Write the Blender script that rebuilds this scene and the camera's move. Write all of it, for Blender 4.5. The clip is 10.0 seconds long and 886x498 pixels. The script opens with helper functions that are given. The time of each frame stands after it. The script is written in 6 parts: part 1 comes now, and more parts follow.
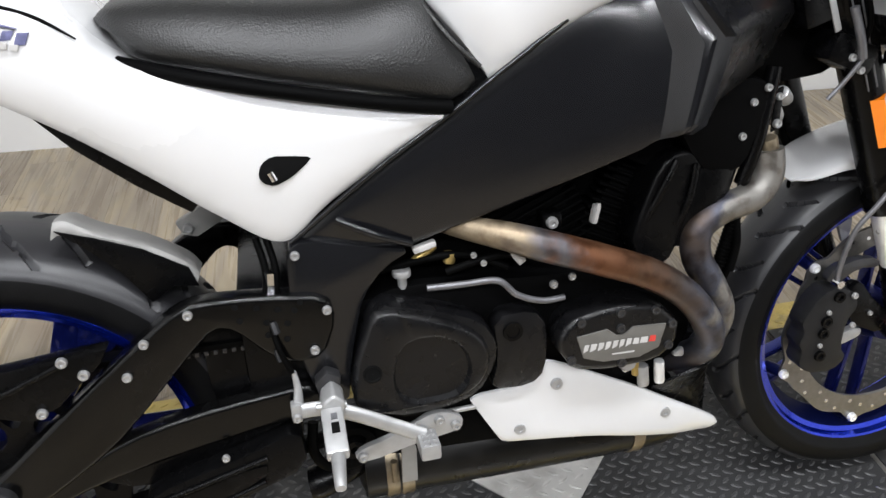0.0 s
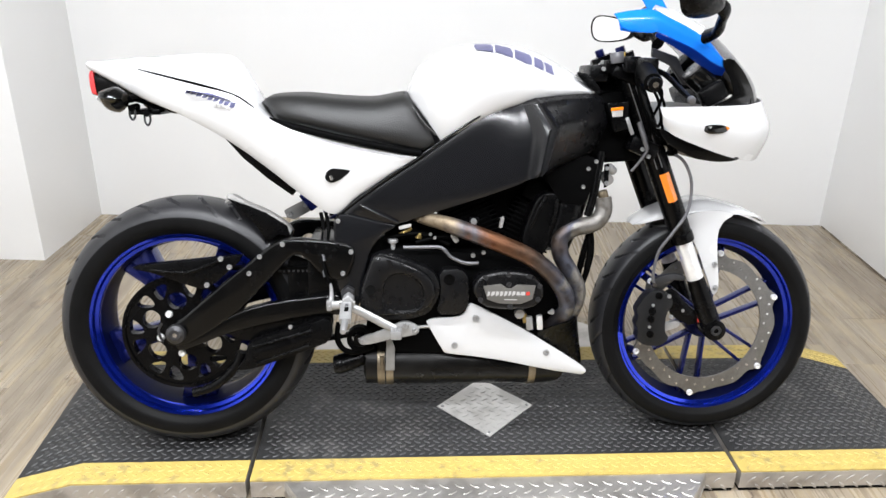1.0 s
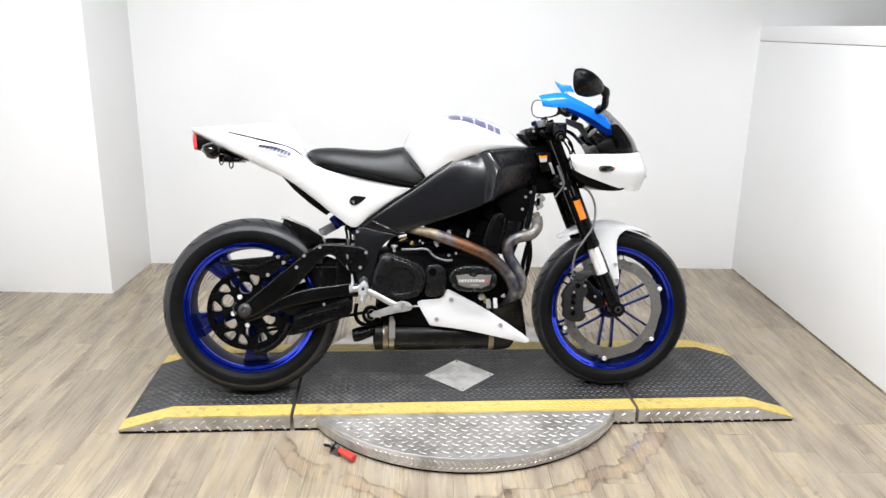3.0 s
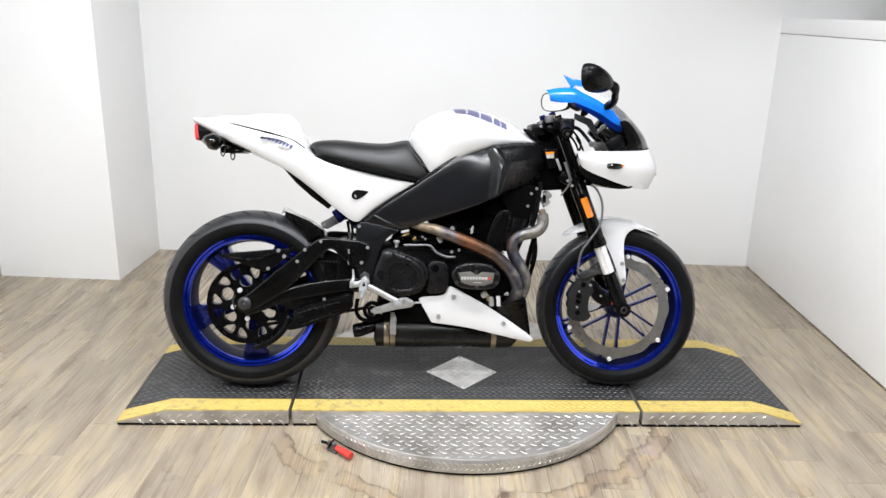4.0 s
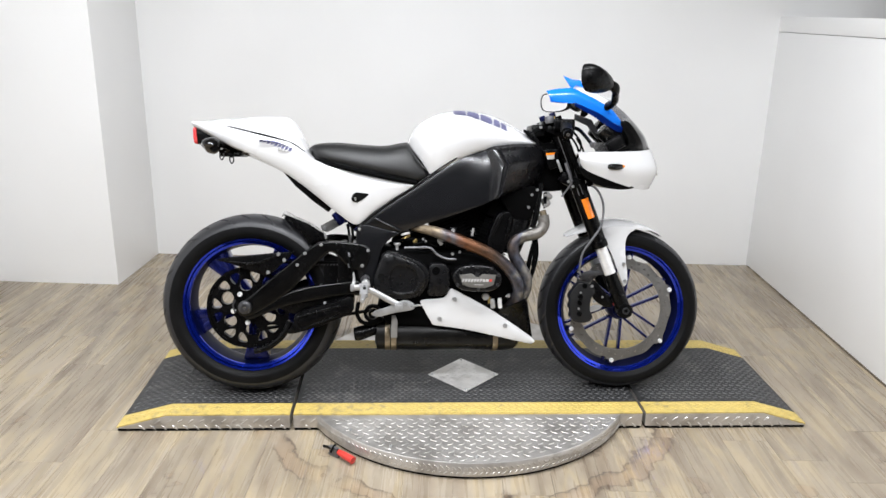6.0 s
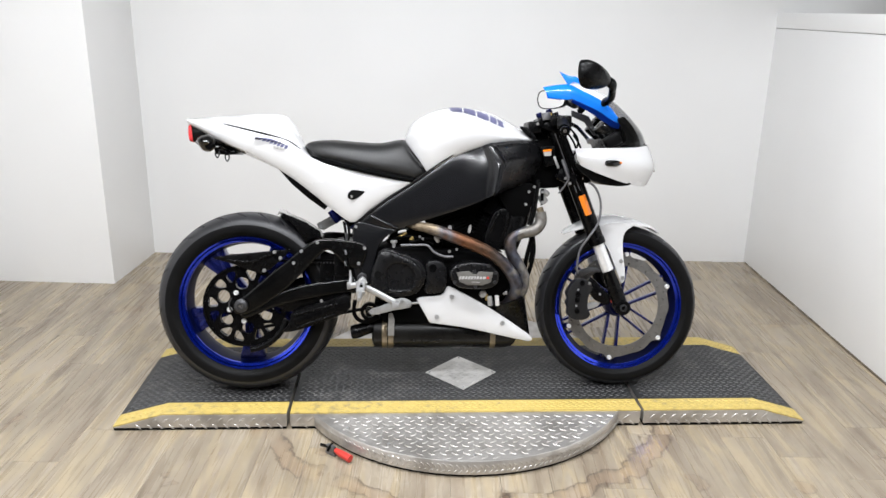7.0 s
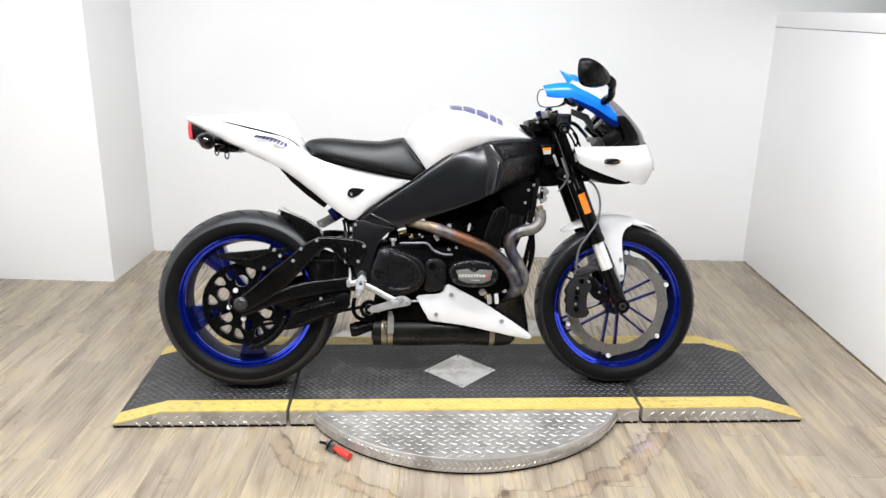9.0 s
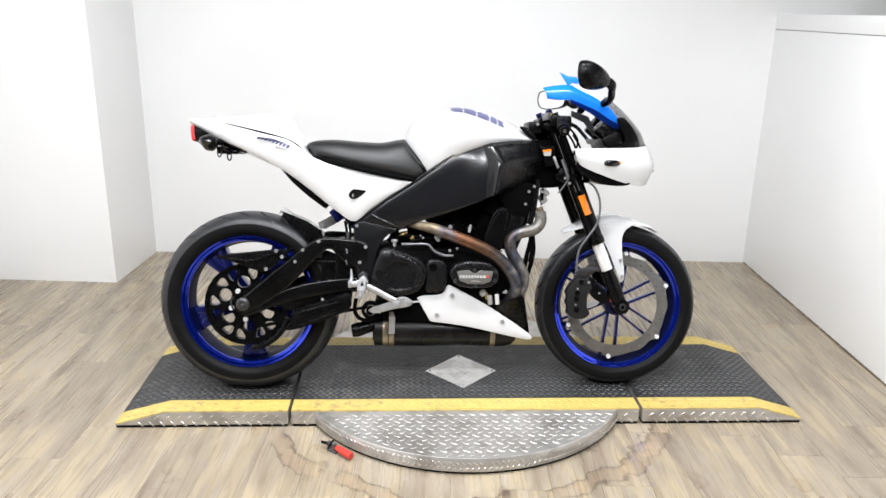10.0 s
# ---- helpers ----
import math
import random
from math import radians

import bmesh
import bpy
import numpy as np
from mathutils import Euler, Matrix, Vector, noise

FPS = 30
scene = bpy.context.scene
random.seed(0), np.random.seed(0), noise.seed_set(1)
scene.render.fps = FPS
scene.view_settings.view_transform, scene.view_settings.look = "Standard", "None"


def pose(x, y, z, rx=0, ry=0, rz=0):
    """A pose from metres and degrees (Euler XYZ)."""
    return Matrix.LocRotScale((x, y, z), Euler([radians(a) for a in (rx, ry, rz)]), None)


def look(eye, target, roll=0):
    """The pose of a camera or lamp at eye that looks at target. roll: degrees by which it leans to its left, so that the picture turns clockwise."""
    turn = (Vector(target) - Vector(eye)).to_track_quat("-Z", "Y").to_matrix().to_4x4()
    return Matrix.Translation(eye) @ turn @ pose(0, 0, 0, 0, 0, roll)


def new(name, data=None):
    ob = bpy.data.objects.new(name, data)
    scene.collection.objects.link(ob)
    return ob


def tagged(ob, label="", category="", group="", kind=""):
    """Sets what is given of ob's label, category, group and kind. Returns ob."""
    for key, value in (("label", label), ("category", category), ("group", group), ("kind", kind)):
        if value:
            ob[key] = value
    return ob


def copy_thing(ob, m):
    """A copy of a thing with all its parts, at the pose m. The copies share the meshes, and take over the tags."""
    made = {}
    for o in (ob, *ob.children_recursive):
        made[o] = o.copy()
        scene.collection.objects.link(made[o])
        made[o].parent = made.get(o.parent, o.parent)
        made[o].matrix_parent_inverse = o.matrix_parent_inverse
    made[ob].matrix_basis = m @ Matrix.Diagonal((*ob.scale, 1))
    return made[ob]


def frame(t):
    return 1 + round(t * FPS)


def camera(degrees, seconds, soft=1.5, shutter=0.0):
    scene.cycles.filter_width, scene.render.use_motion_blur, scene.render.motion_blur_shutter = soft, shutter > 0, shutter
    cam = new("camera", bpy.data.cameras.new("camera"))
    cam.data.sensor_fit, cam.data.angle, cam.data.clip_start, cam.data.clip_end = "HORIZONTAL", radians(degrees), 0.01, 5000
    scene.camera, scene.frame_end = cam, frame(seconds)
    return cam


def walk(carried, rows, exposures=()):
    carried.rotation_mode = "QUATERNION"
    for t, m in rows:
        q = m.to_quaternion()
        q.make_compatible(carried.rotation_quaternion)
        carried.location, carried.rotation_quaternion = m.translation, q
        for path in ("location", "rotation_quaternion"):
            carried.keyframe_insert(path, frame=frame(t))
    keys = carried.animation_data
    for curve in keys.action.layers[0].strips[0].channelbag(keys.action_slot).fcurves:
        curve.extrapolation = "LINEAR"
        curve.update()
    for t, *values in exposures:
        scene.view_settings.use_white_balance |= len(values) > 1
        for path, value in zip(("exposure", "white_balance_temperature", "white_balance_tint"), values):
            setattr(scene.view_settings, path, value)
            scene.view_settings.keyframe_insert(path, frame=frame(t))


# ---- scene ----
cam = camera(59.9, 10.0)
PATH = [
    (0, (-0.370, -0.870, 1.172), (-0.012, 0.725, 0.036), -0.2),
    (0.2, (-0.326, -1.044, 1.199), (-0.106, 0.641, 0.144), -1.0),
    (0.3, (-0.304, -1.131, 1.216), (-0.141, 0.614, 0.153), 0.1),
    (0.5, (-0.284, -1.318, 1.252), (-0.184, 0.493, 0.298), 1.7),
    (0.6, (-0.270, -1.425, 1.258), (-0.163, 0.428, 0.356), 1.7),
    (0.7, (-0.259, -1.496, 1.263), (-0.138, 0.357, 0.391), 1.6),
    (1, (-0.226, -1.793, 1.311), (-0.125, 0.04, 0.516), 1.0),
    (1.5, (-0.168, -2.212, 1.349), (-0.081, -0.333, 0.672), 1.6),
    (2, (-0.227, -2.515, 1.355), (-0.144, -0.619, 0.725), 1.1),
    (2.5, (-0.297, -2.666, 1.362), (-0.189, -0.76, 0.763), 0.9),
    (2.7, (-0.285, -2.695, 1.340), (-0.146, -0.781, 0.786), 0.9),
    (3.8, (-0.226, -2.649, 1.356), (-0.123, -0.740, 0.771), 1.5),
    (4, (-0.213, -2.638, 1.368), (-0.122, -0.731, 0.772), 1.6),
    (4.5, (-0.22, -2.633, 1.37), (-0.131, -0.724, 0.782), 1.2),
    (5, (-0.221, -2.632, 1.37), (-0.128, -0.723, 0.784), 1.0),
    (5.5, (-0.222, -2.629, 1.37), (-0.129, -0.721, 0.779), 1.2),
    (7, (-0.217, -2.617, 1.362), (-0.116, -0.711, 0.765), 1.0),
    (7.5, (-0.22, -2.615, 1.359), (-0.12, -0.711, 0.752), 1.0),
    (8, (-0.219, -2.617, 1.363), (-0.125, -0.712, 0.761), 0.8),
    (8.5, (-0.219, -2.618, 1.362), (-0.124, -0.713, 0.759), 0.8),
    (9, (-0.218, -2.62, 1.359), (-0.115, -0.715, 0.76), 1.1),
    (9.5, (-0.219, -2.623, 1.359), (-0.114, -0.72, 0.755), 0.9),
    (10, (-0.218, -2.636, 1.363), (-0.118, -0.729, 0.767), 1.1),
]
EXPOSURES = [(0.0, -0.68), (0.5, -0.50), (1.0, -0.40), (2.7, -0.38), (3.8, -0.46), (5.7, -0.60), (7.0, -0.60), (8.0, -0.52), (8.7, -0.43), (10.0, -0.38)]
walk(cam, [(t, look(eye, target, roll)) for t, eye, target, roll in PATH], EXPOSURES)

# ---- light ----
world = bpy.data.worlds.new("room_world")
world.use_nodes = True
scene.world = world
world.node_tree.nodes["Background"].inputs[0].default_value = (0.9, 0.92, 1.0, 1)
world.node_tree.nodes["Background"].inputs[1].default_value = 0.05

LAMPS = [(-1.8, -2.25, 44), (-0.95, -2.3, 70), (-0.05, -2.35, 58), (0.95, -2.4, 42), (-1.3, -0.6, 32), (-0.3, -0.65, 48), (0.8, -0.7, 38)]
CEILING = 2.75
for lx, ly, watts in LAMPS:
    data = bpy.data.lights.new("ceiling_lamp", "AREA")
    data.shape, data.size, data.size_y = "RECTANGLE", 0.56, 0.12
    data.energy, data.color = watts, (0.935, 0.958, 1.0)
    new("ceiling_lamp", data).matrix_world = pose(lx, ly, CEILING - 0.075)


# ---- materials ----
def material(name):
    m = bpy.data.materials.new(name)
    m.use_nodes = True
    return m, m.node_tree.nodes, m.node_tree.links, m.node_tree.nodes["Principled BSDF"]


def ramp(nodes, stops):
    r = nodes.new("ShaderNodeValToRGB")
    while len(r.color_ramp.elements) < len(stops):
        r.color_ramp.elements.new(0.5)
    for e, (p, c) in zip(r.color_ramp.elements, stops):
        e.position, e.color = p, (*c, 1)
    return r


def plain(name, colour, rough=0.5, metal=0.0, coat=0.0, vary=0.15, scale=30.0, bump=0.0, bump_scale=400.0, rough_vary=0.08, spec=0.5):
    """Two scales of noise in colour and gloss, and fine relief."""
    m, n, l, b = material(name)
    co = n.new("ShaderNodeTexCoord")
    big, fine = n.new("ShaderNodeTexNoise"), n.new("ShaderNodeTexNoise")
    big.inputs["Scale"].default_value, fine.inputs["Scale"].default_value = scale * 0.2, scale
    big.inputs["Detail"].default_value, fine.inputs["Detail"].default_value = 4, 6
    l.new(co.outputs["Object"], big.inputs["Vector"]), l.new(co.outputs["Object"], fine.inputs["Vector"])
    add = n.new("ShaderNodeMath")
    add.operation = "ADD"
    l.new(big.outputs["Fac"], add.inputs[0]), l.new(fine.outputs["Fac"], add.inputs[1])
    half = n.new("ShaderNodeMath")
    half.operation, half.inputs[1].default_value = "MULTIPLY", 0.5
    l.new(add.outputs[0], half.inputs[0])
    lo = tuple(c * (1 - vary) for c in colour)
    hi = tuple(min(1, c * (1 + vary)) for c in colour)
    r = ramp(n, [(0.3, lo), (0.7, hi)])
    l.new(half.outputs[0], r.inputs[0]), l.new(r.outputs[0], b.inputs["Base Color"])
    mr = n.new("ShaderNodeMapRange")
    mr.inputs["From Min"].default_value, mr.inputs["From Max"].default_value = 0.3, 0.7
    mr.inputs["To Min"].default_value, mr.inputs["To Max"].default_value = max(0.02, rough - rough_vary), min(1, rough + rough_vary)
    l.new(half.outputs[0], mr.inputs["Value"]), l.new(mr.outputs[0], b.inputs["Roughness"])
    b.inputs["Metallic"].default_value, b.inputs["Coat Weight"].default_value = metal, coat
    b.inputs["Coat Roughness"].default_value = 0.04
    b.inputs["Specular IOR Level"].default_value = spec
    if bump:
        t = n.new("ShaderNodeTexNoise")
        t.inputs["Scale"].default_value, t.inputs["Detail"].default_value = bump_scale, 3
        l.new(co.outputs["Object"], t.inputs["Vector"])
        k = n.new("ShaderNodeBump")
        k.inputs["Strength"].default_value, k.inputs["Distance"].default_value = bump, 0.002
        l.new(t.outputs["Fac"], k.inputs["Height"]), l.new(k.outputs[0], b.inputs["Normal"])
    return m


WHITE = plain("white_paint", (0.60, 0.60, 0.605), 0.26, coat=0.9, vary=0.02, scale=8, rough_vary=0.04)
FRAME = plain("satin_black_frame", (0.0050, 0.0052, 0.0062), 0.21, vary=0.06, scale=30, rough_vary=0.02, bump=0.02, bump_scale=900, spec=0.48)
ARM = plain("glossy_black_arm_paint", (0.0014, 0.0014, 0.0015), 0.22, vary=0.2, scale=40, bump=0.04, bump_scale=700, spec=0.30)
BLUE_SPOKE = plain("blue_anodised_spoke", (0.008, 0.014, 0.13), 0.22, metal=0.7, coat=0.3, vary=0.15, scale=40)
CALIPER = plain("grey_cast_caliper", (0.013, 0.013, 0.0135), 0.40, metal=0.2, vary=0.2, scale=80, bump=0.1, bump_scale=900, spec=0.25)
CLEAR_LENS = plain("clear_headlight_lens", (0.75, 0.76, 0.78), 0.08, metal=0.6, coat=1.0, vary=0.15, scale=90)
BLACK = plain("black_coated_metal", (0.0017, 0.0017, 0.0019), 0.25, vary=0.25, scale=50, bump=0.06, bump_scale=700, spec=0.14)
CASTING = plain("black_engine_casting", (0.0012, 0.0012, 0.0013), 0.60, vary=0.2, scale=60, bump=0.15, bump_scale=900, spec=0.035)
COVER = plain("black_ribbed_cover_plastic", (0.0040, 0.0040, 0.0045), 0.29, vary=0.12, scale=60, bump=0.10, bump_scale=1100, spec=0.32)
PLASTIC = plain("black_moulded_plastic", (0.0019, 0.0019, 0.0021), 0.28, vary=0.15, scale=60, bump=0.12, bump_scale=1100, spec=0.13)
GLOSS_BLACK = plain("glossy_black_plastic", (0.003, 0.003, 0.003), 0.15, coat=0.5, vary=0.2, scale=30, spec=0.3)
RUBBER = plain("tyre_sidewall_rubber", (0.0042, 0.0042, 0.0044), 0.48, vary=0.3, scale=25, bump=0.12, bump_scale=500, spec=0.10)
CROWN = plain("tyre_tread_rubber", (0.017, 0.017, 0.019), 0.38, vary=0.35, scale=22, bump=0.1, bump_scale=600, spec=0.42)
HOSE = plain("black_rubber_hose", (0.0016, 0.0016, 0.0016), 0.5, spec=0.03)
BLUE_RIM = plain("blue_anodised_rim", (0.010, 0.040, 0.62), 0.12, metal=0.9, coat=0.7, vary=0.12, scale=40)
DEEP_BLUE = plain("shaded_blue_acrylic", (0.006, 0.045, 0.42), 0.2, coat=0.2, vary=0.08, scale=30)
BLUE_DULL = plain("blue_metal", (0.005, 0.008, 0.055), 0.3, metal=0.6, vary=0.15, scale=40, spec=0.3)
BLUE_KNOB = plain("blue_anodised_knob", (0.012, 0.022, 0.22), 0.28, metal=0.6, vary=0.15, scale=40)
DARK_STEEL = plain("dark_steel", (0.055, 0.055, 0.058), 0.4, metal=0.7, vary=0.2, scale=60)
NAVY_SCRIPT = plain("navy_script_decal", (0.12, 0.125, 0.24), 0.4, vary=0.5, scale=160)
# near-black blue: the shade inside the rims is painted in
WELL = plain("shaded_blue_rim_well", (0.0016, 0.0032, 0.026), 0.40, vary=0.2, scale=40, spec=0.08)
BLUE_SCREEN = plain("blue_acrylic", (0.008, 0.17, 0.72), 0.25, coat=0.3, vary=0.05, scale=20, spec=0.3)
ALLOY = plain("bead_blasted_alloy", (0.38, 0.38, 0.38), 0.40, metal=0.55, vary=0.14, scale=80, bump=0.06, bump_scale=900)
BOLT_STEEL = plain("dull_zinc_bolt", (0.40, 0.40, 0.40), 0.36, metal=0.7, vary=0.2, scale=80)
BRIGHT_ZINC = plain("bright_zinc_bolt", (0.80, 0.80, 0.80), 0.32, metal=0.45, vary=0.15, scale=80)
SATIN_GREY = plain("satin_grey_metal_and_sheen", (0.24, 0.235, 0.225), 0.5, metal=0.15, vary=0.2, scale=40)
CHROME = plain("polished_steel", (0.75, 0.75, 0.76), 0.16, metal=1.0, vary=0.05)
STEEL = plain("brushed_disc_steel", (0.24, 0.235, 0.23), 0.36, metal=0.9, vary=0.2, scale=120)
GUNMETAL = plain("dull_grey_metal", (0.16, 0.16, 0.17), 0.45, metal=0.7, vary=0.2, scale=60)
MUFFLER = plain("sooty_black_muffler", (0.0075, 0.0072, 0.0068), 0.34, metal=0.3, vary=0.7, scale=22, rough_vary=0.2, spec=0.22)
CLAMP = plain("tarnished_clamp", (0.20, 0.165, 0.115), 0.4, metal=0.8, vary=0.5, scale=60)
BRASS = plain("brass_fitting", (0.45, 0.33, 0.12), 0.35, metal=0.8, vary=0.2)
ORANGE = plain("orange_reflector", (0.95, 0.24, 0.01), 0.18, coat=0.6, vary=0.08, scale=90)
RED_LENS = plain("red_lens", (0.62, 0.015, 0.02), 0.12, coat=0.7, vary=0.1, scale=60)
SMOKE_LENS = plain("smoked_lens", (0.20, 0.20, 0.20), 0.14, coat=0.8, vary=0.8, scale=130)
NAVY = plain("navy_decal", (0.105, 0.105, 0.185), 0.4, vary=0.25, scale=60)
GREY_DECAL = plain("grey_badge", (0.13, 0.125, 0.115), 0.42, metal=0.3, vary=0.15, scale=60)
PALE = plain("pale_print", (0.42, 0.41, 0.40), 0.5, vary=0.08)
RED_PRINT = plain("red_print", (0.50, 0.04, 0.03), 0.5, vary=0.1)
YELLOW_TAG = plain("yellow_sticker", (0.80, 0.50, 0.05), 0.5, vary=0.15, scale=200)
RED_GRIP = plain("red_vinyl_grip", (0.55, 0.035, 0.025), 0.38, vary=0.15, scale=60)
DARK = plain("dark_gap", (0.006, 0.006, 0.006), 0.8, spec=0.0)
MIRROR = plain("mirror_glass", (0.9, 0.9, 0.9), 0.02, metal=1.0, vary=0.01, rough_vary=0.005)

SMOKED = plain("smoked_clear_acrylic", (0.55, 0.55, 0.57), 0.05, vary=0.03, rough_vary=0.02)
SMOKED.node_tree.nodes["Principled BSDF"].inputs["Transmission Weight"].default_value = 0.95
SMOKED.node_tree.nodes["Principled BSDF"].inputs["IOR"].default_value = 1.12


def seat_vinyl():
    m, n, l, b = material("black_seat_vinyl")
    co = n.new("ShaderNodeTexCoord")
    v, t = n.new("ShaderNodeTexVoronoi"), n.new("ShaderNodeTexNoise")
    v.inputs["Scale"].default_value, t.inputs["Scale"].default_value = 420, 9
    l.new(co.outputs["Object"], v.inputs["Vector"]), l.new(co.outputs["Object"], t.inputs["Vector"])
    r = ramp(n, [(0.3, (0.006, 0.006, 0.006)), (0.75, (0.011, 0.011, 0.0107))])
    l.new(t.outputs["Fac"], r.inputs[0]), l.new(r.outputs[0], b.inputs["Base Color"])
    k = n.new("ShaderNodeBump")
    k.inputs["Strength"].default_value, k.inputs["Distance"].default_value = 0.40, 0.001
    l.new(v.outputs["Distance"], k.inputs["Height"]), l.new(k.outputs[0], b.inputs["Normal"])
    b.inputs["Roughness"].default_value = 0.42
    b.inputs["Specular IOR Level"].default_value = 0.5
    return m


def heat_pipe():
    """Stainless pipe, tinted straw, copper and blue by heat along its length."""
    m, n, l, b = material("heat_tinted_exhaust_steel")
    co, t = n.new("ShaderNodeTexCoord"), n.new("ShaderNodeTexNoise")
    t.inputs["Scale"].default_value, t.inputs["Detail"].default_value = 20, 9
    l.new(co.outputs["Object"], t.inputs["Vector"])
    x = n.new("ShaderNodeSeparateXYZ")
    l.new(co.outputs["Object"], x.inputs[0])
    mr = n.new("ShaderNodeMapRange")
    mr.inputs["From Min"].default_value, mr.inputs["From Max"].default_value = -0.2, 0.27
    l.new(x.outputs["X"], mr.inputs["Value"])
    mix = n.new("ShaderNodeMath")
    mix.operation, mix.inputs[1].default_value = "MULTIPLY_ADD", 0.36
    l.new(t.outputs["Fac"], mix.inputs[0]), l.new(mr.outputs[0], mix.inputs[2])
    r = ramp(n, [(0.12, (0.28, 0.235, 0.165)), (0.32, (0.24, 0.19, 0.13)), (0.42, (0.11, 0.105, 0.115)), (0.50, (0.155, 0.066, 0.032)),
                 (0.68, (0.115, 0.058, 0.032)), (0.84, (0.075, 0.056, 0.046)), (0.95, (0.075, 0.080, 0.105)), (1.0, (0.21, 0.20, 0.185))])
    l.new(mix.outputs[0], r.inputs[0]), l.new(r.outputs[0], b.inputs["Base Color"])
    b.inputs["Metallic"].default_value = 0.8
    soot = n.new("ShaderNodeTexNoise")
    soot.inputs["Scale"].default_value, soot.inputs["Detail"].default_value = 55, 8
    l.new(co.outputs["Object"], soot.inputs["Vector"])
    rough = n.new("ShaderNodeMapRange")
    rough.inputs["From Min"].default_value, rough.inputs["From Max"].default_value = 0.3, 0.7
    rough.inputs["To Min"].default_value, rough.inputs["To Max"].default_value = 0.34, 0.62
    l.new(soot.outputs["Fac"], rough.inputs["Value"]), l.new(rough.outputs[0], b.inputs["Roughness"])
    dirt = ramp(n, [(0.36, (0.45, 0.40, 0.36)), (0.52, (1, 1, 1))])
    l.new(soot.outputs["Fac"], dirt.inputs[0])
    grime = n.new("ShaderNodeMix")
    grime.data_type, grime.blend_type = "RGBA", "MULTIPLY"
    grime.inputs["Factor"].default_value = 0.6
    l.new(r.outputs[0], grime.inputs["A"]), l.new(dirt.outputs[0], grime.inputs["B"]), l.new(grime.outputs["Result"], b.inputs["Base Color"])
    return m


def wall_paint(name, colour):
    m, n, l, b = material(name)
    co, t, big = n.new("ShaderNodeTexCoord"), n.new("ShaderNodeTexNoise"), n.new("ShaderNodeTexNoise")
    t.inputs["Scale"].default_value, big.inputs["Scale"].default_value = 260, 1.3
    l.new(co.outputs["Object"], t.inputs["Vector"]), l.new(co.outputs["Object"], big.inputs["Vector"])
    r = ramp(n, [(0.35, tuple(c * 0.965 for c in colour)), (0.65, colour)])
    l.new(big.outputs["Fac"], r.inputs[0]), l.new(r.outputs[0], b.inputs["Base Color"])
    k = n.new("ShaderNodeBump")
    k.inputs["Strength"].default_value, k.inputs["Distance"].default_value = 0.12, 0.001
    l.new(t.outputs["Fac"], k.inputs["Height"]), l.new(k.outputs[0], b.inputs["Normal"])
    b.inputs["Roughness"].default_value = 0.42
    return m


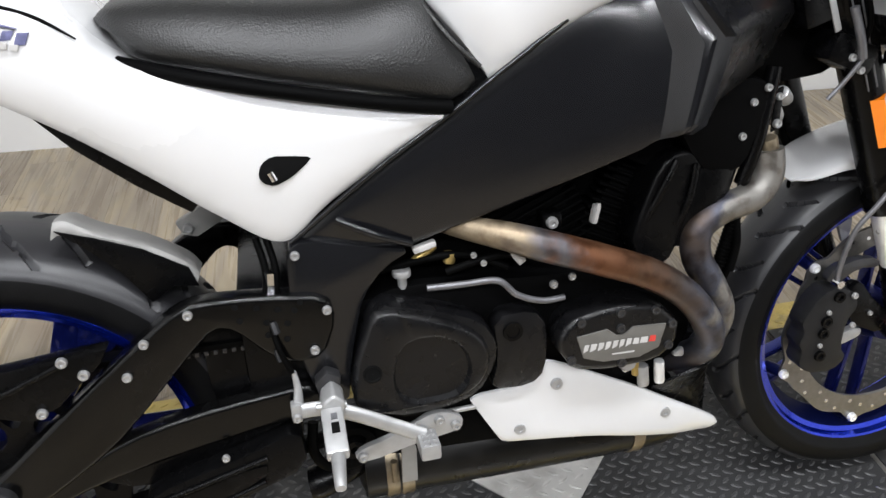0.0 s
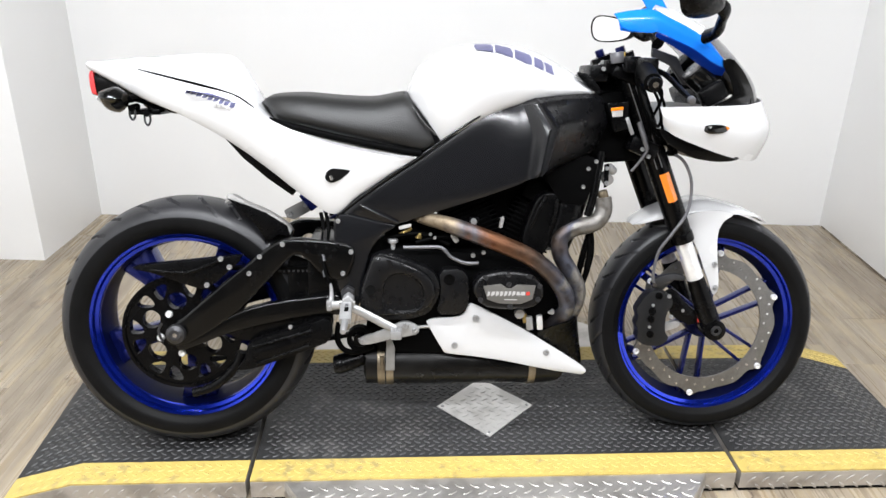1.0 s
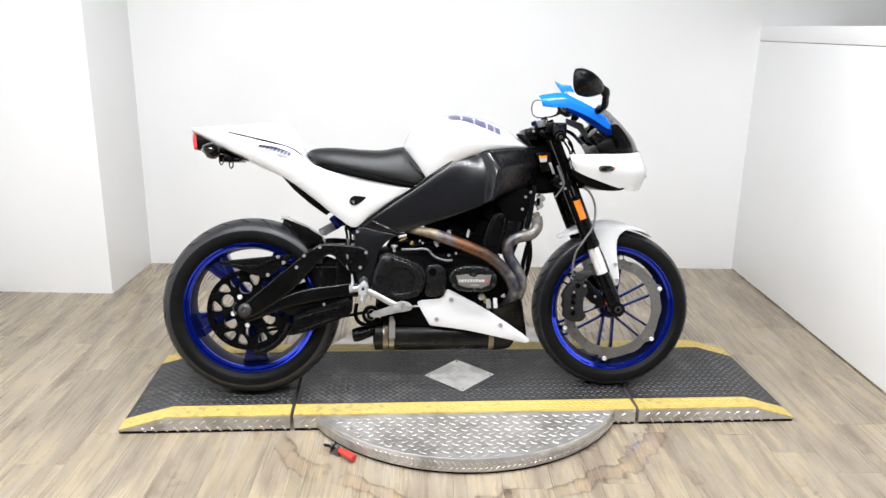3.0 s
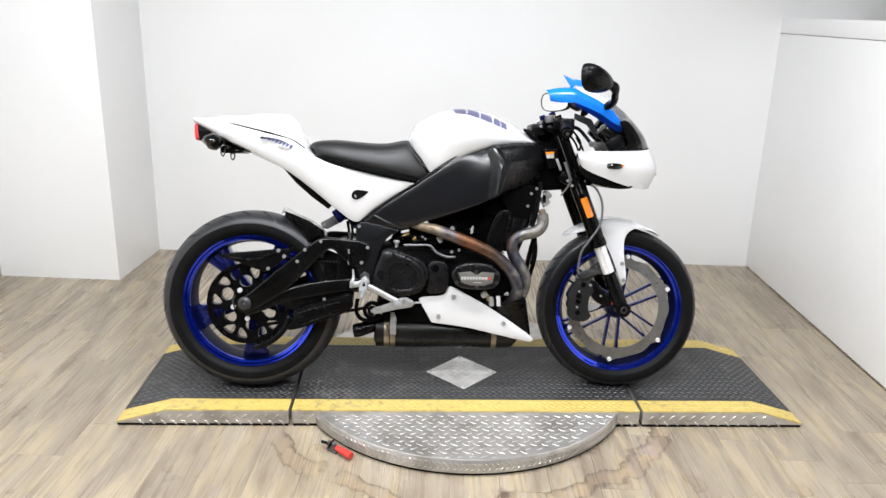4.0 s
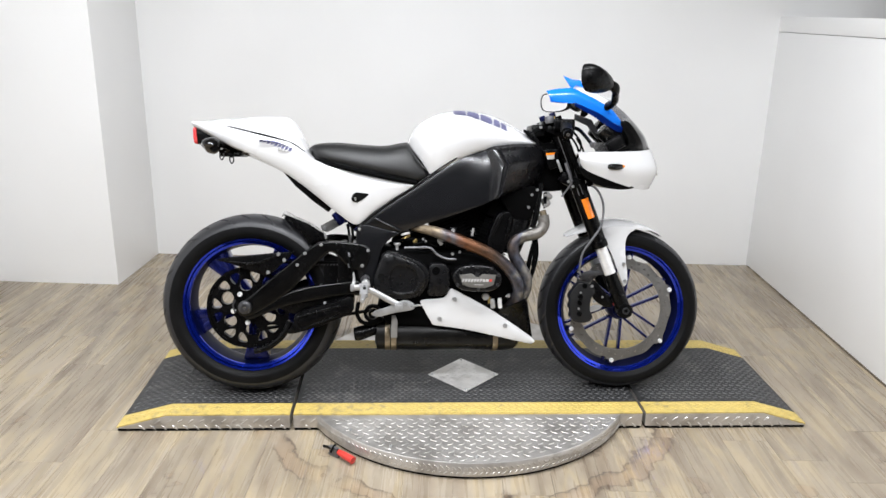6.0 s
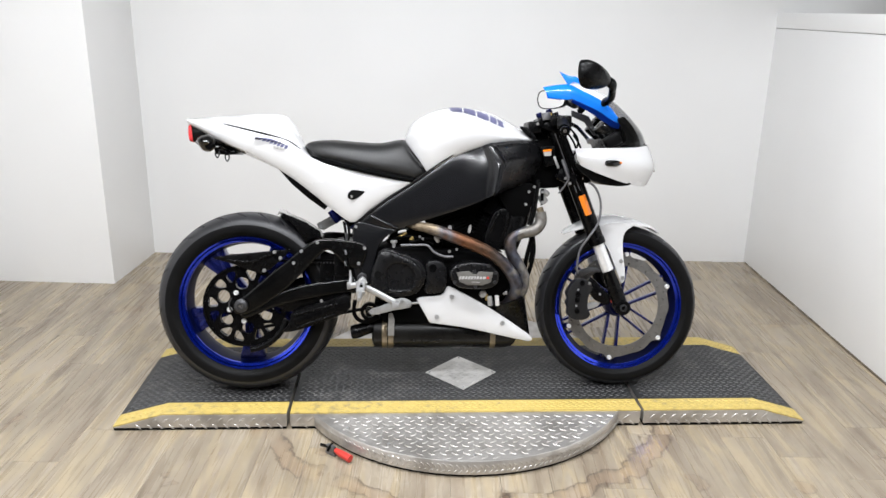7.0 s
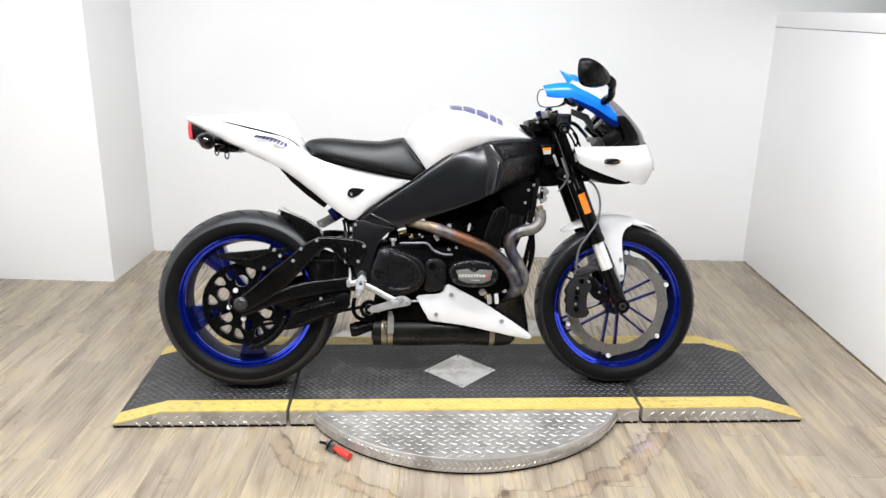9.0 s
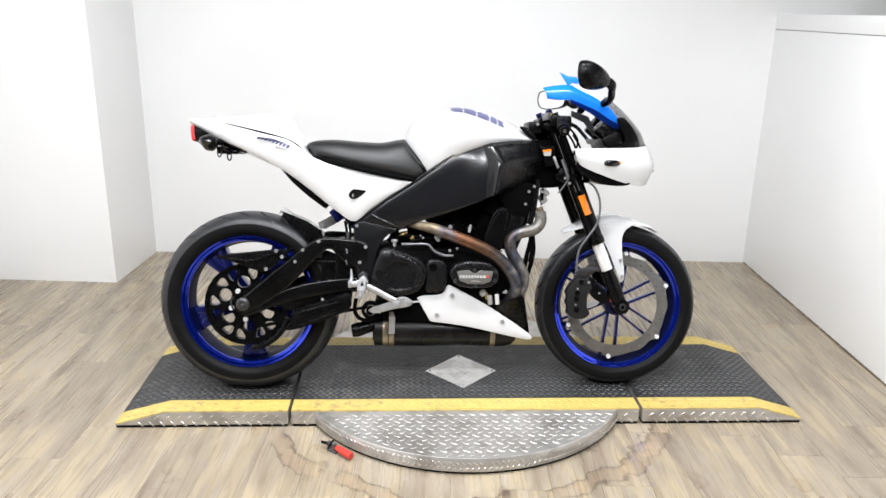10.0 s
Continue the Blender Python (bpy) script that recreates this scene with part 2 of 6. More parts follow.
def plank_vinyl():
    """Pale oak-look vinyl: long grey and straw streaks, fine grain, and a torn, scuffed band round the turntable."""
    m, n, l, b = material("oak_vinyl_plank")
    co, info, geo = n.new("ShaderNodeTexCoord"), n.new("ShaderNodeObjectInfo"), n.new("ShaderNodeNewGeometry")
    shift = n.new("ShaderNodeVectorMath")
    shift.operation = "MULTIPLY_ADD"
    shift.inputs[1].default_value = (37.0, 53.0, 11.0)
    l.new(info.outputs["Random"], shift.inputs[0]), l.new(co.outputs["Object"], shift.inputs[2])

    def streaks(sx, sy, detail, distortion):
        mp, t = n.new("ShaderNodeMapping"), n.new("ShaderNodeTexNoise")
        mp.inputs["Scale"].default_value = (sx, sy, 1)
        t.inputs["Scale"].default_value, t.inputs["Detail"].default_value, t.inputs["Distortion"].default_value = 1.0, detail, distortion
        l.new(shift.outputs[0], mp.inputs["Vector"]), l.new(mp.outputs[0], t.inputs["Vector"])
        return t

    def times(a, b2, factor):
        x = n.new("ShaderNodeMix")
        x.data_type, x.blend_type = "RGBA", "MULTIPLY"
        x.inputs["Factor"].default_value = factor
        l.new(a, x.inputs["A"]), l.new(b2, x.inputs["B"])
        return x.outputs["Result"]

    cloud, patch, grain = streaks(8, 1.3, 6, 1.2), streaks(24, 3.2, 4, 0.4), streaks(70, 2.6, 6, 0.6)
    base = ramp(n, [(0.30, (0.212, 0.168, 0.121)), (0.41, (0.258, 0.213, 0.159)), (0.50, (0.296, 0.249, 0.185)), (0.57, (0.352, 0.289, 0.196)), (0.66, (0.326, 0.276, 0.211)), (0.74, (0.362, 0.310, 0.235))])
    l.new(cloud.outputs["Fac"], base.inputs[0])
    mid = ramp(n, [(0.33, (0.74, 0.71, 0.69)), (0.50, (1.0, 1.0, 1.0)), (0.66, (1.10, 1.07, 1.02))])
    l.new(patch.outputs["Fac"], mid.inputs[0])
    lines = ramp(n, [(0.32, (0.66, 0.62, 0.58)), (0.50, (1.0, 1.0, 1.0))])
    l.new(grain.outputs["Fac"], lines.inputs[0])
    wood = times(times(base.outputs[0], mid.outputs[0], 0.6), lines.outputs[0], 0.4)
    tone = n.new("ShaderNodeHueSaturation")
    val = n.new("ShaderNodeMapRange")
    val.inputs["To Min"].default_value, val.inputs["To Max"].default_value = 0.96, 1.04
    l.new(info.outputs["Random"], val.inputs["Value"]), l.new(val.outputs[0], tone.inputs["Value"])
    l.new(wood, tone.inputs["Color"])

    # torn band round the turntable: a wandering radius whose edges are dark cracks and whose inside is rubbed pale
    flat = n.new("ShaderNodeVectorMath")
    flat.operation, flat.inputs[1].default_value = "MULTIPLY", (1, 1, 0)
    l.new(geo.outputs["Position"], flat.inputs[0])
    length = n.new("ShaderNodeVectorMath")
    length.operation = "LENGTH"
    l.new(flat.outputs[0], length.inputs[0])

    def place_noise(scale, detail):
        t = n.new("ShaderNodeTexNoise")
        t.inputs["Scale"].default_value, t.inputs["Detail"].default_value = scale, detail
        l.new(flat.outputs[0], t.inputs["Vector"])
        return t.outputs["Fac"]

    def add_to(value, fac, amount):
        x = n.new("ShaderNodeMath")
        x.operation, x.inputs[1].default_value = "MULTIPLY_ADD", amount
        l.new(fac, x.inputs[0]), l.new(value, x.inputs[2])
        return x.outputs[0]

    off = add_to(add_to(length.outputs["Value"], place_noise(3.2, 2), 0.26), place_noise(26, 7), 0.07)
    ring = ramp(n, [(0.0, (1, 1, 1)), (0.868, (1, 1, 1)), (0.874, (0.36, 0.33, 0.34)), (0.884, (0.80, 0.76, 0.74)), (0.90, (1.02, 0.95, 0.90)), (0.935, (0.97, 0.91, 0.88)), (0.941, (0.50, 0.46, 0.46)), (0.949, (1, 1, 1))])
    l.new(off, ring.inputs[0])
    gone = ramp(n, [(0.40, (0, 0, 0)), (0.52, (1, 1, 1))])
    l.new(place_noise(4.3, 3), gone.inputs[0])
    band = n.new("ShaderNodeMix")
    band.data_type, band.blend_type = "RGBA", "MULTIPLY"
    l.new(gone.outputs[0], band.inputs["Factor"]), l.new(tone.outputs[0], band.inputs["A"]), l.new(ring.outputs[0], band.inputs["B"])
    # small torn spots with dark rims
    spots = ramp(n, [(0.0, (1, 1, 1)), (0.655, (1, 1, 1)), (0.664, (0.40, 0.37, 0.38)), (0.680, (0.92, 0.86, 0.82)), (1.0, (0.98, 0.92, 0.88))])
    l.new(place_noise(5.6, 8), spots.inputs[0])
    l.new(times(band.outputs["Result"], spots.outputs[0], 0.7), b.inputs["Base Color"])
    rr = n.new("ShaderNodeMapRange")
    rr.inputs["To Min"].default_value, rr.inputs["To Max"].default_value = 0.20, 0.36
    l.new(grain.outputs["Fac"], rr.inputs["Value"]), l.new(rr.outputs[0], b.inputs["Roughness"])
    k = n.new("ShaderNodeBump")
    k.inputs["Strength"].default_value, k.inputs["Distance"].default_value = 0.25, 0.0008
    l.new(grain.outputs["Fac"], k.inputs["Height"]), l.new(k.outputs[0], b.inputs["Normal"])
    return m


def worn(name, colour, under, amount, rough=0.5, metal=0.0, scale=14.0):
    """A surface whose top colour is rubbed and scuffed through in patches."""
    m, n, l, b = material(name)
    co = n.new("ShaderNodeNewGeometry")
    a, f = n.new("ShaderNodeTexNoise"), n.new("ShaderNodeTexNoise")
    a.inputs["Scale"].default_value, a.inputs["Detail"].default_value = scale, 9
    f.inputs["Scale"].default_value, f.inputs["Detail"].default_value = 3.0, 3
    l.new(co.outputs["Position"], a.inputs["Vector"]), l.new(co.outputs["Position"], f.inputs["Vector"])
    s = n.new("ShaderNodeMath")
    s.operation, s.inputs[1].default_value = "MULTIPLY_ADD", 0.5
    l.new(f.outputs["Fac"], s.inputs[0]), l.new(a.outputs["Fac"], s.inputs[2])
    r = ramp(n, [(0.0, under), (amount, under), (amount + 0.12, colour), (1.0, tuple(min(1, c * 1.15) for c in colour))])
    l.new(s.outputs[0], r.inputs[0]), l.new(r.outputs[0], b.inputs["Base Color"])
    b.inputs["Roughness"].default_value, b.inputs["Metallic"].default_value = rough, metal
    k = n.new("ShaderNodeBump")
    k.inputs["Strength"].default_value, k.inputs["Distance"].default_value = 0.15, 0.001
    l.new(a.outputs["Fac"], k.inputs["Height"]), l.new(k.outputs[0], b.inputs["Normal"])
    return m


SEAT = seat_vinyl()
PIPE = heat_pipe()
WALL = wall_paint("white_wall_paint", (0.87, 0.87, 0.865))
CEIL = wall_paint("unseen_dark_ceiling", (0.16, 0.16, 0.16))
JOINT_DIRT = worn("dirty_floor_joint", (0.11, 0.085, 0.06), (0.34, 0.30, 0.25), 0.62, 0.8)
BEIGE = wall_paint("beige_grey_wall_paint", (0.42, 0.40, 0.37))
SHOP = wall_paint("unseen_dark_wall", (0.07, 0.07, 0.072))
PLANK = plank_vinyl()
SUBFLOOR = plain("plank_joint", (0.20, 0.165, 0.12), 0.8)
RIB = worn("rubbed_mat_ribs", (0.042, 0.042, 0.043), (0.085, 0.083, 0.080), 0.60, 0.38)
MAT = worn("black_rubber_mat", (0.0175, 0.0175, 0.018), (0.040, 0.039, 0.038), 0.56, 0.5)
YELLOW = worn("worn_yellow_edging", (0.50, 0.375, 0.105), (0.34, 0.265, 0.10), 0.56, 0.45, scale=34)
TREAD = worn("aluminium_tread_plate", (0.50, 0.48, 0.455), (0.38, 0.36, 0.335), 0.62, 0.33, 0.70)


# ---- shape helpers ----
def finish(bm, sharp=40):
    bmesh.ops.remove_doubles(bm, verts=bm.verts, dist=1e-5)
    bmesh.ops.recalc_face_normals(bm, faces=bm.faces)
    for f in bm.faces:
        f.smooth = True
    for e in bm.edges:
        e.smooth = len(e.link_faces) == 2 and e.calc_face_angle(0) < radians(sharp)


def mesh_of(name, bm, mat, sharp=40, tidy=True):
    if tidy:
        finish(bm, sharp)
    me = bpy.data.meshes.new(name)
    bm.to_mesh(me)
    bm.free()
    me.materials.append(mat)
    return me


def part(name, bm, mat, parent, label="", sharp=40):
    ob = new(name, mesh_of(name, bm, mat, sharp))
    ob.parent = parent
    if label:
        ob["label"] = label
    return ob


def thing(name, label, category, at=None, group=""):
    ob = new(name)
    ob.empty_display_size = 0.1
    ob.matrix_world = at or Matrix()
    return tagged(ob, label, category, group)


def catmull(pts, steps, closed=False):
    pts = [Vector(p) for p in pts]
    n, out = len(pts), []
    for i in range(n if closed else n - 1):
        if closed:
            p0, p1, p2, p3 = (pts[(i + k) % n] for k in (-1, 0, 1, 2))
        else:
            p0, p1, p2, p3 = pts[max(i - 1, 0)], pts[i], pts[i + 1], pts[min(i + 2, n - 1)]
        for s in range(steps):
            t = s / steps
            out.append(0.5 * (2 * p1 + (p2 - p0) * t + (2 * p0 - 5 * p1 + 4 * p2 - p3) * t * t + (3 * p1 - p0 - 3 * p2 + p3) * t ** 3))
    if not closed:
        out.append(pts[-1])
    return out


def bevel_all(bm, w, seg=2, angle=30):
    if w <= 0:
        return
    bmesh.ops.recalc_face_normals(bm, faces=bm.faces)
    es = [e for e in bm.edges if len(e.link_faces) == 2 and e.calc_face_angle(0) > radians(angle)]
    bmesh.ops.bevel(bm, geom=es, offset=w, segments=seg, affect="EDGES", profile=0.6, clamp_overlap=True)


def plate(profile, y0, y1, bevel=0.003, soft=0, bm=None, seg=2):
    """A slab with the outline (x, z), from y0 to y1. soft: rounds the outline's corners that many times."""
    pts = [Vector(p) for p in profile]
    for _ in range(soft):
        q = []
        for a, b in zip(pts, pts[1:] + pts[:1]):
            q += [a.lerp(b, 0.22), a.lerp(b, 0.78)]
        pts = q
    b2 = bmesh.new()
    front = [b2.verts.new((p[0], y0, p[1])) for p in pts]
    back = [b2.verts.new((p[0], y1, p[1])) for p in pts]
    b2.faces.new(front), b2.faces.new(back[::-1])
    for i in range(len(pts)):
        j = (i + 1) % len(pts)
        b2.faces.new((front[i], back[i], back[j], front[j]))
    bevel_all(b2, bevel, seg)
    return join(bm, b2)


def join(bm, other):
    if bm is None:
        return other
    me = bpy.data.meshes.new("joined")
    other.to_mesh(me)
    other.free()
    bm.from_mesh(me)
    bpy.data.meshes.remove(me)
    return bm


def box(x0, x1, y0, y1, z0, z1, bevel=0.002, bm=None, turn=None):
    b2 = bmesh.new()
    bmesh.ops.create_cube(b2, size=1)
    bmesh.ops.transform(b2, verts=b2.verts, matrix=Matrix.Translation(((x0 + x1) / 2, (y0 + y1) / 2, (z0 + z1) / 2)) @ (turn or Matrix()) @ Matrix.Diagonal((x1 - x0, y1 - y0, z1 - z0, 1)))
    bevel_all(b2, bevel)
    return join(bm, b2)


def frame_of(d):
    d = d.normalized()
    u = d.cross(Vector((0, 1, 0)) if abs(d.y) < 0.9 else Vector((1, 0, 0))).normalized()
    return u, d.cross(u).normalized()


def tube(pts, r, steps=6, seg=14, bm=None, radii=None, caps=True, flat=1.0):
    """A round bar swept through the points; radii: one radius for each point."""
    path = catmull(pts, steps) if len(pts) > 2 else [Vector(p) for p in pts]
    if radii:
        rr = [v[0] for v in catmull([(q, 0, 0) for q in radii], steps)] if len(pts) > 2 else radii
    else:
        rr = [r] * len(path)
    b2, rings, u = bmesh.new(), [], None
    for i, p in enumerate(path):
        d = (path[min(i + 1, len(path) - 1)] - path[max(i - 1, 0)]).normalized()
        if u is None:
            u, v = frame_of(d)
        else:
            u = (u - d * u.dot(d)).normalized()
            v = d.cross(u)
        rings.append([b2.verts.new(p + (u * math.cos(a) + v * math.sin(a) * flat) * rr[i]) for a in (2 * math.pi * k / seg for k in range(seg))])
    for a, b in zip(rings, rings[1:]):
        for k in range(seg):
            b2.faces.new((a[k], a[(k + 1) % seg], b[(k + 1) % seg], b[k]))
    if caps:
        b2.faces.new(rings[0][::-1]), b2.faces.new(rings[-1])
    return join(bm, b2)


def rod(a, b, r, seg=16, bm=None, bevel=0.0, r2=None):
    b2 = tube([a, b], r, seg=seg, radii=[r, r if r2 is None else r2])
    bevel_all(b2, bevel, 2, 50)
    return join(bm, b2)


def lathe(profile, seg=96, centre=(0, 0, 0), bm=None, closed=True, shape=None):
    """Revolves (radius, y) round the y axis. shape(angle, radius, y): a changed radius."""
    b2, rings = bmesh.new(), []
    for k in range(seg):
        a = 2 * math.pi * k / seg
        ring = []
        for r, y in profile:
            q = shape(a, r, y) if shape else r
            ring.append(b2.verts.new((centre[0] + q * math.cos(a), centre[1] + y, centre[2] + q * math.sin(a))))
        rings.append(ring)
    n = len(profile)
    for k in range(seg):
        a, b = rings[k], rings[(k + 1) % seg]
        for i in range(n if closed else n - 1):
            b2.faces.new((a[i], a[(i + 1) % n], b[(i + 1) % n], b[i]))
    return join(bm, b2)


def loft(stations, nu=5, nv=4, mirror=True, closed_ring=False, caps=True, bm=None):
    """A skin through the stations, each a row of (x, y, z). mirror: rows run from the middle below to the middle above on one side, and are doubled on the other."""
    rows = [catmull(s, nv, closed_ring) for s in stations]
    cols = [catmull([r[i] for r in rows], nu) for i in range(len(rows[0]))]
    grid = [[c[k] for c in cols] for k in range(len(cols[0]))]
    b2 = bmesh.new()
    rings = []
    for g in grid:
        ring = [b2.verts.new(p) for p in g]
        if mirror:
            ring += [b2.verts.new((p.x, -p.y, p.z)) for p in g[-2:0:-1]]
        rings.append(ring)
    wrap = mirror or closed_ring
    for a, b in zip(rings, rings[1:]):
        n = len(a)
        for i in range(n if wrap else n - 1):
            b2.faces.new((a[i], a[(i + 1) % n], b[(i + 1) % n], b[i]))
    if caps and wrap:
        b2.faces.new(rings[0][::-1]), b2.faces.new(rings[-1])
    return join(bm, b2)


def sheet(rows, thick, nu=5, nv=5):
    """A thin shell of the given thickness through rows of points."""
    b2 = loft(rows, nu, nv, mirror=False, caps=False)
    bmesh.ops.recalc_face_normals(b2, faces=b2.faces)
    bmesh.ops.solidify(b2, geom=b2.faces[:], thickness=thick)
    return b2


def mirrored(bm):
    """The same shape on the other side of the middle plane."""
    b2 = bm.copy()
    bmesh.ops.scale(b2, vec=(1, -1, 1), verts=b2.verts)
    bmesh.ops.reverse_faces(b2, faces=b2.faces)
    return b2


def bolt_mesh(r=0.0052, h=0.0045):
    bm = lathe([(0.0005, 0.0), (r, 0.0), (r, -h * 0.6), (r * 0.8, -h), (r * 0.45, -h), (r * 0.4, -h * 0.55), (0.0005, -h * 0.55)], 12, closed=False)
    return mesh_of("bolt", bm, BOLT_STEEL)


BOLT = bolt_mesh()
BOLT_BRIGHT = BOLT.copy()
BOLT_BRIGHT.materials.clear()
BOLT_BRIGHT.materials.append(BRIGHT_ZINC)
BOLT_SMALL = bolt_mesh(0.004, 0.004)


def bolt(parent, x, y, z, small=False, size=1.0):
    ob = new("bolt", BOLT_SMALL if small else BOLT)
    ob.parent = parent
    ob.location, ob.scale = (x, y, z), (size, size, size)
    return ob


# ---- room ----
def wall(name, a, b, z0, z1, thick, label="", paint=None):
    """An upright wall from a to b (plan); its thickness lies to the right of that way."""
    a, b = Vector(a), Vector(b)
    n = Vector(((b - a).y, -(b - a).x)).normalized() * thick
    bm = bmesh.new()
    lower = [bm.verts.new((p.x, p.y, z0)) for p in (a, b, b + n, a + n)]
    upper = [bm.verts.new((p.x, p.y, z1)) for p in (a, b, b + n, a + n)]
    bm.faces.new(lower), bm.faces.new(upper)
    for i in range(4):
        bm.faces.new((lower[i], lower[(i + 1) % 4], upper[(i + 1) % 4], upper[i]))
    bevel_all(bm, 0.004)
    ob = new(name, mesh_of(name, bm, paint or WALL))
    return tagged(ob, label or "plain white painted wall", "wall", kind="structure")


BACK_L, BACK_R = (-2.75, 1.711), (3.35, 1.412)
wall("wall_north", BACK_R, BACK_L, -0.05, CEILING, 0.15, "white painted back wall behind the motorcycle")
# pillar that juts out of the back wall, with its narrow side face towards the bike
wall("pillar", (-1.684, 1.132), (-2.30, 1.180), -0.05, CEILING, 0.60, "white painted boxed pillar standing before the back wall")
wall("wall_west", (-2.285, 1.70), (-2.42, -0.80), -0.05, CEILING, 0.15)
wall("wall_west_far", (-2.422, -0.805), (-2.70, -6.2), -0.05, CEILING, 0.15, "white painted shop wall")
LOW = 1.292
low_wall = wall("wall_east", (1.544, -1.9), (1.738, 1.62), -0.05, LOW, 0.30, "half-height white painted wall with a capping board")
wall("wall_east_upper", (2.72, -6.2), (3.16, 1.60), -0.05, CEILING, 0.15, "beige-grey wall set back above the half wall", BEIGE)
wall("baseboard", (1.537, -1.9), (1.727, 1.47), 0.0006, 0.008, 0.006, "dirty dark joint along the foot of the half wall", JOINT_DIRT)
cap = wall("trim_cap", (1.5405, -1.9), (1.7345, 1.60), LOW + 0.002, LOW + 0.078, 0.42, "white painted capping board on the half wall")
# out of view behind the camera; dark so that black parts reflect little
wall("wall_south", (-2.85, -6.1), (3.2, -6.1), -0.05, CEILING, 0.15, "unseen dark wall added to keep reflections dark", SHOP)
# out of view overhead; dark grey to hold back bounced light
bm = box(-2.9, 3.4, -6.4, 2.0, CEILING, CEILING + 0.1, 0)
tagged(new("ceiling", mesh_of("ceiling", bm, CEIL)), "unseen flat dark ceiling added to limit bounced light", "ceiling", kind="structure")
bm = box(-2.9, 3.4, -6.4, 2.0, -0.12, -0.006, 0)
floor = tagged(new("floor", mesh_of("floor", bm, SUBFLOOR)), "pale oak-look vinyl plank floor with grey and straw tones", "floor", kind="structure")

GLOW = bpy.data.materials.new("lit_diffuser")
GLOW.use_nodes = True
gb = GLOW.node_tree.nodes["Principled BSDF"]
gb.inputs["Emission Color"].default_value, gb.inputs["Emission Strength"].default_value = (0.94, 0.96, 1.0, 1), 14.0


def ceiling_light():
    t = thing("ceiling_light", "white surface-mounted ceiling light with a lit diffuser", "ceiling light", group="ceiling lights")
    part("housing", box(-0.31, 0.31, -0.085, 0.085, -0.045, -0.001, 0.004), WALL, t)
    part("diffuser", box(-0.29, 0.29, -0.068, 0.068, -0.062, -0.0455, 0.006), GLOW, t, "glowing frosted diffuser")
    return t


first = ceiling_light()
first.matrix_basis = pose(LAMPS[0][0], LAMPS[0][1], CEILING)
for lx, ly, watts in LAMPS[1:]:
    copy_thing(first, pose(lx, ly, CEILING))

# ---- turntable and platform ----
TOP = 0.061


def lozenge(bm, x, y, z, turn, length, width, high, up=None):
    """One raised tread bar: a pointed oval with a flat crest. up: a matrix that carries it onto another face."""
    c, s = math.cos(turn), math.sin(turn)
    ring = [(-0.5, 0), (-0.22, -0.5), (0.22, -0.5), (0.5, 0), (0.22, 0.5), (-0.22, 0.5)]
    lo, hi = [], []
    for a, b in ring:
        for store, k, h in ((lo, 1.0, 0.0), (hi, 0.55, high)):
            px, py = a * length * (k if k == 1 else 0.72), b * width * k
            p = Vector((x + px * c - py * s, y + px * s + py * c, z + h))
            store.append(bm.verts.new(up @ p if up else p))
    bm.faces.new(hi)
    for i in range(6):
        bm.faces.new((lo[i], lo[(i + 1) % 6], hi[(i + 1) % 6], hi[i]))


def tread(inside, x0, x1, y0, y1, z, pitch, length, width, high, up=None, angle=0.55):
    """Rows of lozenges that lean to one side and the other by turns."""
    bm = bmesh.new()
    rows, cols = int((y1 - y0) / (pitch * 0.62)), int((x1 - x0) / pitch)
    for j in range(rows + 1):
        for i in range(cols + 1):
            x = x0 + (i + (0.5 if j % 2 else 0)) * pitch
            y = y0 + j * pitch * 0.62
            if inside(x, y):
                lozenge(bm, x, y, z, angle if j % 2 else -angle, length, width, high, up)
    return bm


def stuff(ob):
    ob["kind"] = "stuff"
    return ob


turntable = thing("turntable", "round aluminium tread-plate turntable under the platform", "turntable")
bm = lathe([(0.0005, 0.011), (0.600, 0.011), (0.600, TOP - 0.008), (0.597, TOP - 0.004), (0.0005, TOP - 0.004)], 128, closed=False)
bmesh.ops.rotate(bm, cent=(0, 0, 0), matrix=Matrix.Rotation(radians(90), 3, "X"), verts=bm.verts)
part("drum", bm, TREAD, turntable)
# black ring that paints the contact shadow under the drum's edge
bm = lathe([(0.50, 0.0005), (0.594, 0.0005), (0.594, 0.0115), (0.50, 0.0115)], 96)
bmesh.ops.rotate(bm, cent=(0, 0, 0), matrix=Matrix.Rotation(radians(90), 3, "X"), verts=bm.verts)
bmesh.ops.scale(bm, vec=(1, 1, -1) if max(v.co.z for v in bm.verts) <= 0 else (1, 1, 1), verts=bm.verts)
part("shadow_gap", bm, DARK, turntable)
bm = tread(lambda x, y: x * x + y * y < 0.585 ** 2 and y < -0.325, -0.6, 0.6, -0.6, -0.3, TOP - 0.004, 0.036, 0.027, 0.0075, 0.0016)
stuff(part("tread_relief", bm, TREAD, turntable))
bm = bmesh.new()
for k in range(104):
    for row in range(2):
        a = math.pi + (k + 0.5 + 0.5 * row) * math.pi / 104
        m = Matrix.Translation((0.6003 * math.cos(a), 0.6003 * math.sin(a), 0.020 + row * 0.019)) @ Matrix.Rotation(a, 4, "Z") @ Matrix.Rotation(radians(90), 4, "Y")
        lozenge(bm, 0, 0, 0, 0.75 if row else -0.75, 0.019, 0.0055, 0.0015, m)
stuff(part("rim_relief", bm, TREAD, turntable))
for k in (-62, -118, -90, -45, -135):
    a = radians(k)
    ob = bolt(turntable, 0.565 * math.cos(a), 0.565 * math.sin(a), TOP - 0.004)
    ob.rotation_euler = (radians(-90), 0, 0)

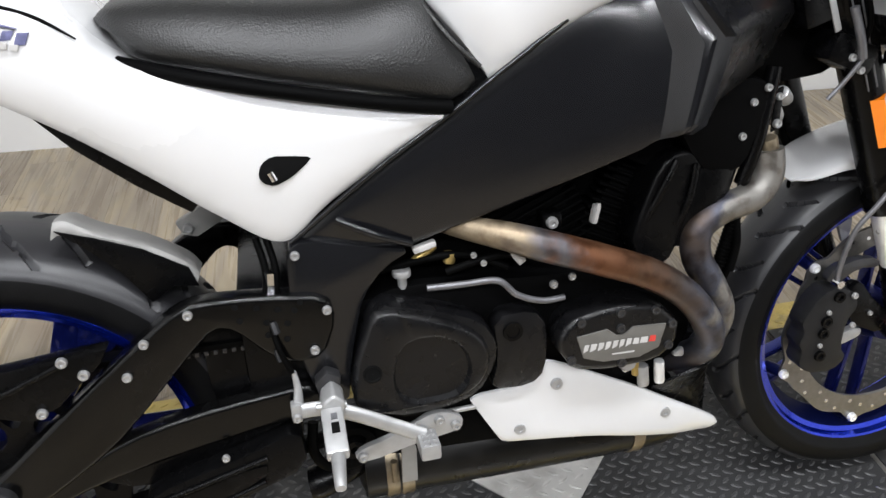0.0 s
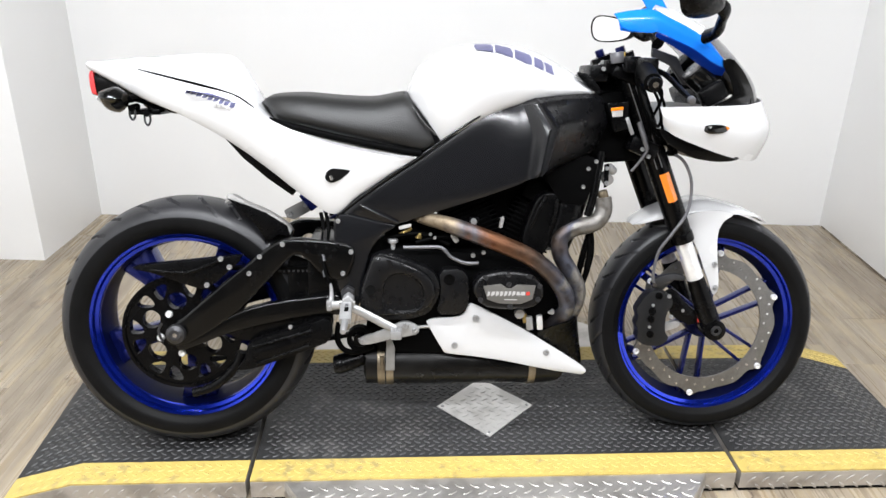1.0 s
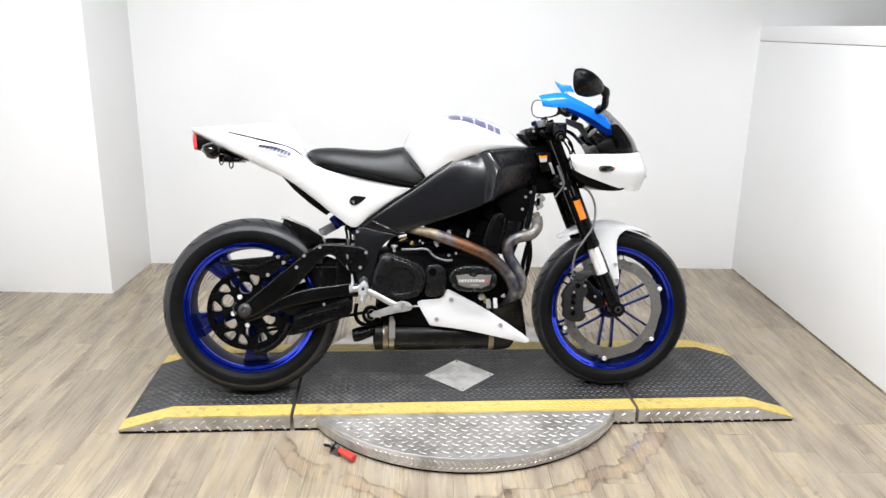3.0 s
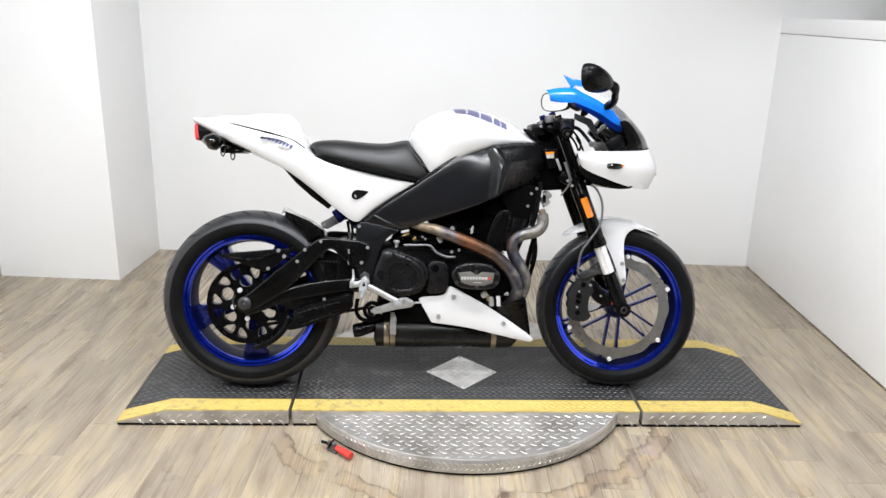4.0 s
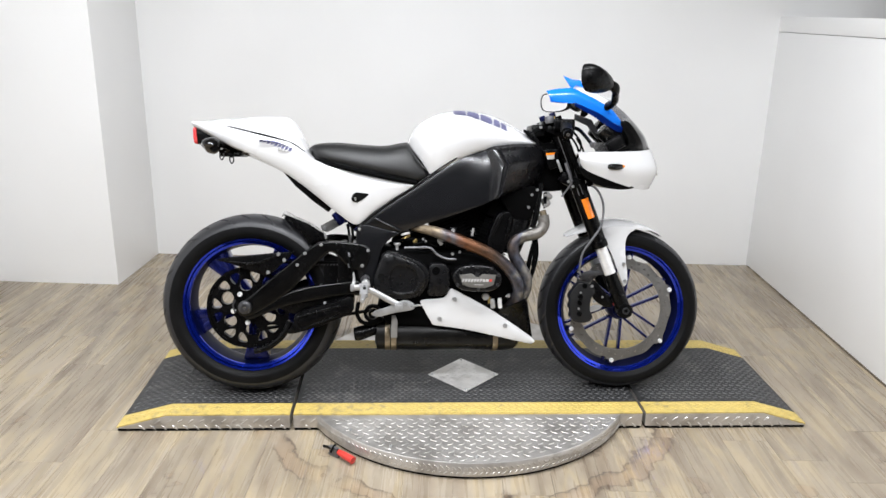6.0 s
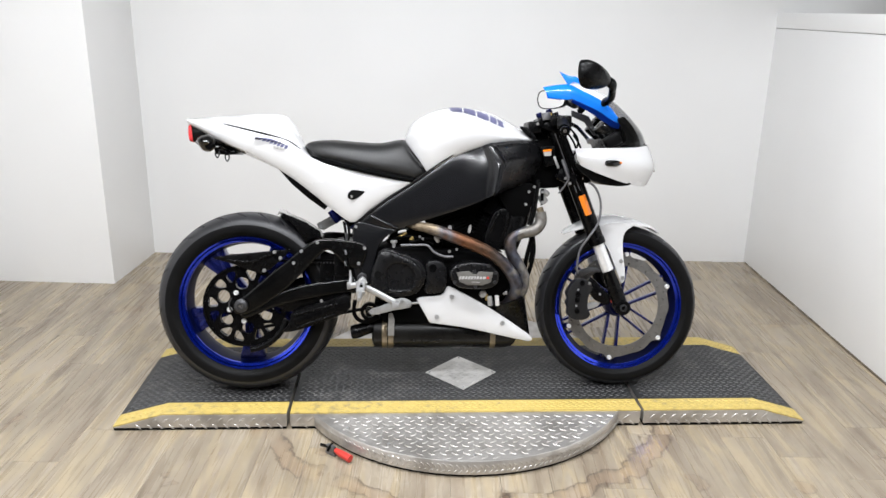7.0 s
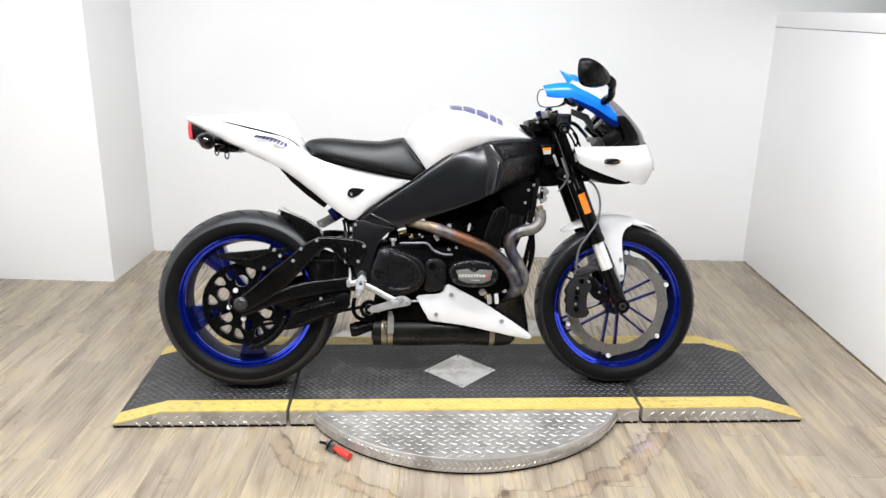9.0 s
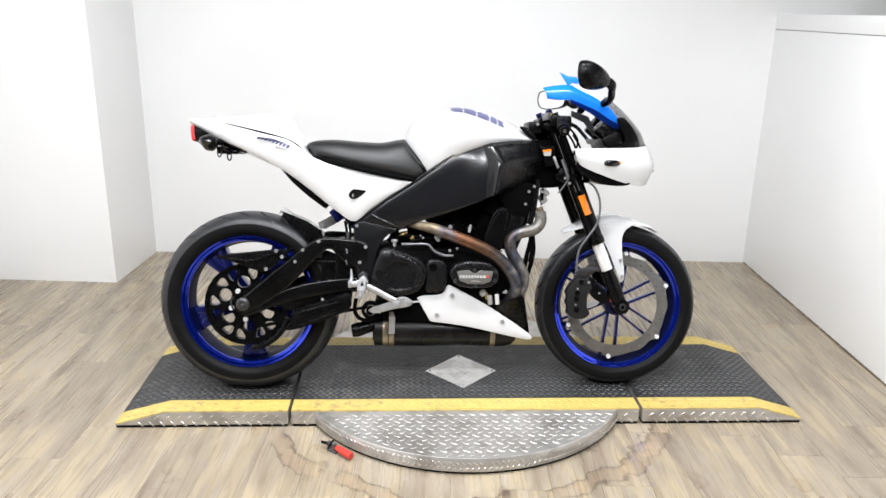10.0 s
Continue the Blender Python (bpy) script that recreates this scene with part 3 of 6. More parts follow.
EDGE = 0.304      # half the platform's depth
STRIPE = 0.226    # where the yellow edging begins
KNEE, TIP = 1.018, 1.185


def slab(name, label, x0, x1, knee, tip, group=""):
    """One plate of the platform from x0 to x1; a ramp runs down from the knee to the tip."""
    t = thing(name, label, "ramp" if tip else "platform", group=group)
    xs = [x0, x1] if tip is None else sorted([x0, knee, tip])
    zs = {x: TOP - 0.004 for x in xs}
    if tip is not None:
        zs[tip] = 0.0125
    bm = bmesh.new()
    prof = [(x, zs[x]) for x in xs] + [(xs[-1], 0.0105), (xs[0], 0.0105)]
    plate(prof, -EDGE, EDGE, 0.0015, bm=bm)
    part("base_plate", bm, TREAD, t, "bare aluminium tread plate")
    # black strip below the plate, drawn as its shadow line on the floor
    part("shadow_gap", box(min(xs) + 0.003, max(xs) - 0.003, -EDGE + 0.003, EDGE - 0.003, 0.0004, 0.0107, 0), DARK, t, "dark strip standing in for the shadow line at the floor")

    def strip(y0, y1, lift):
        b = bmesh.new()
        lo = [(x, zs[x] + 0.0002) for x in xs]
        hi = [(x, zs[x] + lift) for x in xs]
        plate(hi + lo[::-1], y0, y1, 0.0, bm=b)
        return b
    part("mat", strip(-STRIPE, STRIPE, 0.0035), MAT, t, "black ribbed rubber mat")
    part("edging", strip(-EDGE + 0.001, -STRIPE - 0.0002, 0.0042), YELLOW, t, "scuffed yellow edging strip")
    part("edging", strip(STRIPE + 0.0002, EDGE - 0.001, 0.0042), YELLOW, t, "scuffed yellow edging strip")

    def carry(p):
        if tip is not None and (p.x - knee) * (tip - knee) > 0:
            k = (p.x - knee) / (tip - knee)
            p.z += (zs[tip] - zs[knee]) * k
        return p

    class Carry:
        def __matmul__(self, p):
            return carry(p)
    lo_x, hi_x = min(xs) + 0.012, max(xs) - 0.012
    diamond = (lambda x, y: abs(x) / 0.137 + abs(y) / 0.142 > 1.0)
    bm = tread(lambda x, y: abs(y) < STRIPE - 0.008 and lo_x < x < hi_x and diamond(x, y), lo_x, hi_x, -STRIPE, STRIPE, TOP - 0.0006, 0.0245, 0.0205, 0.0070, 0.0020, Carry())
    stuff(part("mat_relief", bm, RIB, t))
    bm = tread(lambda x, y: STRIPE + 0.008 < abs(y) < EDGE - 0.008 and lo_x < x < hi_x, lo_x, hi_x, -EDGE, EDGE, TOP + 0.0001, 0.0245, 0.0205, 0.0070, 0.0016, Carry())
    stuff(part("edging_relief", bm, YELLOW, t))
    # bars on the upright front face
    up = Matrix.Rotation(radians(90), 4, "X")
    face = Matrix.Translation((0, -EDGE - 0.0002, 0)) @ up

    def on_face(x, z):
        if abs(x) < 0.525 and tip is None:
            return False
        limit = TOP - 0.012
        if tip is not None and (x - knee) * (tip - knee) > 0:
            limit = (TOP - 0.004) * (1 - (x - knee) / (tip - knee)) - 0.008
        return 0.010 < z < limit and lo_x < x < hi_x
    bm = tread(on_face, lo_x, hi_x, 0.014, 0.06, 0.0, 0.036, 0.026, 0.007, 0.0015, face, 0.75)
    stuff(part("face_relief", bm, TREAD, t))
    return t


slab("platform_plate", "platform plate with black rubber mat and yellow edges", -0.598, 0.594, None, None)
slab("platform_ramp", "aluminium ramp with black rubber mat and yellow edges", -0.6095, -KNEE, -KNEE, -TIP, "ramps of the platform")
slab("platform_ramp", "aluminium ramp with black rubber mat and yellow edges", 0.606, KNEE, KNEE, TIP - 0.012, "ramps of the platform")

diamond = thing("tread_plate_insert", "bright aluminium tread-plate diamond set into the mat", "plate", pose(-0.004, -0.012, TOP))
D, E = 0.133, 0.138
bm = bmesh.new()
lo = [bm.verts.new((x, y, -0.0015)) for x, y in ((D, 0), (0, E), (-D, 0), (0, -E))]
hi = [bm.verts.new((x, y, 0.0022)) for x, y in ((D, 0), (0, E), (-D, 0), (0, -E))]
bm.faces.new(lo[::-1]), bm.faces.new(hi)
for i in range(4):
    bm.faces.new((lo[i], lo[(i + 1) % 4], hi[(i + 1) % 4], hi[i]))
BRIGHT = worn("bright_tread_plate", (0.66, 0.65, 0.63), (0.50, 0.49, 0.47), 0.62, 0.4, 0.75)
part("sheet", bm, BRIGHT, diamond)
bm = tread(lambda x, y: abs(x) / D + abs(y) / E < 0.88, -D, D, -E, E, 0.0022, 0.030, 0.023, 0.0062, 0.0011)
stuff(part("tread_relief", bm, BRIGHT, diamond))
for x, y in ((D - 0.016, 0), (-D + 0.016, 0), (0, E - 0.016), (0, 0.016 - E)):
    ob = bolt(diamond, x, y, 0.0022, True)
    ob.rotation_euler = (radians(-90), 0, 0)

# red-handled latch that locks the turntable
latch = thing("turntable_latch", "steel latch with a red vinyl grip on the turntable's rim", "latch", pose(-0.452, -0.452, 0.0, 0, 0, -40))
part("bracket", box(-0.012, 0.030, -0.010, 0.014, 0.001, 0.010, 0.002, box(-0.008, 0.026, -0.010, 0.002, 0.010, 0.034, 0.002)), GUNMETAL, latch)
part("lever", tube([(-0.035, -0.006, 0.020), (0.0, -0.006, 0.026), (0.03, -0.004, 0.024)], 0.005, bm=tube([(0, 0.01, 0.03), (0.01, -0.01, 0.032), (0.02, -0.03, 0.03)], 0.004)), BLACK, latch)
part("grip", tube([(0.030, -0.005, 0.024), (0.052, -0.005, 0.022), (0.094, -0.005, 0.018)], 0.011, radii=[0.008, 0.011, 0.0125]), RED_GRIP, latch, "red vinyl grip")

# ---- motorcycle ----
# x forward along the bike, y to its left, z up; it leans away on its side stand
bike = thing("motorcycle", "white sport motorcycle with black frame and blue wheels, leaning on stand", "motorcycle", pose(0.001, -0.1015, TOP + 0.001, -11.04, 0, 0.43) @ Matrix.Scale(0.9937, 4))

FC, RC = Vector((0.55, 0, 0.2925)), Vector((-0.762, 0, 0.3135))


def tyre(c, r, w, bead, n):
    half = [(bead, 0.40 * w), (bead + 0.010, 0.455 * w), (bead + 0.3 * (r - bead), 0.5 * w), (bead + 0.58 * (r - bead), 0.492 * w), (bead + 0.76 * (r - bead), 0.43 * w),
            (bead + 0.88 * (r - bead), 0.335 * w), (bead + 0.955 * (r - bead), 0.225 * w), (bead + 0.99 * (r - bead), 0.11 * w), (r, 0.0)]
    pts = [(v[0], v[1]) for v in catmull([(a, b, 0) for a, b in half], 7)]
    prof = pts + [(a, -b) for a, b in pts[-2::-1]]

    def groove(a, q, y):
        s = abs(y) / (w * 0.5)
        if q < bead + 0.62 * (r - bead) or s < 0.12:
            return q
        side = 0.0 if y > 0 else 0.5
        k = (a / (2 * math.pi) * n + side + 1.3 * max(0.0, s - 0.2) ** 1.5) % 1.0
        long_one = int(a / (2 * math.pi) * n + side) % 2
        reach = 0.92 if long_one else 0.72
        if abs(k - 0.5) < 0.065 and 0.16 < s < reach:
            return q - 0.006
        return q
    bm = lathe(prof, 720, c, closed=False, shape=groove)
    # inner walls down to the bead
    return bm


def crowned(ob, c, r):
    """Gives the tyre's running surface, beyond radius r, the shinier worn tread rubber, paler to paint the light it
    catches.
    """
    ob.data.materials.append(CROWN)
    for f in ob.data.polygons:
        if math.hypot(f.center.x - c.x, f.center.z - c.z) > r:
            f.material_index = 1


def rim(c, r, w, barrel):
    prof = [(r, -w), (r - 0.004, -w - 0.003), (r - 0.010, -w - 0.001), (r - 0.014, -w + 0.007), (r - 0.022, -w + 0.010), (r - 0.024, -w + 0.016),
            (r - 0.024, w - 0.016), (r - 0.022, w - 0.010), (r - 0.014, w - 0.007), (r - 0.010, w + 0.001), (r - 0.004, w + 0.003), (r, w), (r - 0.003, 0)]
    return lathe(prof, 128, c)


def barrel(c, r, w, deep):
    """The well of the rim between its two lips, its shade put into the colour."""
    return lathe([(r - 0.0225, -w + 0.011), (deep, -w + 0.030), (deep - 0.008, 0), (deep, w - 0.030), (r - 0.0225, w - 0.011), (r - 0.018, 0)], 128, c)


def bar(a, b, w0, w1, y0, y1, bevel=0.003, bm=None):
    """A flat tapering arm in the wheel's plane from a to b."""
    a, b = Vector(a), Vector(b)
    n = Vector((-(b - a).y, (b - a).x)).normalized()
    return plate([a - n * w0, b - n * w1, b + n * w1, a + n * w0], y0, y1, bevel, bm=bm)


# front wheel
front = part("front_wheel", rim(FC, 0.236, 0.047, 0.205), BLUE_RIM, bike, "glossy blue front wheel rim")
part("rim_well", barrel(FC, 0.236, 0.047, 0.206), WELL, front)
crowned(part("tyre", tyre(FC, 0.2925, 0.120, 0.228, 30), RUBBER, front, "black sport tyre with curved grooves"), FC, 0.272)
part("hub", lathe([(0.012, -0.055), (0.030, -0.055), (0.034, -0.040), (0.040, -0.028), (0.040, 0.028), (0.034, 0.04), (0.03, 0.055), (0.012, 0.055)], 40, FC), BLUE_DULL, front)
for k in range(6):
    base = radians(24 + 60 * k)
    for s in (-1, 1):
        a = base + s * radians(7.5)
        p = (FC.x + 0.034 * math.cos(base + s * 0.55), FC.z + 0.034 * math.sin(base + s * 0.55))
        q = (FC.x + 0.206 * math.cos(a), FC.z + 0.206 * math.sin(a))
        part("spoke", bar(p, q, 0.0046, 0.0042, -0.012, 0.012), BLUE_SPOKE, front)


def disc_edge(a, r, y):
    if r < 0.17:
        return r
    k = (math.degrees(a) - 22) % 60
    k = min(k, 60 - k)
    return r + (0.013 * (1 + math.cos(math.pi * k / 9)) / 2 if k < 9 else 0) + 0.0025 * math.cos(6 * a * 2)


disc = part("brake_disc", lathe([(0.148, -0.043), (0.184, -0.043), (0.184, -0.038), (0.148, -0.038)], 240, FC, shape=disc_edge), STEEL, front, "drilled steel brake disc on the rim")
hole = mesh_of("hole", lathe([(0.0005, -0.0004), (0.0032, -0.0004), (0.0032, 0.0005), (0.0005, 0.0005)], 10, closed=False), DARK)
# polished dots stand in for the light background seen through the drillings
bright_hole = hole.copy()
bright_hole.materials.clear()
bright_hole.materials.append(CHROME)
for k in range(42):
    a, r = radians(k * 360 / 42), 0.158 + 0.0085 * (k % 3)
    ob = new("hole", bright_hole)
    ob.parent = disc
    ob.location = (FC.x + r * math.cos(a), -0.0432, FC.z + r * math.sin(a))
for k in range(6):
    a = radians(22 + 60 * k)
    bolt(disc, FC.x + 0.191 * math.cos(a), -0.043, FC.z + 0.190 * math.sin(a), size=1.6).data = BOLT_BRIGHT
    part("disc_mount", rod((FC.x + 0.190 * math.cos(a), -0.038, FC.z + 0.190 * math.sin(a)), (FC.x + 0.199 * math.cos(a), -0.01, FC.z + 0.199 * math.sin(a)), 0.010), BLUE_DULL, front)

# rear wheel
rear = part("rear_wheel", rim(RC, 0.236, 0.074, 0.205), BLUE_RIM, bike, "glossy blue rear wheel rim")
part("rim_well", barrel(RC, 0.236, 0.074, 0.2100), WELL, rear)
crowned(part("tyre", tyre(RC, 0.3135, 0.180, 0.228, 26), RUBBER, rear, "wide black sport tyre with curved grooves"), RC, 0.276)
part("hub", lathe([(0.012, -0.075), (0.035, -0.075), (0.045, -0.06), (0.05, -0.03), (0.05, 0.03), (0.04, 0.07), (0.012, 0.07)], 40, RC), BLUE_DULL, rear)
for k in range(5):
    a = radians(128 + 72 * k)
    d = Vector((math.cos(a), math.sin(a)))
    c2 = Vector((RC.x, RC.z))
    n = Vector((-d.y, d.x))
    bm = bar(c2 + d * 0.04, c2 + d * 0.216, 0.021, 0.028, -0.023, 0.023, 0.006)
    for s in (-1, 1):
        bar(c2 + d * 0.125 + n * s * 0.008, c2 + d * 0.219 + n * s * 0.034, 0.016, 0.015, -0.026, 0.026, 0.005, bm)
    part("spoke", bm, BLUE_SPOKE, rear)
# belt pulley with six windows
pc = Vector((RC.x, 0, RC.z))
def holed_disc(c, r, holes, y0, y1, bevel=0.0015):
    """A flat disc of radius r round c with openings, each a closed outline (x, z) about c."""
    bm = bmesh.new()
    loops = [[(r * math.cos(2 * math.pi * k / 96), r * math.sin(2 * math.pi * k / 96)) for k in range(96)]] + holes
    edges = []
    for loop in loops:
        vs = [bm.verts.new((c.x + x, y0, c.z + z)) for x, z in loop]
        edges += [bm.edges.new((a, b)) for a, b in zip(vs, vs[1:] + vs[:1])]
    faces = bmesh.ops.triangle_fill(bm, use_beauty=True, edges=edges)["geom"]
    faces = [f for f in faces if isinstance(f, bmesh.types.BMFace)]
    ex = bmesh.ops.extrude_face_region(bm, geom=faces)["geom"]
    bmesh.ops.translate(bm, verts=[v for v in ex if isinstance(v, bmesh.types.BMVert)], vec=(0, y1 - y0, 0))
    return bm


def rounded(pts, times=2):
    pts = [Vector(p) for p in pts]
    for _ in range(times):
        q = []
        for a, b in zip(pts, pts[1:] + pts[:1]):
            q += [a.lerp(b, 0.25), a.lerp(b, 0.75)]
        pts = q
    return [(p.x, p.y) for p in pts]


windows = []


def polar(r, degrees_round):
    return (0.139 * r * math.cos(radians(degrees_round)), 0.139 * r * math.sin(radians(degrees_round)))


# six round-cornered inner holes, each flanked by two outer triangles
for k in range(6):
    a0 = 36 + 60 * k
    windows.append(rounded([polar(0.43, a0 - 17), polar(0.43, a0 + 17), polar(0.66, a0 + 16), polar(0.73, a0), polar(0.66, a0 - 16)]))
    for side in (-1, 1):
        windows.append(rounded([polar(0.58, a0 + side * 25), polar(0.88, a0 + side * 6), polar(0.90, a0 + side * 17), polar(0.88, a0 + side * 27)]))
pulley = part("drive_pulley", holed_disc(pc, 0.139, windows, -0.113, -0.090), BLACK, bike, "black belt pulley with cut-out windows")
part("pulley_flange", lathe([(0.133, -0.118), (0.141, -0.118), (0.141, -0.1135), (0.133, -0.1135)], 96, pc), BLACK, pulley)
for k in range(5):
    a = radians(50 + 72 * k)
    bolt(pulley, pc.x + 0.053 * math.cos(a), -0.113, pc.z + 0.053 * math.sin(a), size=1.7).data = BOLT_BRIGHT

# swing arm: a cast pivot block, an upper and a lower arm that meet at the axle
swing_upper = [(-0.800, 0.306), (-0.782, 0.334), (-0.755, 0.354), (-0.728, 0.377), (-0.642, 0.450), (-0.557, 0.517), (-0.528, 0.537), (-0.500, 0.546), (-0.425, 0.542), (-0.349, 0.531), (-0.343, 0.497),
               (-0.362, 0.449), (-0.396, 0.444), (-0.425, 0.458), (-0.463, 0.503), (-0.486, 0.509), (-0.519, 0.477), (-0.605, 0.385), (-0.638, 0.358), (-0.690, 0.322), (-0.745, 0.290), (-0.785, 0.286)]
swing_lower = [(-0.780, 0.290), (-0.735, 0.306), (-0.672, 0.345), (-0.615, 0.373), (-0.539, 0.392), (-0.420, 0.407), (-0.375, 0.409), (-0.375, 0.356), (-0.425, 0.361), (-0.558, 0.337), (-0.653, 0.315), (-0.735, 0.280), (-0.765, 0.272)]
arm_bm = plate(swing_upper, -0.142, -0.112, 0.009, 1, seg=3)
plate(swing_lower, -0.139, -0.112, 0.009, 1, arm_bm, seg=3)
arm_left = mirrored(arm_bm)
swing = part("swing_arm", arm_bm, ARM, bike, "black cast swing arm")
part("swing_arm", arm_left, ARM, bike, "black cast swing arm")
part("belt_cover", plate([(-0.505, 0.505), (-0.440, 0.480), (-0.360, 0.500), (-0.360, 0.380), (-0.500, 0.372), (-0.508, 0.420)], -0.106, -0.094, 0.003, 1), BLACK, bike)
part("arm_pocket", sheet([[(-0.690, -0.139, 0.330), (-0.688, -0.132, 0.338), (-0.684, -0.124, 0.348)], [(-0.652, -0.139, 0.354), (-0.645, -0.130, 0.362), (-0.640, -0.118, 0.374)], [(-0.615, -0.139, 0.372), (-0.606, -0.128, 0.384), (-0.600, -0.114, 0.392)]], 0.004), ARM, swing)
part("arm_web", plate([(-0.690, 0.330), (-0.540, 0.368), (-0.400, 0.392), (-0.400, 0.315), (-0.470, 0.312), (-0.600, 0.285)], -0.128, -0.116, 0.003, 1), BLACK, swing)
part("swing_pivot", box(-0.46, -0.355, -0.120, 0.120, 0.36, 0.53, 0.012), BLACK, bike)
for x, z in ((-0.565, 0.504), (-0.591, 0.464), (-0.511, 0.533), (-0.353, 0.514), (-0.373, 0.462)):
    bolt(swing, x, -0.143, z, size=1.15)
for x, z in ((-0.458, 0.534), (-0.434, 0.529), (-0.410, 0.523), (-0.391, 0.519), (-0.455, 0.515), (-0.425, 0.508), (-0.401, 0.503), (-0.425, 0.491), (-0.404, 0.482), (-0.383, 0.529)):
    ob = new("hole", hole)
    ob.parent, ob.location, ob.scale = swing, (x, -0.1425, z), (1.25, 1.0, 1.25)
part("axle_nut", lathe([(0.006, -0.160), (0.013, -0.160), (0.015, -0.157), (0.022, -0.154), (0.023, -0.142), (0.006, -0.142)], 24, (-0.768, 0, 0.319)), DARK_STEEL, swing)
part("axle_end", lathe([(0.0005, -0.158), (0.0055, -0.158), (0.006, -0.150), (0.0005, -0.150)], 16, (-0.768, 0, 0.319), closed=False), CHROME, swing)
part("adjuster", tube([(-0.800, -0.145, 0.345), (-0.808, -0.146, 0.325), (-0.800, -0.145, 0.300)], 0.003), DARK_STEEL, swing)
part("axle", rod((RC.x, -0.15, RC.z), (RC.x, 0.15, RC.z), 0.011), GUNMETAL, bike)
# drive belt and its guards
bm = box(-0.70, -0.34, -0.112, -0.088, 0.464, 0.472, 0.001)
box(-0.74, -0.34, -0.112, -0.088, 0.262, 0.270, 0.001, bm, Matrix.Rotation(radians(-10), 4, "Y"))
belt = part("drive_belt", bm, HOSE, bike, "black toothed drive belt")
for k in range(10):
    part("belt_tooth", box(-0.550 + k * 0.011, -0.545 + k * 0.011, -0.112, -0.090, 0.458, 0.464, 0.0008), DARK_STEEL, belt)
upper_guard = part("upper_belt_guard", plate([(-0.862, 0.481), (-0.838, 0.488), (-0.740, 0.497), (-0.639, 0.507), (-0.592, 0.510), (-0.690, 0.424), (-0.742, 0.442), (-0.800, 0.465)], -0.152, -0.128, 0.004, 1), PLASTIC, bike, "black plastic belt guard over the upper belt run")
part("rib", tube([(-0.815, -0.153, 0.476), (-0.735, -0.154, 0.470), (-0.690, -0.153, 0.484), (-0.655, -0.153, 0.498)], 0.0035), PLASTIC, upper_guard)
for x, z in ((-0.652, 0.502), (-0.633, 0.482), (-0.687, 0.440)):
    bolt(upper_guard, x, -0.153, z, size=1.25)
low_guard = plate([(-0.632, 0.228), (-0.606, 0.262), (-0.600, 0.300), (-0.471, 0.335), (-0.404, 0.362), (-0.400, 0.300), (-0.470, 0.274), (-0.537, 0.250), (-0.590, 0.232)], -0.158, -0.122, 0.005, 1)
lower_guard = part("lower_belt_guard", low_guard, PLASTIC, bike, "black moulded lower belt guard")
part("recess", plate([(-0.588, 0.284), (-0.450, 0.322), (-0.452, 0.296), (-0.580, 0.250)], -0.1605, -0.1575, 0.002, 1), BLACK, lower_guard)
for a, b in (((-0.590, 0.288), (-0.448, 0.327)), ((-0.582, 0.246), (-0.455, 0.291))):
    part("rib", rod((a[0], -0.160, a[1]), (b[0], -0.160, b[1]), 0.0035), PLASTIC, lower_guard)
bolt(lower_guard, -0.498, -0.1575, 0.337)
arc = [(RC.x + 0.150 * math.cos(radians(q)), -0.132, RC.z + 0.150 * math.sin(radians(q))) for q in range(-82, -12, 8)]
part("pulley_guard", tube(arc, 0.011, steps=3), PLASTIC, lower_guard)
# hugger over the rear tyre; its grey paints the light reflected off black plastic
rows = []
for x, z, d in ((-0.646, 0.640, 0.010), (-0.632, 0.640, 0.004), (-0.606, 0.624, 0.0), (-0.556, 0.602, 0.0), (-0.512, 0.572, 0.002), (-0.498, 0.552, 0.004)):
    rows.append([(x - 0.006, -0.080, z - 0.010 - d), (x, -0.076, z), (x, -0.045, z - 0.003), (x - 0.003, -0.012, z - 0.012), (x - 0.014, 0.035, z - 0.034), (x - 0.033, 0.078, z - 0.072)])
hugger = part("rear_hugger", sheet(rows, 0.003, 3, 3), SATIN_GREY, bike, "black hugger ahead of the rear tyre, its top sheen painted grey")
for s in (-1,):
    part("side_plate", plate([(-0.646, 0.632), (-0.606, 0.618), (-0.556, 0.597), (-0.508, 0.566), (-0.500, 0.540), (-0.528, 0.545), (-0.557, 0.527), (-0.585, 0.572), (-0.618, 0.608)], s * 0.0815 - 0.0015, s * 0.0815 + 0.0015, 0.001), PLASTIC, hugger, "black triangular side plate")
# shock absorber and its linkage under the seat
shock = part("rear_shock", rod((-0.440, 0.0, 0.640), (-0.32, 0.03, 0.50), 0.022), BLACK, bike)
part("reservoir_cap", rod((-0.476, 0.020, 0.634), (-0.446, 0.020, 0.594), 0.019, bevel=0.005), BLUE_KNOB, shock, "blue anodised adjuster knob")
part("link_plate", plate([(-0.531, 0.583), (-0.524, 0.565), (-0.505, 0.560), (-0.452, 0.589), (-0.449, 0.608), (-0.468, 0.617)], 0.030, 0.042, 0.003), SATIN_GREY, shock, "bare grey shock link plate")
bolt(shock, -0.515, 0.030, 0.574, size=1.4), bolt(shock, -0.476, 0.030, 0.597, size=1.1)
spring = []
for k in range(90):
    a = k / 90 * 2 * math.pi * 7
    t = k / 89
    c = Vector((-0.430, 0.0, 0.625)).lerp(Vector((-0.34, 0.02, 0.515)), t)
    spring.append((c.x + 0.022 * math.cos(a) * 0.7, c.y + 0.026 * math.sin(a), c.z + 0.022 * math.cos(a) * 0.7))
part("spring", tube(spring, 0.0045, steps=1, seg=8), BLUE_DULL, shock, "blue coil spring")
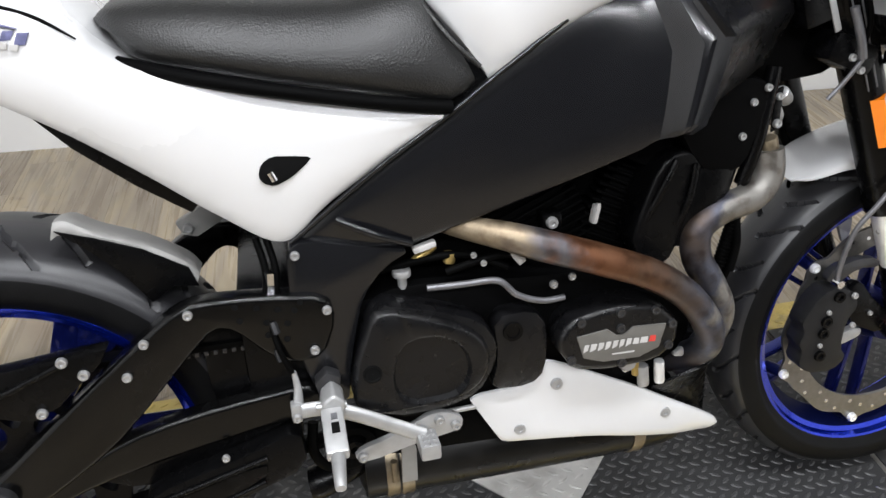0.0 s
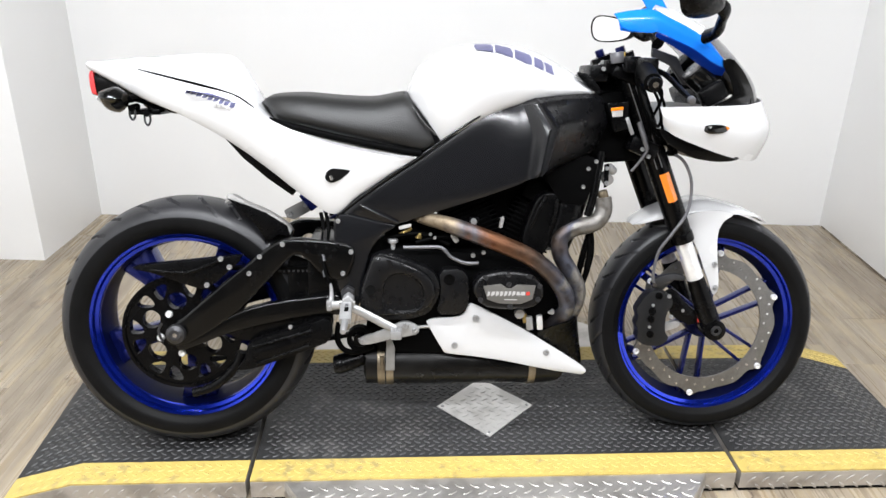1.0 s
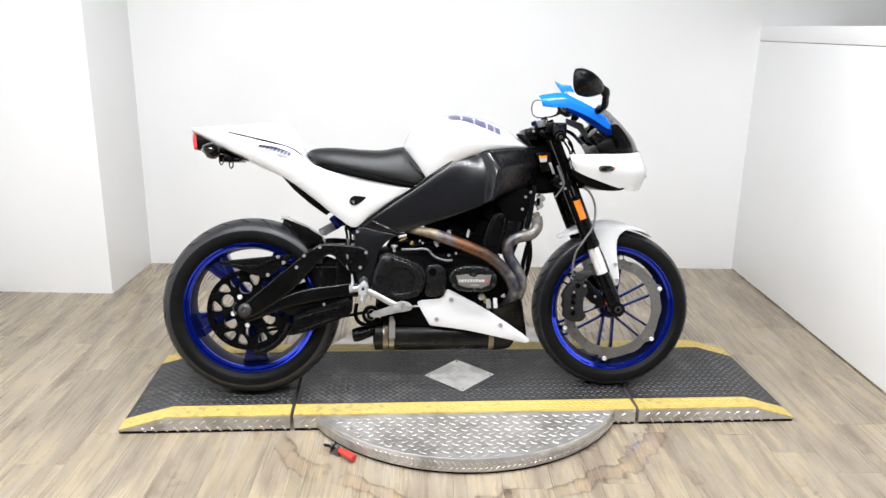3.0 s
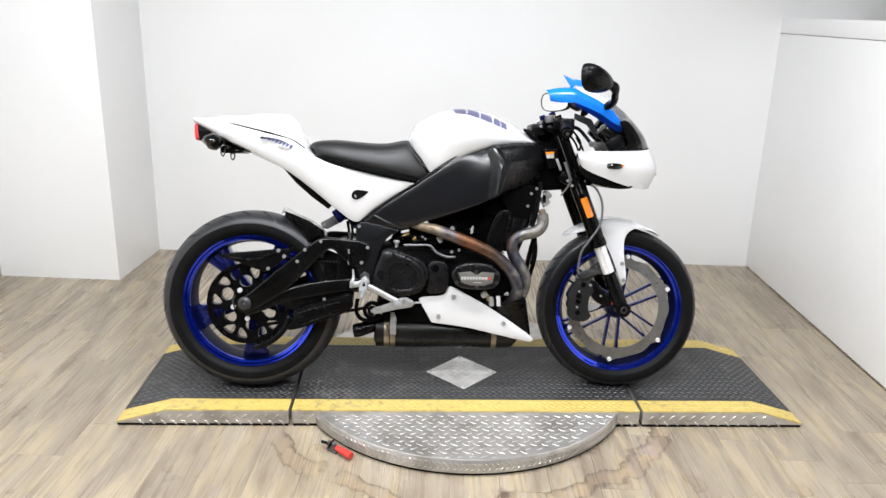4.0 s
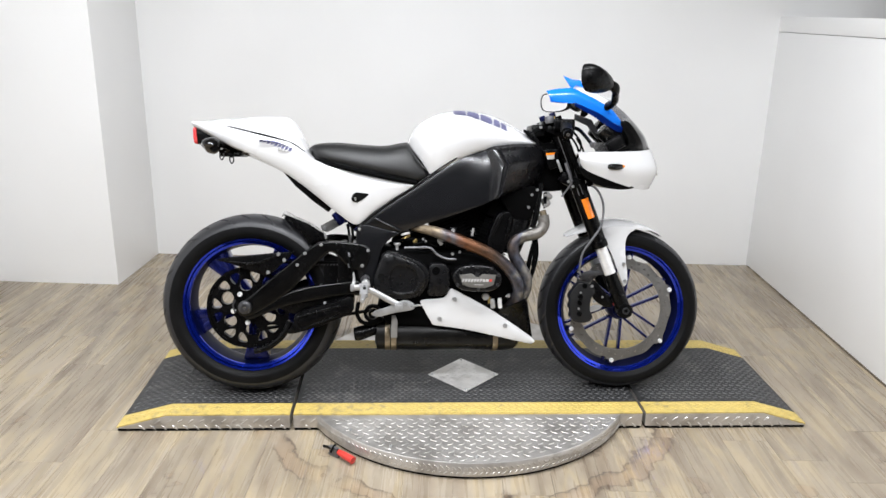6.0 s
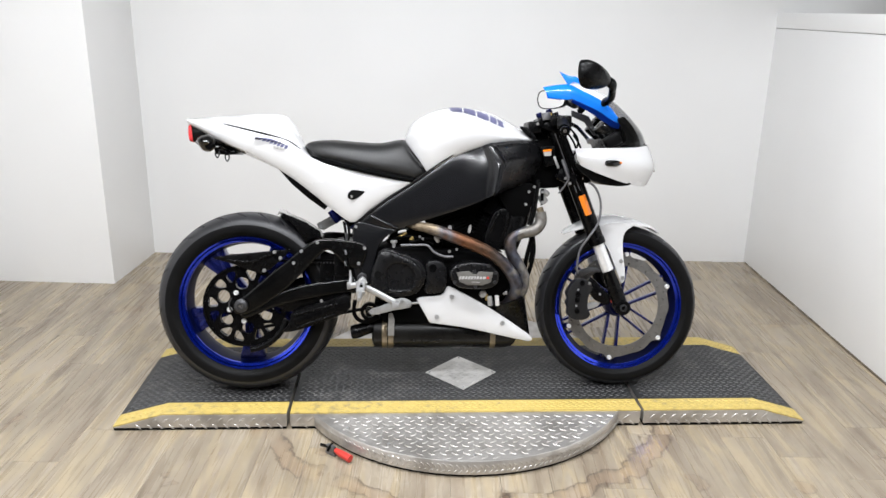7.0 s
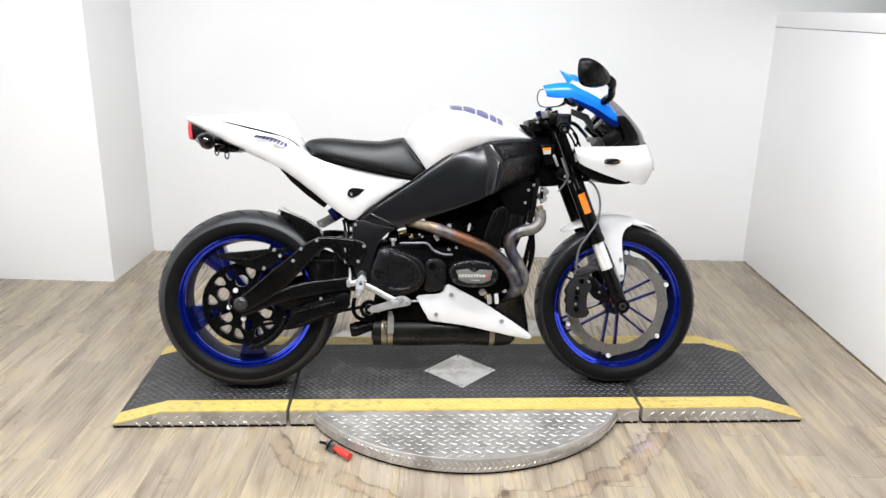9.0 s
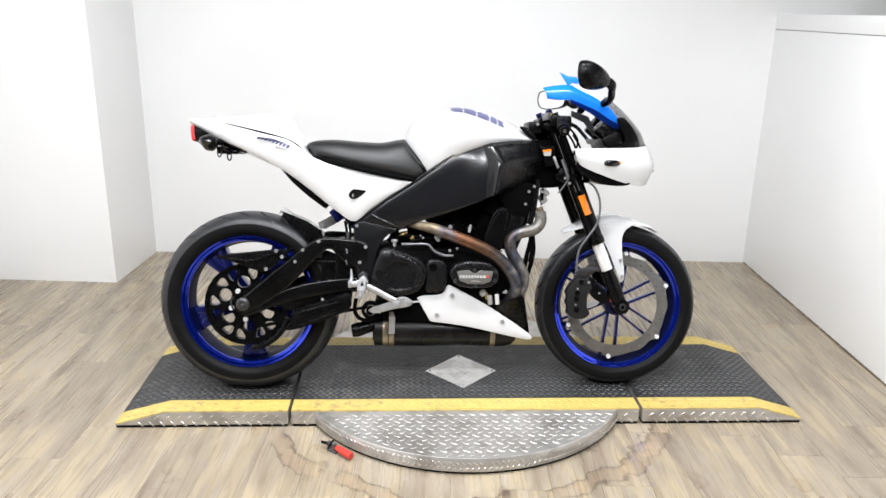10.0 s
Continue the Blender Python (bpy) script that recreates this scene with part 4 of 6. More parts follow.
for dx, col in ((0.0, HOSE), (0.012, HOSE)):
    part("hose", tube([(-0.425 + dx, -0.10, 0.600), (-0.418 + dx, -0.115, 0.56), (-0.425 + dx, -0.12, 0.52), (-0.430 + dx, -0.11, 0.47)], 0.0045), col, bike)
part("hose_fitting", rod((-0.413, -0.118, 0.562), (-0.415, -0.118, 0.538), 0.0075, seg=6), CHROME, bike)

# ---- frame ----
spar = []
for bot, top, yb, yt in (((-0.300, 0.556), (-0.386, 0.592), -0.118, -0.118), ((-0.243, 0.577), (-0.320, 0.644), -0.128, -0.130), ((-0.147, 0.609), (-0.187, 0.736), -0.138, -0.136),
                         ((-0.033, 0.648), (-0.055, 0.826), -0.150, -0.140)):
    b, t = Vector((bot[0], yb, bot[1])), Vector((top[0], yt, top[1]))
    m = b.lerp(t, 0.5)
    spar.append([(b.x, -0.055, b.z + 0.01), (b.x, yb + 0.014, b.z), b.lerp(t, 0.05), (m.x, (yb + yt) / 2 - 0.003, m.z), b.lerp(t, 0.95), (t.x, yt + 0.016, t.z), (t.x, -0.06, t.z - 0.008)])
# faceted front pod ahead of the crease
pod_rows = [
    [(0.036, -0.055, 0.688), (0.036, -0.146, 0.674), (0.038, -0.160, 0.686), (0.036, -0.158, 0.775), (0.022, -0.138, 0.848), (0.018, -0.116, 0.862), (0.018, -0.06, 0.856)],
    [(0.084, -0.055, 0.706), (0.084, -0.190, 0.694), (0.090, -0.208, 0.710), (0.112, -0.211, 0.806), (0.080, -0.170, 0.858), (0.068, -0.134, 0.872), (0.066, -0.06, 0.865)],
    [(0.128, -0.055, 0.722), (0.130, -0.142, 0.712), (0.132, -0.160, 0.724), (0.160, -0.180, 0.812), (0.142, -0.152, 0.866), (0.136, -0.120, 0.878), (0.130, -0.06, 0.872)]]
pod_rows += [
    [(0.215, -0.055, 0.750), (0.218, -0.100, 0.742), (0.222, -0.113, 0.752), (0.245, -0.124, 0.812), (0.236, -0.112, 0.868), (0.226, -0.090, 0.879), (0.220, -0.06, 0.874)],
    [(0.235, -0.05, 0.760), (0.240, -0.060, 0.756), (0.246, -0.066, 0.765), (0.262, -0.068, 0.812), (0.254, -0.066, 0.858), (0.246, -0.058, 0.866), (0.240, -0.05, 0.864)]]
main = loft(spar + [pod_rows[0]], 6, 4, mirror=False, closed_ring=True, caps=False)
rings = [catmull(pod_rows[0], 4, True)] + [[Vector(a).lerp(Vector(b), k / 4) for a, b in zip(r, r[1:] + r[:1]) for k in range(4)] for r in pod_rows[1:]]
# towards the fold the spar rolls out, dips into a shallow groove and rises to the ridge
FLARE = ((0.2, 0.02), (0.38, 0.10), (0.50, 0.27), (0.60, 0.46), (0.70, 0.60), (0.79, 0.65), (0.87, 0.655), (0.94, 0.78))
fair = [[Vector((a.x + (b.x - a.x) * u, a.y + (b.y - a.y) * f, a.z + (b.z - a.z) * u)) for a, b in zip(rings[0], rings[1])] for u, f in FLARE]
rings[1:1] = fair


def skin(bm, loops):
    """Joins closed loops of points, each of 28, into a skin; gives the loops' vertices."""
    loops = [[bm.verts.new(p) for p in r] for r in loops]
    for a, b in zip(loops, loops[1:]):
        for i in range(28):
            bm.faces.new((a[i], a[(i + 1) % 28], b[(i + 1) % 28], b[i]))
    return loops


# the spar turns in over a rounded fold, and the nose carries on, blacker to paint its shaded side
turned = [[a.lerp(b, k) + Vector((0, d, 0)) for a, b in zip(rings[9], rings[10])] for k, d in ((0.06, 0.0006), (0.12, 0.0022))]
skin(main, rings[:10] + turned)
nose = bmesh.new()
last = skin(nose, [turned[1]] + rings[10:])
nose.faces.new(last[-1])
left_main, left_nose = mirrored(main), mirrored(nose)
frame_part = part("main_frame", main, FRAME, bike, "wide satin black aluminium frame spar", 20)
part("main_frame", left_main, FRAME, bike, "wide satin black aluminium frame spar", 30)
part("frame_nose", nose, COVER, frame_part, "frame nose ahead of the fold, coloured darker as its shaded side", 65)
part("frame_nose", left_nose, COVER, frame_part, "frame nose ahead of the fold, coloured darker as its shaded side", 65)
part("weld_bead", tube([(-0.330, -0.131, 0.622), (-0.287, -0.139, 0.601), (-0.243, -0.132, 0.580)], 0.0045), FRAME, frame_part)
part("edge_lip", tube([(-0.384, -0.124, 0.598), (-0.281, -0.138, 0.678), (-0.187, -0.143, 0.739), (-0.13, -0.147, 0.780), (-0.055, -0.146, 0.829)], 0.003), FRAME, frame_part)
block = plate([(-0.392, 0.590), (-0.372, 0.604), (-0.300, 0.585), (-0.240, 0.574), (-0.280, 0.553), (-0.308, 0.518), (-0.322, 0.464), (-0.332, 0.418), (-0.338, 0.368), (-0.374, 0.380), (-0.398, 0.470), (-0.394, 0.535)], -0.134, -0.080, 0.006, 1)
left_block = mirrored(block)
part("pivot_casting", block, FRAME, frame_part)
part("pivot_casting", left_block, FRAME, frame_part)
bolt(frame_part, -0.382, -0.135, 0.586, size=1.1)
bm = box(0.19, 0.285, -0.055, 0.055, 0.74, 0.91, 0.015)
part("steering_head", bm, BLACK, frame_part)
shroud = part("steering_shroud", plate([(0.216, 0.872), (0.280, 0.888), (0.312, 0.868), (0.340, 0.815), (0.362, 0.752), (0.345, 0.722), (0.292, 0.716), (0.236, 0.714), (0.205, 0.735)], -0.078, 0.078, 0.008, 1), CASTING, frame_part, "black plastic shroud beside the steering head")
part("pale_strap", plate([(0.285, 0.824), (0.293, 0.827), (0.309, 0.788), (0.301, 0.784)], -0.1315, -0.1285, 0.001), ALLOY, shroud)
part("frame_bridge", box(-0.20, 0.10, -0.125, 0.125, 0.70, 0.80, 0.02), BLACK, frame_part)

# ---- tank cover, seat and tail ----
tank_rows = [
    [(-0.150, 0, 0.755), (-0.145, -0.100, 0.760), (-0.144, -0.128, 0.774), (-0.180, -0.120, 0.825), (-0.212, -0.075, 0.866), (-0.222, 0, 0.878)],
    [(-0.110, 0, 0.770), (-0.115, -0.110, 0.780), (-0.112, -0.144, 0.797), (-0.150, -0.152, 0.868), (-0.182, -0.110, 0.928), (-0.192, 0, 0.938)],
    [(-0.050, 0, 0.810), (-0.055, -0.115, 0.815), (-0.052, -0.150, 0.834), (-0.078, -0.165, 0.900), (-0.106, -0.118, 0.966), (-0.115, 0, 0.983)],
    [(0.020, 0, 0.840), (0.020, -0.115, 0.845), (0.022, -0.148, 0.864), (0.000, -0.158, 0.920), (-0.018, -0.108, 0.978), (-0.022, 0, 0.996)]]
tank_rows += [
    [(0.095, 0, 0.855), (0.095, -0.105, 0.860), (0.096, -0.138, 0.876), (0.088, -0.140, 0.912), (0.078, -0.094, 0.958), (0.076, 0, 0.982)],
    [(0.165, 0, 0.865), (0.165, -0.090, 0.868), (0.166, -0.118, 0.882), (0.164, -0.112, 0.900), (0.158, -0.074, 0.925), (0.156, 0, 0.945)],
    [(0.222, 0, 0.872), (0.222, -0.066, 0.872), (0.222, -0.086, 0.880), (0.222, -0.080, 0.886), (0.222, -0.050, 0.894), (0.222, 0, 0.902)]]
tank = part("tank_cover", loft(tank_rows, 6, 5), WHITE, bike, "glossy white airbox and tank cover", 50)


def tank_side(u, v):
    """A point just off the tank cover's upper flank: u 0..1 to the front, v 0..1 upwards."""
    rows = catmull([catmull([r[i] for r in tank_rows], 20)[int(50 + u * 42)] for i in (3, 4, 5)], 20)
    return rows[int(v * 40)]


# lettering on the tank drawn as plain slanted blocks
for k in range(5):
    bm = bmesh.new()
    u0, u1 = (0.0, 0.23, 0.45, 0.66, 0.80)[k], (0.20, 0.42, 0.63, 0.77, 0.91)[k]
    grid = []
    for i in range(4):
        u = u0 + (u1 - u0) * i / 3
        grid.append([tank_side(min(0.99, u + 0.016 * j), 0.49 - 0.34 * u + 0.125 * j) + Vector((0, -0.0022, 0.0022)) for j in range(3)])
    vs = [[bm.verts.new(p) for p in g] for g in grid]
    for a, b in zip(vs, vs[1:]):
        for j in range(2):
            bm.faces.new((a[j], a[j + 1], b[j + 1], b[j]))
    bmesh.ops.solidify(bm, geom=bm.faces[:], thickness=0.0008)
    part("tank_decal", bm, NAVY, tank, "navy block decal")
part("tank_vent", plate([(0.168, 0.930), (0.206, 0.923), (0.237, 0.885), (0.212, 0.884)], -0.100, -0.084, 0.003, 1), PLASTIC, tank)

seat_rows = []
for bx, bz, tx, tz, w in ((-0.546, 0.838, -0.560, 0.858, 0.060), (-0.520, 0.818, -0.535, 0.874, 0.104), (-0.460, 0.804, -0.462, 0.879, 0.132), (-0.376, 0.785, -0.370, 0.872, 0.142),
                          (-0.300, 0.770, -0.296, 0.870, 0.146), (-0.240, 0.758, -0.240, 0.880, 0.147), (-0.192, 0.748, -0.214, 0.877, 0.142), (-0.158, 0.758, -0.184, 0.838, 0.130)):
    h = tz - bz
    seat_rows.append([(bx, 0, bz + 0.01), (bx, -w * 0.80, bz), (bx, -w, bz + 0.012), ((bx + tx) / 2, -w * 0.97, bz + 0.5 * h), (tx, -w * 0.74, bz + 0.86 * h), (tx, -w * 0.35, tz - 0.002), (tx, 0, tz)])
seat = part("seat", loft(seat_rows, 6, 5), SEAT, bike, "black grained vinyl rider seat", 60)
part("seam", tube([(-0.226, -0.060, 0.878), (-0.214, -0.098, 0.858), (-0.184, -0.133, 0.815), (-0.154, -0.140, 0.785)], 0.0028), SEAT, seat)
part("seat_base", tube([(-0.535, -0.102, 0.815), (-0.46, -0.137, 0.799), (-0.376, -0.147, 0.780), (-0.26, -0.149, 0.756), (-0.19, -0.144, 0.744)], 0.008), CASTING, seat)

tail_rows = [
    [(-0.952, 0, 0.915), (-0.950, -0.050, 0.928), (-0.951, -0.062, 0.936), (-0.951, -0.060, 0.943), (-0.950, -0.035, 0.947), (-0.950, 0, 0.948)],
    [(-0.885, 0, 0.880), (-0.885, -0.075, 0.897), (-0.885, -0.092, 0.908), (-0.884, -0.092, 0.925), (-0.880, -0.072, 0.937), (-0.880, 0, 0.955)],
    [(-0.800, 0, 0.840), (-0.805, -0.090, 0.855), (-0.805, -0.108, 0.868), (-0.800, -0.113, 0.900), (-0.796, -0.094, 0.920), (-0.796, 0, 0.960)],
    [(-0.700, 0, 0.795), (-0.700, -0.098, 0.816), (-0.700, -0.116, 0.814), (-0.698, -0.128, 0.858), (-0.696, -0.112, 0.896), (-0.696, 0, 0.965)]]
tail_rows += [
    [(-0.612, 0, 0.755), (-0.612, -0.100, 0.768), (-0.612, -0.120, 0.762), (-0.612, -0.138, 0.818), (-0.612, -0.124, 0.876), (-0.612, 0, 0.948)],
    [(-0.540, 0, 0.720), (-0.534, -0.100, 0.712), (-0.532, -0.122, 0.703), (-0.532, -0.142, 0.770), (-0.534, -0.122, 0.818), (-0.535, 0, 0.820)],
    [(-0.460, 0, 0.690), (-0.456, -0.100, 0.652), (-0.454, -0.124, 0.642), (-0.450, -0.144, 0.730), (-0.452, -0.130, 0.796), (-0.452, 0, 0.790)]]
tail_rows += [
    [(-0.400, 0, 0.690), (-0.395, -0.104, 0.618), (-0.390, -0.126, 0.606), (-0.384, -0.146, 0.700), (-0.376, -0.132, 0.777), (-0.376, 0, 0.770)],
    [(-0.330, 0, 0.690), (-0.332, -0.105, 0.652), (-0.330, -0.130, 0.648), (-0.308, -0.146, 0.705), (-0.290, -0.134, 0.757), (-0.290, 0, 0.750)],
    [(-0.225, 0, 0.715), (-0.226, -0.115, 0.708), (-0.224, -0.134, 0.715), (-0.206, -0.140, 0.726), (-0.195, -0.132, 0.737), (-0.195, 0, 0.735)]]
tail = part("tail_cowl", loft(tail_rows, 5, 4), WHITE, bike, "glossy white tail and seat cowl", 50)
seam = [(-0.828, -0.0855, 0.928), (-0.796, -0.0955, 0.921), (-0.745, -0.105, 0.909), (-0.696, -0.1135, 0.8975), (-0.640, -0.122, 0.883), (-0.598, -0.124, 0.868), (-0.565, -0.1235, 0.845)]
part("cowl_seam", tube(seam, 0.0028, flat=0.8, radii=[0.001, 0.002, 0.0026, 0.003, 0.003, 0.0022, 0.001]), DARK, tail)
vent = [(-0.409, 0.689), (-0.405, 0.702), (-0.393, 0.7105), (-0.372, 0.709), (-0.348, 0.7055), (-0.358, 0.696), (-0.374, 0.684), (-0.393, 0.676), (-0.405, 0.681)]
part("side_vent", plate(vent, -0.1475, -0.140, 0.001, 1), DARK, tail, "dark teardrop vent hole in the cowl")
part("vent_pin", rod((-0.396, -0.1486, 0.694), (-0.392, -0.1486, 0.684), 0.0045), CHROME, tail)
script = random.Random(11)
x0 = -0.716
for k in range(9):
    u = k / 8
    x1, z0, high, y = x0 + 0.0095 + 0.003 * script.random(), 0.8790 - 0.028 * u ** 1.15, 0.0060 + 0.0055 * u - 0.002 * (k % 2), -0.1287 - 0.0016 * k
    part("tail_decal", plate([(x0, z0 - high * 0.5), (x0 + 0.005, z0 + high * 0.5), (x1 + 0.004, z0 + high * 0.45), (x1 - 0.001, z0 - high * 0.5)], y, -0.110, 0.0003), NAVY_SCRIPT, tail, "navy script decal drawn as slanted bars")
    x0 = x1 + 0.0012
part("tail_decal", plate([(-0.714, 0.8835), (-0.668, 0.8745), (-0.612, 0.8605), (-0.660, 0.8775)], -0.1415, -0.110, 0.0003), NAVY_SCRIPT, tail, "navy script decal drawn as slanted bars")
for k in range(4):
    x0, z0 = -0.652 + 0.0098 * k, 0.8525 - 0.0026 * k
    part("tail_decal", plate([(x0, z0 - 0.003), (x0 + 0.002, z0 + 0.003), (x0 + 0.009, z0 + 0.001), (x0 + 0.007, z0 - 0.005)], -0.142, -0.110, 0.0002), PALE, tail, "small grey bars under the script decal")
# tail light, undertray, signals
tail_lamp = part("tail_light", loft([[(-0.948, 0, 0.868), (-0.948, -0.040, 0.870), (-0.950, -0.050, 0.885), (-0.950, -0.052, 0.915), (-0.948, -0.040, 0.927), (-0.948, 0, 0.929)],
                                     [(-0.937, 0, 0.866), (-0.936, -0.046, 0.868), (-0.936, -0.057, 0.885), (-0.938, -0.058, 0.917), (-0.938, -0.046, 0.929), (-0.938, 0, 0.930)]], 3, 4), RED_LENS, bike, "red tail light lens")
part("tail_lamp_body", loft([[(-0.9365, 0, 0.868), (-0.9365, -0.046, 0.870), (-0.9365, -0.054, 0.89), (-0.9365, -0.052, 0.918), (-0.9365, 0, 0.928)],
                             [(-0.84, 0, 0.850), (-0.84, -0.05, 0.852), (-0.84, -0.062, 0.865), (-0.84, -0.062, 0.885), (-0.84, 0, 0.90)],
                             [(-0.765, 0, 0.826), (-0.765, -0.055, 0.829), (-0.765, -0.062, 0.835), (-0.765, -0.062, 0.845), (-0.765, 0, 0.85)]], 4, 3), PLASTIC, bike)
for s in (-1, 1):
    sig = part("rear_signal", loft([[(-0.896, s * 0.150, 0.862), (-0.896, s * 0.145, 0.870), (-0.896, s * 0.15, 0.878), (-0.896, s * 0.155, 0.870)],
                                    [(-0.885, s * 0.125, 0.838), (-0.885, s * 0.105, 0.862), (-0.885, s * 0.135, 0.886), (-0.885, s * 0.170, 0.866)],
                                    [(-0.862, s * 0.122, 0.834), (-0.862, s * 0.098, 0.862), (-0.862, s * 0.135, 0.890), (-0.862, s * 0.175, 0.864)],
                                    [(-0.844, s * 0.128, 0.846), (-0.844, s * 0.110, 0.862), (-0.844, s * 0.135, 0.880), (-0.844, s * 0.160, 0.864)]], 5, 4, mirror=False, closed_ring=True), GLOSS_BLACK, bike, "black turn signal with smoked lens")
    part("lens", loft([[(-0.904, s * 0.140, 0.862), (-0.904, s * 0.138, 0.864), (-0.904, s * 0.140, 0.866), (-0.904, s * 0.142, 0.864)],
                       [(-0.886, s * 0.126, 0.8385), (-0.886, s * 0.106, 0.862), (-0.886, s * 0.135, 0.8855), (-0.886, s * 0.169, 0.866)]], 4, 4, mirror=False, closed_ring=True), SMOKE_LENS, sig)
    part("stalk", rod((-0.848, s * 0.11, 0.862), (-0.835, s * 0.05, 0.866), 0.009), BLACK, sig)
bracket = part("plate_bracket", box(-0.86, -0.79, -0.07, 0.07, 0.826, 0.838, 0.003, box(-0.825, -0.79, -0.05, 0.05, 0.838, 0.862, 0.003)), BLACK, bike)
for x, z in ((-0.848, 0.820), (-0.815, 0.808)):
    part("hook", tube([(x - 0.006, -0.085, z + 0.018), (x - 0.006, -0.085, z + 0.004), (x, -0.085, z - 0.005), (x + 0.006, -0.085, z + 0.004), (x + 0.006, -0.085, z + 0.018)], 0.0024), DARK_STEEL, bracket)
    part("clip", rod((x, -0.09, z + 0.022), (x, -0.05, z + 0.024), 0.008), BLACK, bracket)
strut_bm = plate([(-0.662, 0.800), (-0.560, 0.740), (-0.462, 0.672), (-0.490, 0.640), (-0.545, 0.680), (-0.600, 0.728)], -0.100, -0.078, 0.003)
left_strut = mirrored(strut_bm)
part("subframe_strut", strut_bm, PLASTIC, bike)
part("subframe_strut", left_strut, PLASTIC, bike)
part("subframe", box(-0.425, -0.30, -0.085, 0.085, 0.64, 0.70, 0.02), BLACK, bike)

# ---- fairing, screen, mirrors ----
side = [
    [(0.352, -0.196, 0.815), (0.348, -0.204, 0.832), (0.344, -0.196, 0.852)],
    [(0.376, -0.200, 0.790), (0.372, -0.209, 0.820), (0.372, -0.200, 0.852)],
    [(0.450, -0.198, 0.760), (0.452, -0.210, 0.808), (0.450, -0.198, 0.853)],
    [(0.520, -0.180, 0.738), (0.530, -0.198, 0.800), (0.520, -0.184, 0.855)],
    [(0.580, -0.148, 0.726), (0.596, -0.166, 0.795), (0.572, -0.158, 0.858)],
    [(0.622, -0.098, 0.730), (0.645, -0.105, 0.795), (0.618, -0.108, 0.866)],
    [(0.640, 0.0, 0.738), (0.670, 0.0, 0.795), (0.640, 0.0, 0.872)]]
full = side + [[(x, -y, z) for x, y, z in r] for r in side[-2::-1]]
fairing = part("front_fairing", sheet(full, 0.004, 6, 6), WHITE, bike, "glossy white nose fairing", 50)
hood = []
for e, c in zip([(0.572, -0.158, 0.858), (0.562, -0.142, 0.896), (0.522, -0.128, 0.946), (0.474, -0.120, 0.992), (0.420, -0.112, 1.026), (0.340, -0.100, 1.062)],
                [(0.640, 0, 0.872), (0.622, 0, 0.910), (0.585, 0, 0.956), (0.535, 0, 1.004), (0.455, 0, 1.058), (0.370, 0, 1.088)]):
    e, c = Vector(e), Vector(c)
    m = e.lerp(c, 0.55) + (Vector((0.012, 0, 0.010)))
    q = e.lerp(c, 0.15) + Vector((0.006, -0.004, 0.004))
    hood.append([e, q, m, c] + [Vector((p.x, -p.y, p.z)) for p in (m, q, e)])
part("screen_foot", sheet(hood[:3], 0.003, 6, 4), GLOSS_BLACK, fairing, "glossy black printed foot of the windscreen", 50)
part("screen_base", sheet(hood[2:], 0.003, 6, 4), SMOKED, fairing, "clear smoked upper windscreen", 50)
part("upper_cowl", sheet([[(0.338, -0.098, 1.060), (0.352, -0.080, 1.074), (0.366, -0.050, 1.084)], [(0.400, -0.112, 1.036), (0.412, -0.090, 1.056), (0.424, -0.055, 1.066)], [(0.448, -0.120, 1.008), (0.470, -0.096, 1.024), (0.486, -0.060, 1.034)]], 0.003), WHITE, fairing, "white cowl edge above the blue wing")
marker = part("marker_light", loft([[(0.441, -0.2075, 0.801), (0.441, -0.208, 0.804), (0.441, -0.2075, 0.807), (0.441, -0.206, 0.804)],
                                    [(0.452, -0.213, 0.794), (0.452, -0.217, 0.803), (0.452, -0.212, 0.813), (0.452, -0.20, 0.804)],
                                    [(0.482, -0.210, 0.794), (0.482, -0.214, 0.803), (0.482, -0.209, 0.813), (0.482, -0.19, 0.804)],
                                    [(0.498, -0.204, 0.799), (0.498, -0.206, 0.803), (0.498, -0.204, 0.808), (0.498, -0.20, 0.803)]], 4, 4, mirror=False, closed_ring=True), GLOSS_BLACK, fairing, "small dark oval marker lamp with an amber tip")
part("amber_tip", rod((0.494, -0.2065, 0.8055), (0.502, -0.2025, 0.8050), 0.0045, 12, bevel=0.002, r2=0.003), ORANGE, marker)
part("chin_panel", plate([(0.352, 0.806), (0.385, 0.790), (0.450, 0.770), (0.525, 0.742), (0.548, 0.735), (0.530, 0.728), (0.490, 0.726), (0.432, 0.735), (0.375, 0.768), (0.358, 0.786)], -0.176, 0.176, 0.008, 1), GLOSS_BLACK, fairing, "black chin panel under the nose")
for s in (-1, 1):
    part("headlight", loft([[(0.640, s * 0.035, 0.775), (0.640, s * 0.075, 0.772), (0.640, s * 0.095, 0.795), (0.636, s * 0.075, 0.822), (0.636, s * 0.035, 0.825)],
                            [(0.669, s * 0.030, 0.778), (0.657, s * 0.074, 0.776), (0.648, s * 0.090, 0.796), (0.648, s * 0.072, 0.818), (0.660, s * 0.032, 0.820)]], 3, 4, mirror=False, closed_ring=True), CLEAR_LENS, fairing, "clear headlight lens")
part("inner_shroud", plate([(0.470, 0.850), (0.580, 0.852), (0.574, 0.888), (0.548, 0.932), (0.518, 0.962), (0.492, 0.955), (0.524, 0.905), (0.530, 0.872)], -0.152, -0.146, 0.002, 1), GLOSS_BLACK, fairing, "glossy black inner shroud behind the nose")
